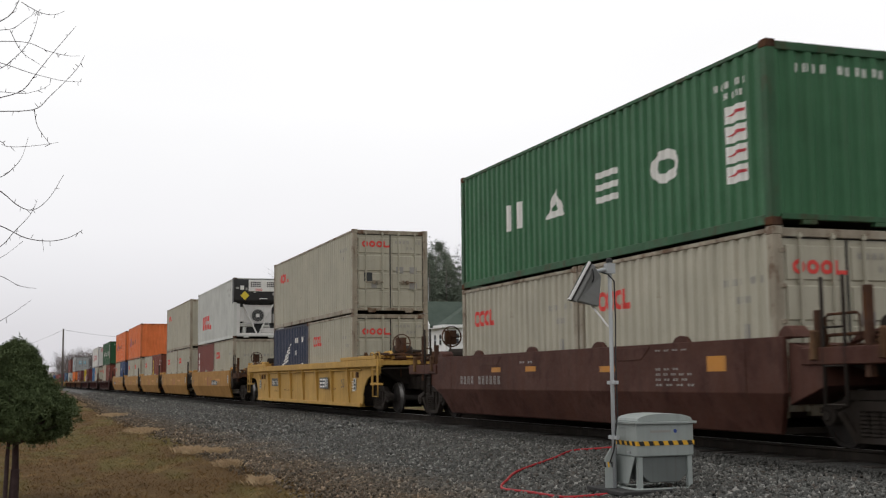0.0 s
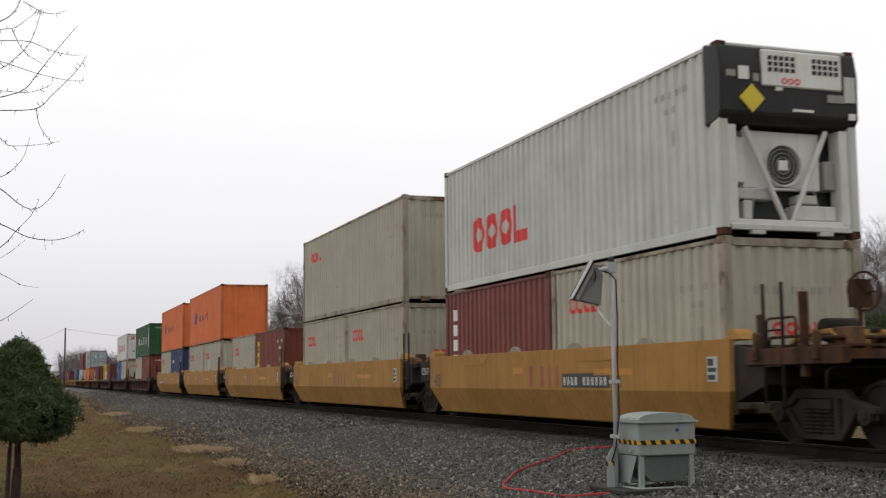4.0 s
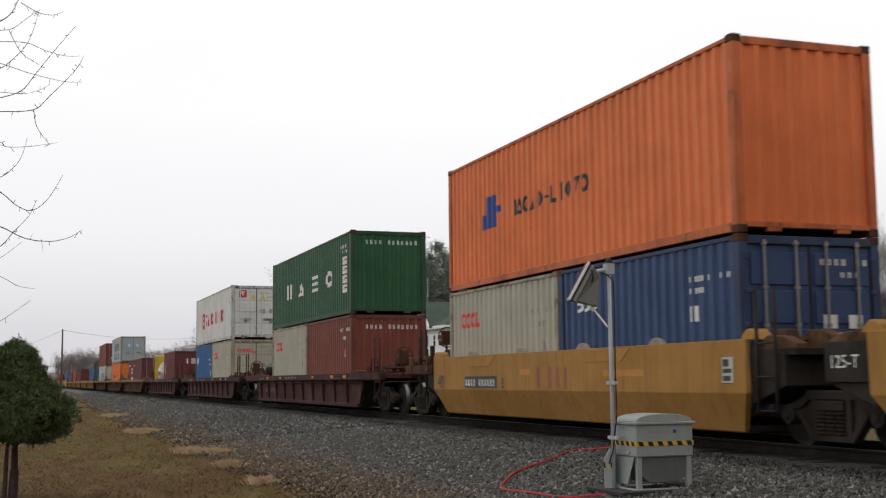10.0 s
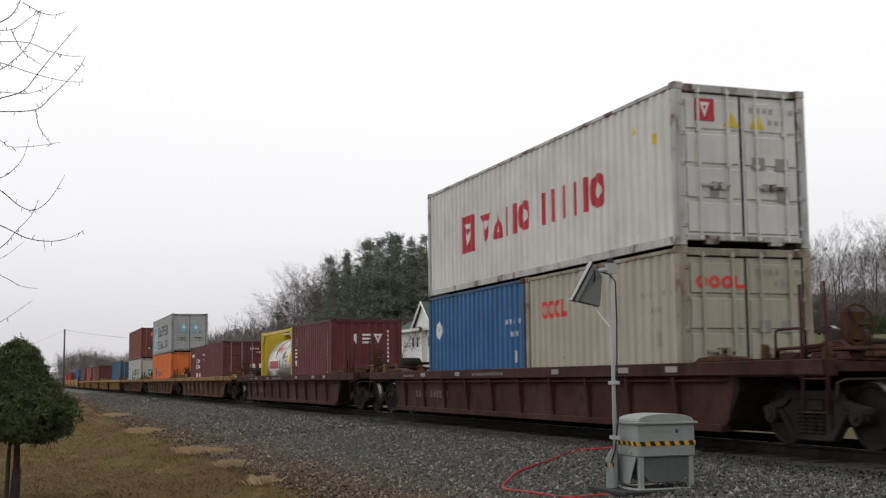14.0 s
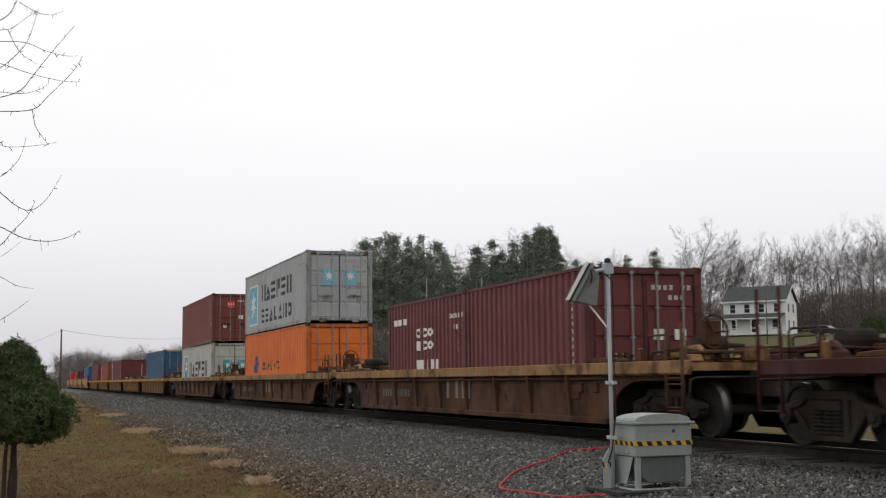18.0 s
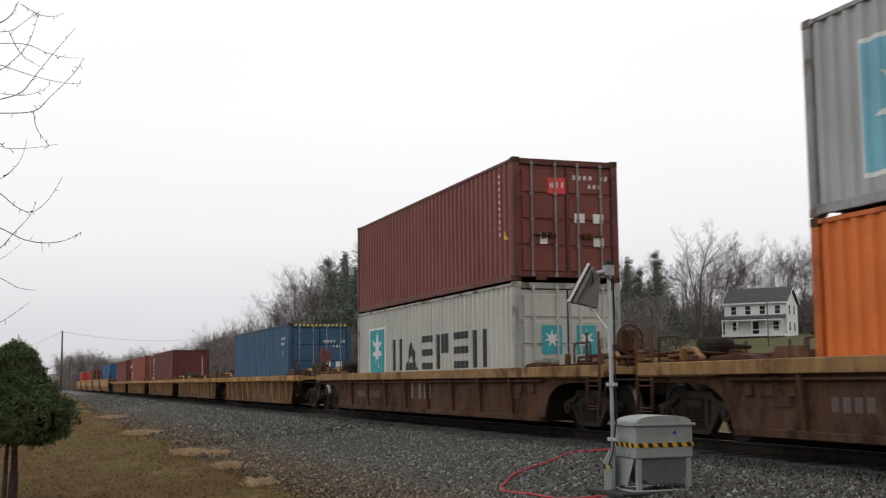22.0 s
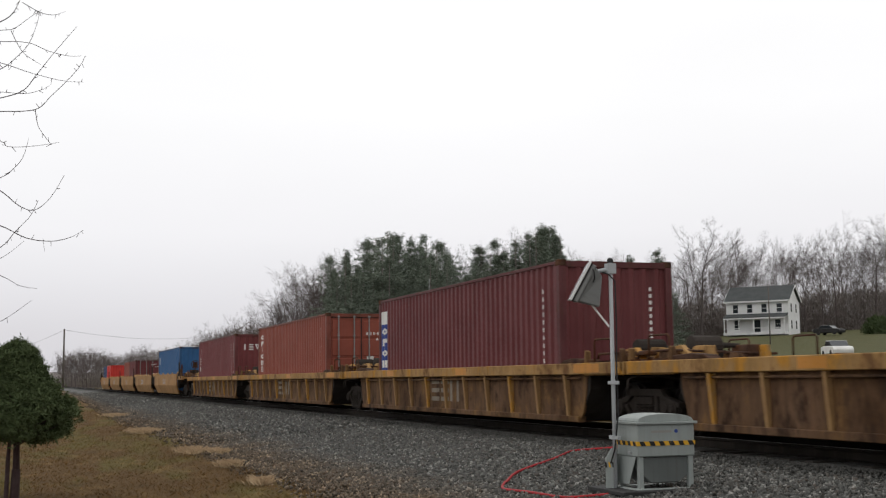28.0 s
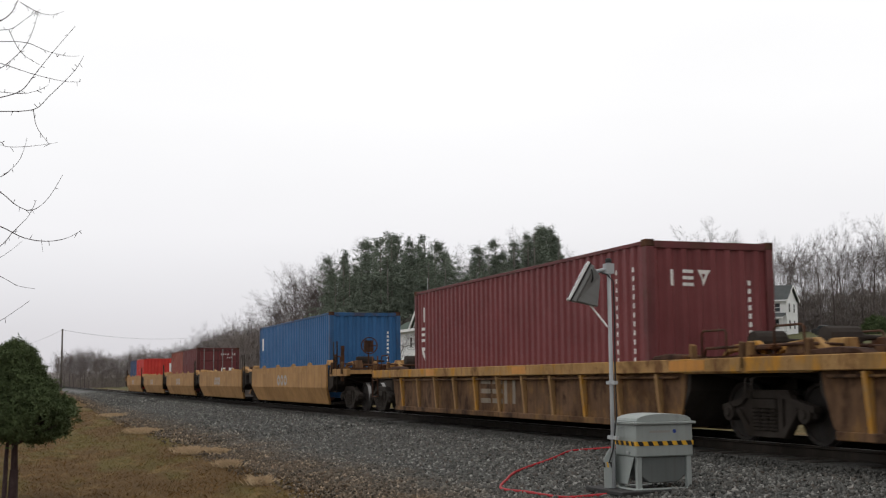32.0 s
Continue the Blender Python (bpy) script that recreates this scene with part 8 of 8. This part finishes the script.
# ---- buildings across the line ----
def window(parent, p, q, n, w, h, name="window"):
    """A sash window. p: middle of its foot; q: direction along the wall; n: outward normal."""
    q, n, p = Vector(q), Vector(n), Vector(p)
    fr = Matrix(((q.x, n.x, 0, p.x), (q.y, n.y, 0, p.y), (q.z, n.z, 1, p.z), (0, 0, 0, 1)))
    f = Shape().box(-w / 2 - 0.09, w / 2 + 0.09, 0.0, 0.06, -0.09, 0).box(-w / 2 - 0.09, w / 2 + 0.09, 0.0, 0.06, h, h + 0.11)
    f.box(-w / 2 - 0.09, -w / 2, 0.0, 0.05, 0, h).box(w / 2, w / 2 + 0.09, 0.0, 0.05, 0, h)
    wd = part(name, f, M["trim"], parent)
    wd.matrix_local = fr
    part("sash", Shape().box(-w / 2, w / 2, 0.012, 0.045, h * 0.5 - 0.03, h * 0.5 + 0.03), M["trim"], wd)
    for z0, z1 in ((0, h * 0.5 - 0.03), (h * 0.5 + 0.03, h)):
        part("pane", Shape().box(-w / 2, w / 2, 0.008, 0.02, z0, z1), M["glass"], wd, "dark glass")
    return wd


def clapboards(parent, x0, x1, y0, y1, z0, z1, corner=True):
    """A walled block with lapped boards round it."""
    part("wall", Shape().box(x0 + 0.03, x1 - 0.03, y0 + 0.03, y1 - 0.03, z0, z1), M["siding"], parent)
    s = Shape()
    step = 0.16
    n = int((z1 - z0) / step)
    for k in range(n):
        z = z0 + k * step
        s.box(x0, x1, y0, y1, z, z + step, 0.02, 0.02)
    ob = part("clapboard_siding", s, M["siding"], parent, "white lapped boards")
    ob["kind"] = "stuff"
    if corner:
        for x in (x0, x1):
            for y in (y0, y1):
                part("corner_board", Shape().box(x - 0.07, x + 0.07, y - 0.07, y + 0.07, z0, z1), M["trim"], parent)


def build_white_house():
    """The two-storey white house with a green hipped roof, a front gable and a dormer."""
    x1, x0, y0, y1, zb, ze = -122.5, -139.5, 43.5, 53.0, -0.9, 6.72
    t = thing("white_house", "large white clapboard house with a grey-green hipped roof and dormer", "house")
    clapboards(t, x0, x1, y0, y1, zb, ze)
    o = 0.5
    ym, zr = (y0 + y1) / 2, 9.6
    r = Shape()
    r.v = [(x0 - o, y0 - o, ze), (x1 + o, y0 - o, ze), (x1 + o, y1 + o, ze), (x0 - o, y1 + o, ze), (x0 + 4.9, ym, zr), (x1 - 4.9, ym, zr),
           (x0 - o, y0 - o, ze - 0.06), (x1 + o, y0 - o, ze - 0.06), (x1 + o, y1 + o, ze - 0.06), (x0 - o, y1 + o, ze - 0.06)]
    r.f = [(0, 1, 5, 4), (1, 2, 5), (2, 3, 4, 5), (3, 0, 4), (9, 8, 7, 6), (6, 7, 1, 0), (7, 8, 2, 1), (8, 9, 3, 2), (9, 6, 0, 3)]
    roof = part("roof", r, M["shingle"], t, "grey-green shingled hip roof")
    for a in ((x0 - o - 0.05, x1 + o + 0.05, y0 - o - 0.12, y0 - o), (x0 - o - 0.05, x1 + o + 0.05, y1 + o, y1 + o + 0.12), (x1 + o, x1 + o + 0.12, y0 - o, y1 + o), (x0 - o - 0.12, x0 - o, y0 - o, y1 + o)):
        part("fascia", Shape().box(*a, ze - 0.26, ze + 0.06), M["trim"], roof)
    # bay and gable facing the line
    bx0, bx1, by = -139.4, -129.8, y0 - 0.5
    clapboards(t, bx0, bx1, by, y0 + 0.2, zb, ze)
    part("bay_eave", Shape().prism([(by - 0.5, ze - 0.2), (by - 0.5, ze + 0.04), (y0 + 1.2, ze + 1.2), (y0 + 1.2, ze - 0.2)], bx0 - 0.5, bx1 + 0.4, "x"), M["shingle"], t)
    part("bay_fascia", Shape().box(bx0 - 0.6, bx1 + 0.5, by - 0.62, by - 0.50, ze - 0.26, ze + 0.05), M["trim"], t)
    gx, gh = -128.75, 3.2
    part("gable", Shape().prism([(gx - gh, ze), (gx + gh, ze), (gx, 9.5)], by - 0.2, y0 + 4.0), M["siding"], t, "white gable over the bay")
    for s in (-1, 1):
        e = gx + s * (gh + 0.35)
        part("gable_slope", Shape().prism([(e, ze - 0.15), (gx, 9.5), (gx, 9.72), (e, ze + 0.1)], by - 0.45, y0 + 4.2), M["shingle"], t)
        part("bargeboard", Shape().prism([(e, ze - 0.2), (gx, 9.45), (gx, 9.75), (e, ze + 0.15)], by - 0.57, by - 0.455), M["trim"], t)
    # dormer facing the camera's side
    dz1 = 8.55
    part("dormer", Shape().box(x1 - 4.2, x1 - 0.35, 46.85, 48.95, 7.0, dz1), M["siding"], t, "white dormer")
    for g in (-1, 1):
        part("dormer_slope", Shape().prism([(47.9 + g * 1.5, dz1 - 0.15), (47.9, 9.36), (47.9, 9.48), (47.9 + g * 1.5, dz1 - 0.01)], x1 - 4.4, x1 - 0.1, "x"), M["shingle"], t)
        part("bargeboard", Shape().prism([(47.9 + g * 1.53, dz1 - 0.22), (47.9, 9.28), (47.9, 9.50), (47.9 + g * 1.53, dz1 + 0.01)], x1 - 0.095, x1 - 0.02, "x"), M["trim"], t)
    part("dormer_gable", Shape().prism([(46.85, dz1), (48.95, dz1), (47.9, 9.28)], x1 - 1.0, x1 - 0.4, "x"), M["siding"], t)
    window(t, (x1 - 0.35, 47.9, 7.5), (0, -1, 0), (1, 0, 0), 0.45, 0.75)
    for y in (44.5, 46.1, 47.75):
        window(t, (x1, y, 4.75), (0, -1, 0), (1, 0, 0), 0.85, 1.1)
    for x in (-124.4, -126.2, -128.7):
        window(t, (x, y0, 4.65), (1, 0, 0), (0, -1, 0), 0.75, 1.15)
    for x in (-131.4, -133.0):
        window(t, (x, by, 4.65), (1, 0, 0), (0, -1, 0), 0.7, 1.15)
    for x in (-125.5, -132.5, -135.8):
        window(t, (x, y0 if x > -129 else by, 1.0), (1, 0, 0), (0, -1, 0), 0.9, 1.7)
    # side wing and antennas
    clapboards(t, x1 - 5, x1 - 0.8, y1, y1 + 1.5, zb, 5.2)
    part("wing_roof", Shape().prism([(y1 - 0.1, 6.1), (y1 + 2.0, 5.2), (y1 + 2.0, 5.35), (y1 - 0.1, 6.3)], x1 - 5.4, x1 - 0.4, "x"), M["trim"], t, "pale low wing roof")
    for x, y, zt in ((-128.75, 43.6, 12.4), (-122.8, 48.0, 12.0)):
        part("aerial", Shape().tube((x, y, 9.0), (x, y, zt), 0.035, n=6), M["rod"], t, "thin aerial mast")


build_white_house()


def build_farmhouse():
    """The far white farmhouse: grey gable roof, porch along its front."""
    az, dist = radians(34.05), 205
    x, y = -dist * math.cos(az), dist * math.sin(az)
    zb = 7.96
    t = thing("farmhouse", "white two-storey farmhouse with a dark grey roof and a porch", "house", m=pose(x, y, zb, 0, 0, 90 - 34.05 - 16))
    # local: front faces -y
    w, d, h = 10.2, 7.0, 5.3
    clapboards(t, -w / 2, w / 2, 0, d, -1.5, h)
    ridge = h + 2.5
    r = Shape().prism([(-0.4, h - 0.1), (d / 2, ridge), (d + 0.4, h - 0.1), (d + 0.4, h + 0.1), (d / 2, ridge + 0.22), (-0.4, h + 0.1)], -w / 2 - 0.4, w / 2 + 0.4, "x")
    part("roof", r, M["shingle2"], t, "dark grey shingled gable roof")
    part("gable", Shape().prism([(0.05, h), (d - 0.05, h), (d / 2, ridge - 0.05)], -w / 2 + 0.05, w / 2 - 0.05, "x"), M["siding"], t)
    for s in (-1, 1):
        part("bargeboard", Shape().prism([(-0.4, h - 0.15), (d / 2, ridge - 0.05), (d + 0.4, h - 0.15), (d + 0.4, h + 0.05), (d / 2, ridge + 0.18), (-0.4, h + 0.05)], s * (w / 2 + 0.41) - 0.04, s * (w / 2 + 0.41) + 0.04, "x"), M["trim"], t)
    part("fascia", Shape().box(-w / 2 - 0.4, w / 2 + 0.4, -0.5, -0.4, h - 0.2, h + 0.06), M["trim"], t)
    part("porch_roof", Shape().prism([(0, 3.0), (-2.2, 2.5), (-2.2, 2.65), (0, 3.25)], -w / 2, w / 2, "x"), M["shingle2"], t, "grey porch roof")
    part("porch_floor", Shape().box(-w / 2, w / 2, -2.2, 0, -0.3, 0.12), M["trim"], t)
    part("porch_beam", Shape().box(-w / 2, w / 2, -2.2, -2.05, 2.3, 2.5), M["trim"], t)
    for k in range(5):
        part("porch_post", stored("porch_post", lambda: Shape().box(-0.07, 0.07, -0.07, 0.07, 0.12, 2.3).mesh("porch_post", M["trim"])), M["trim"], t).location = (-w / 2 + 0.15 + k * (w - 0.3) / 4, -2.12, 0)
    part("porch_rail", Shape().box(-w / 2, w / 2, -2.14, -2.08, 0.75, 0.85), M["trim"], t)
    for xx in (-3.6, -1.2, 1.2, 3.7):
        window(t, (xx, 0, 3.45), (1, 0, 0), (0, -1, 0), 0.85, 1.35)
    for xx in (-3.4, 3.4):
        window(t, (xx, 0, 0.7), (1, 0, 0), (0, -1, 0), 0.9, 1.5)
    part("front_door", Shape().box(-0.5, 0.5, -0.05, 0.0, 0.12, 2.2), M["glass"], t, "dark front door")
    for yy, z in ((2.0, 3.45), (5.0, 3.45), (2.0, 0.7), (5.0, 0.7)):
        window(t, (w / 2, yy, z), (0, -1, 0), (1, 0, 0), 0.8, 1.35)
    part("chimney", Shape().box(0.4, 1.0, d / 2 - 0.3, d / 2 + 0.3, ridge - 0.3, ridge + 0.0), M["oxide"], t)


build_farmhouse()


def make_auto(name, label, paint, az, dist, z, turn):
    """A parked saloon car, far off."""
    t = thing(name, label, "car", "parked cars", pose(-dist * math.cos(radians(az)), dist * math.sin(radians(az)), z, 0, 0, turn))
    part("body", Shape().prism([(-2.2, 0.3), (2.2, 0.3), (2.25, 0.65), (2.0, 0.88), (1.05, 0.95), (-1.4, 0.98), (-2.2, 0.92), (-2.3, 0.6)], -0.85, 0.85), M[paint], t, "", 0.05)
    part("cabin", Shape().prism([(-1.5, 0.96), (1.1, 0.94), (0.45, 1.40), (-0.95, 1.42)], -0.72, 0.72), M["glass"], t, "dark windows", 0.03)
    part("roof", Shape().box(-0.9, 0.42, -0.68, 0.68, 1.40, 1.45), M[paint], t, "", 0.02)
    for x in (-1.35, 1.35):
        for y in (-0.8, 0.8):
            part("wheel", stored("autowheel", lambda: Shape().lathe([(0.2, -0.1), (0.31, -0.1), (0.31, 0.1), (0.2, 0.1)], 14).mesh("wheel", M["dark_gasket"])), M["dark_gasket"], t).location = (x, y, 0.31)


make_auto("parked_car", "dark grey car parked on the grass by the farmhouse", "black", 37.2, 190, 7.0, 20)
make_auto("parked_car", "white car parked beyond the track", "white", 37.5, 108, 2.45, -24)


def make_shrub(x, y, r, h):
    """A dense dark shrub on the grass."""
    rng = np.random.default_rng(77)
    t = thing("evergreen_shrub", "dense dark evergreen shrub on the grass by the farmhouse", "shrub", m=pose(x, y, float(ground_z(x, y))))
    a, f = rng.uniform(0, 2 * np.pi, 420), rng.uniform(0, 1, 420)
    rr = r * np.sqrt(1 - f * f * 0.9) * rng.uniform(0.6, 1.05, 420)
    v, fc = fans(np.stack([rr * np.cos(a), rr * np.sin(a), 0.2 + f * h * rng.uniform(0.8, 1.05, 420)], -1), np.full(420, 0.45), 18, 78, 1.0, 0.16)
    part("stem", Shape().tube((0, 0, -0.2), (0, 0, h * 0.6), 0.12, 0.04, 6), M["bark"], t)
    part("crown", raw_mesh("crown", v, fc, M["juniper"]), M["juniper"], t)


make_shrub(-190 * math.cos(radians(39.3)), 190 * math.sin(radians(39.3)), 2.1, 2.2)


# ---- poles and wires ----
def make_pole(name, label, x, y, z0, z1, r, arm=0.0):
    t = thing(name, label, "utility pole", m=pose(x, y, 0))
    part("pole", Shape().tube((0, 0, z0), (0, 0, z1), r, r * 0.7, 10), M["pole"], t, "", smooth=True)
    if arm:
        part("cross_arm", Shape().box(-0.06, 0.06, -arm, arm, z1 - 0.6, z1 - 0.45), M["pole"], t)
    return t


def make_wire(p, q, sag, r):
    s = Shape()
    p, q = Vector(p), Vector(q)
    pts = [p.lerp(q, k / 14) - Vector((0, 0, sag * 4 * (k / 14) * (1 - k / 14))) for k in range(15)]
    s.path(pts, r, 4)
    tagged(new("overhead_wire", s.mesh("overhead_wire", M["black"])), "thin dark wire strung between poles", "wire")


make_pole("utility_pole", "tall weathered wooden utility pole beside the railway", -194.5, 6.2, -1.2, 9.25, 0.17)
make_wire((-194.5, 6.2, 9.1), (-233.4, 31.0, 9.3), 0.7, 0.022)
make_wire((-194.5, 6.2, 9.1), (-330, -12, 9.0), 1.5, 0.016)
for az, dist, z0, z1 in ((28.19, 175, 3, 18.6), (34.59, 172, 5, 13.4), (23.66, 150, 2, 10.4), (20.43, 100, 1, 6.85)):
    make_pole("utility_pole", "slim grey pole before the woods", -dist * math.cos(radians(az)), dist * math.sin(radians(az)), z0 - 2, z1, 0.10)


# ---- what moves: the train rolls by, its wheels turn ----
def rolled(t):
    """Distance rolled at t, eased between the table's rows."""
    ts, ds = [r[0] for r in ROLL], [r[1] for r in ROLL]
    return float(np.interp(t, ts, ds))


def motions():
    for c, x in CARS:
        walk(c, [(t, pose(x + d, YC, 0)) for t, d in ROLL])
    for c, x, z in CARGO:
        walk(c, [(t, pose(x + d, YC, z)) for t, d in ROLL])
    turns = [(k / FPS, rolled(k / FPS) / 0.422) for k in range(32 * FPS + 1)]
    for w, a in WHEELS:
        walk(w, [(t, Matrix.Translation((a, 0, 0.422)) @ Matrix.Rotation(q, 4, "Y")) for t, q in turns])


motions()
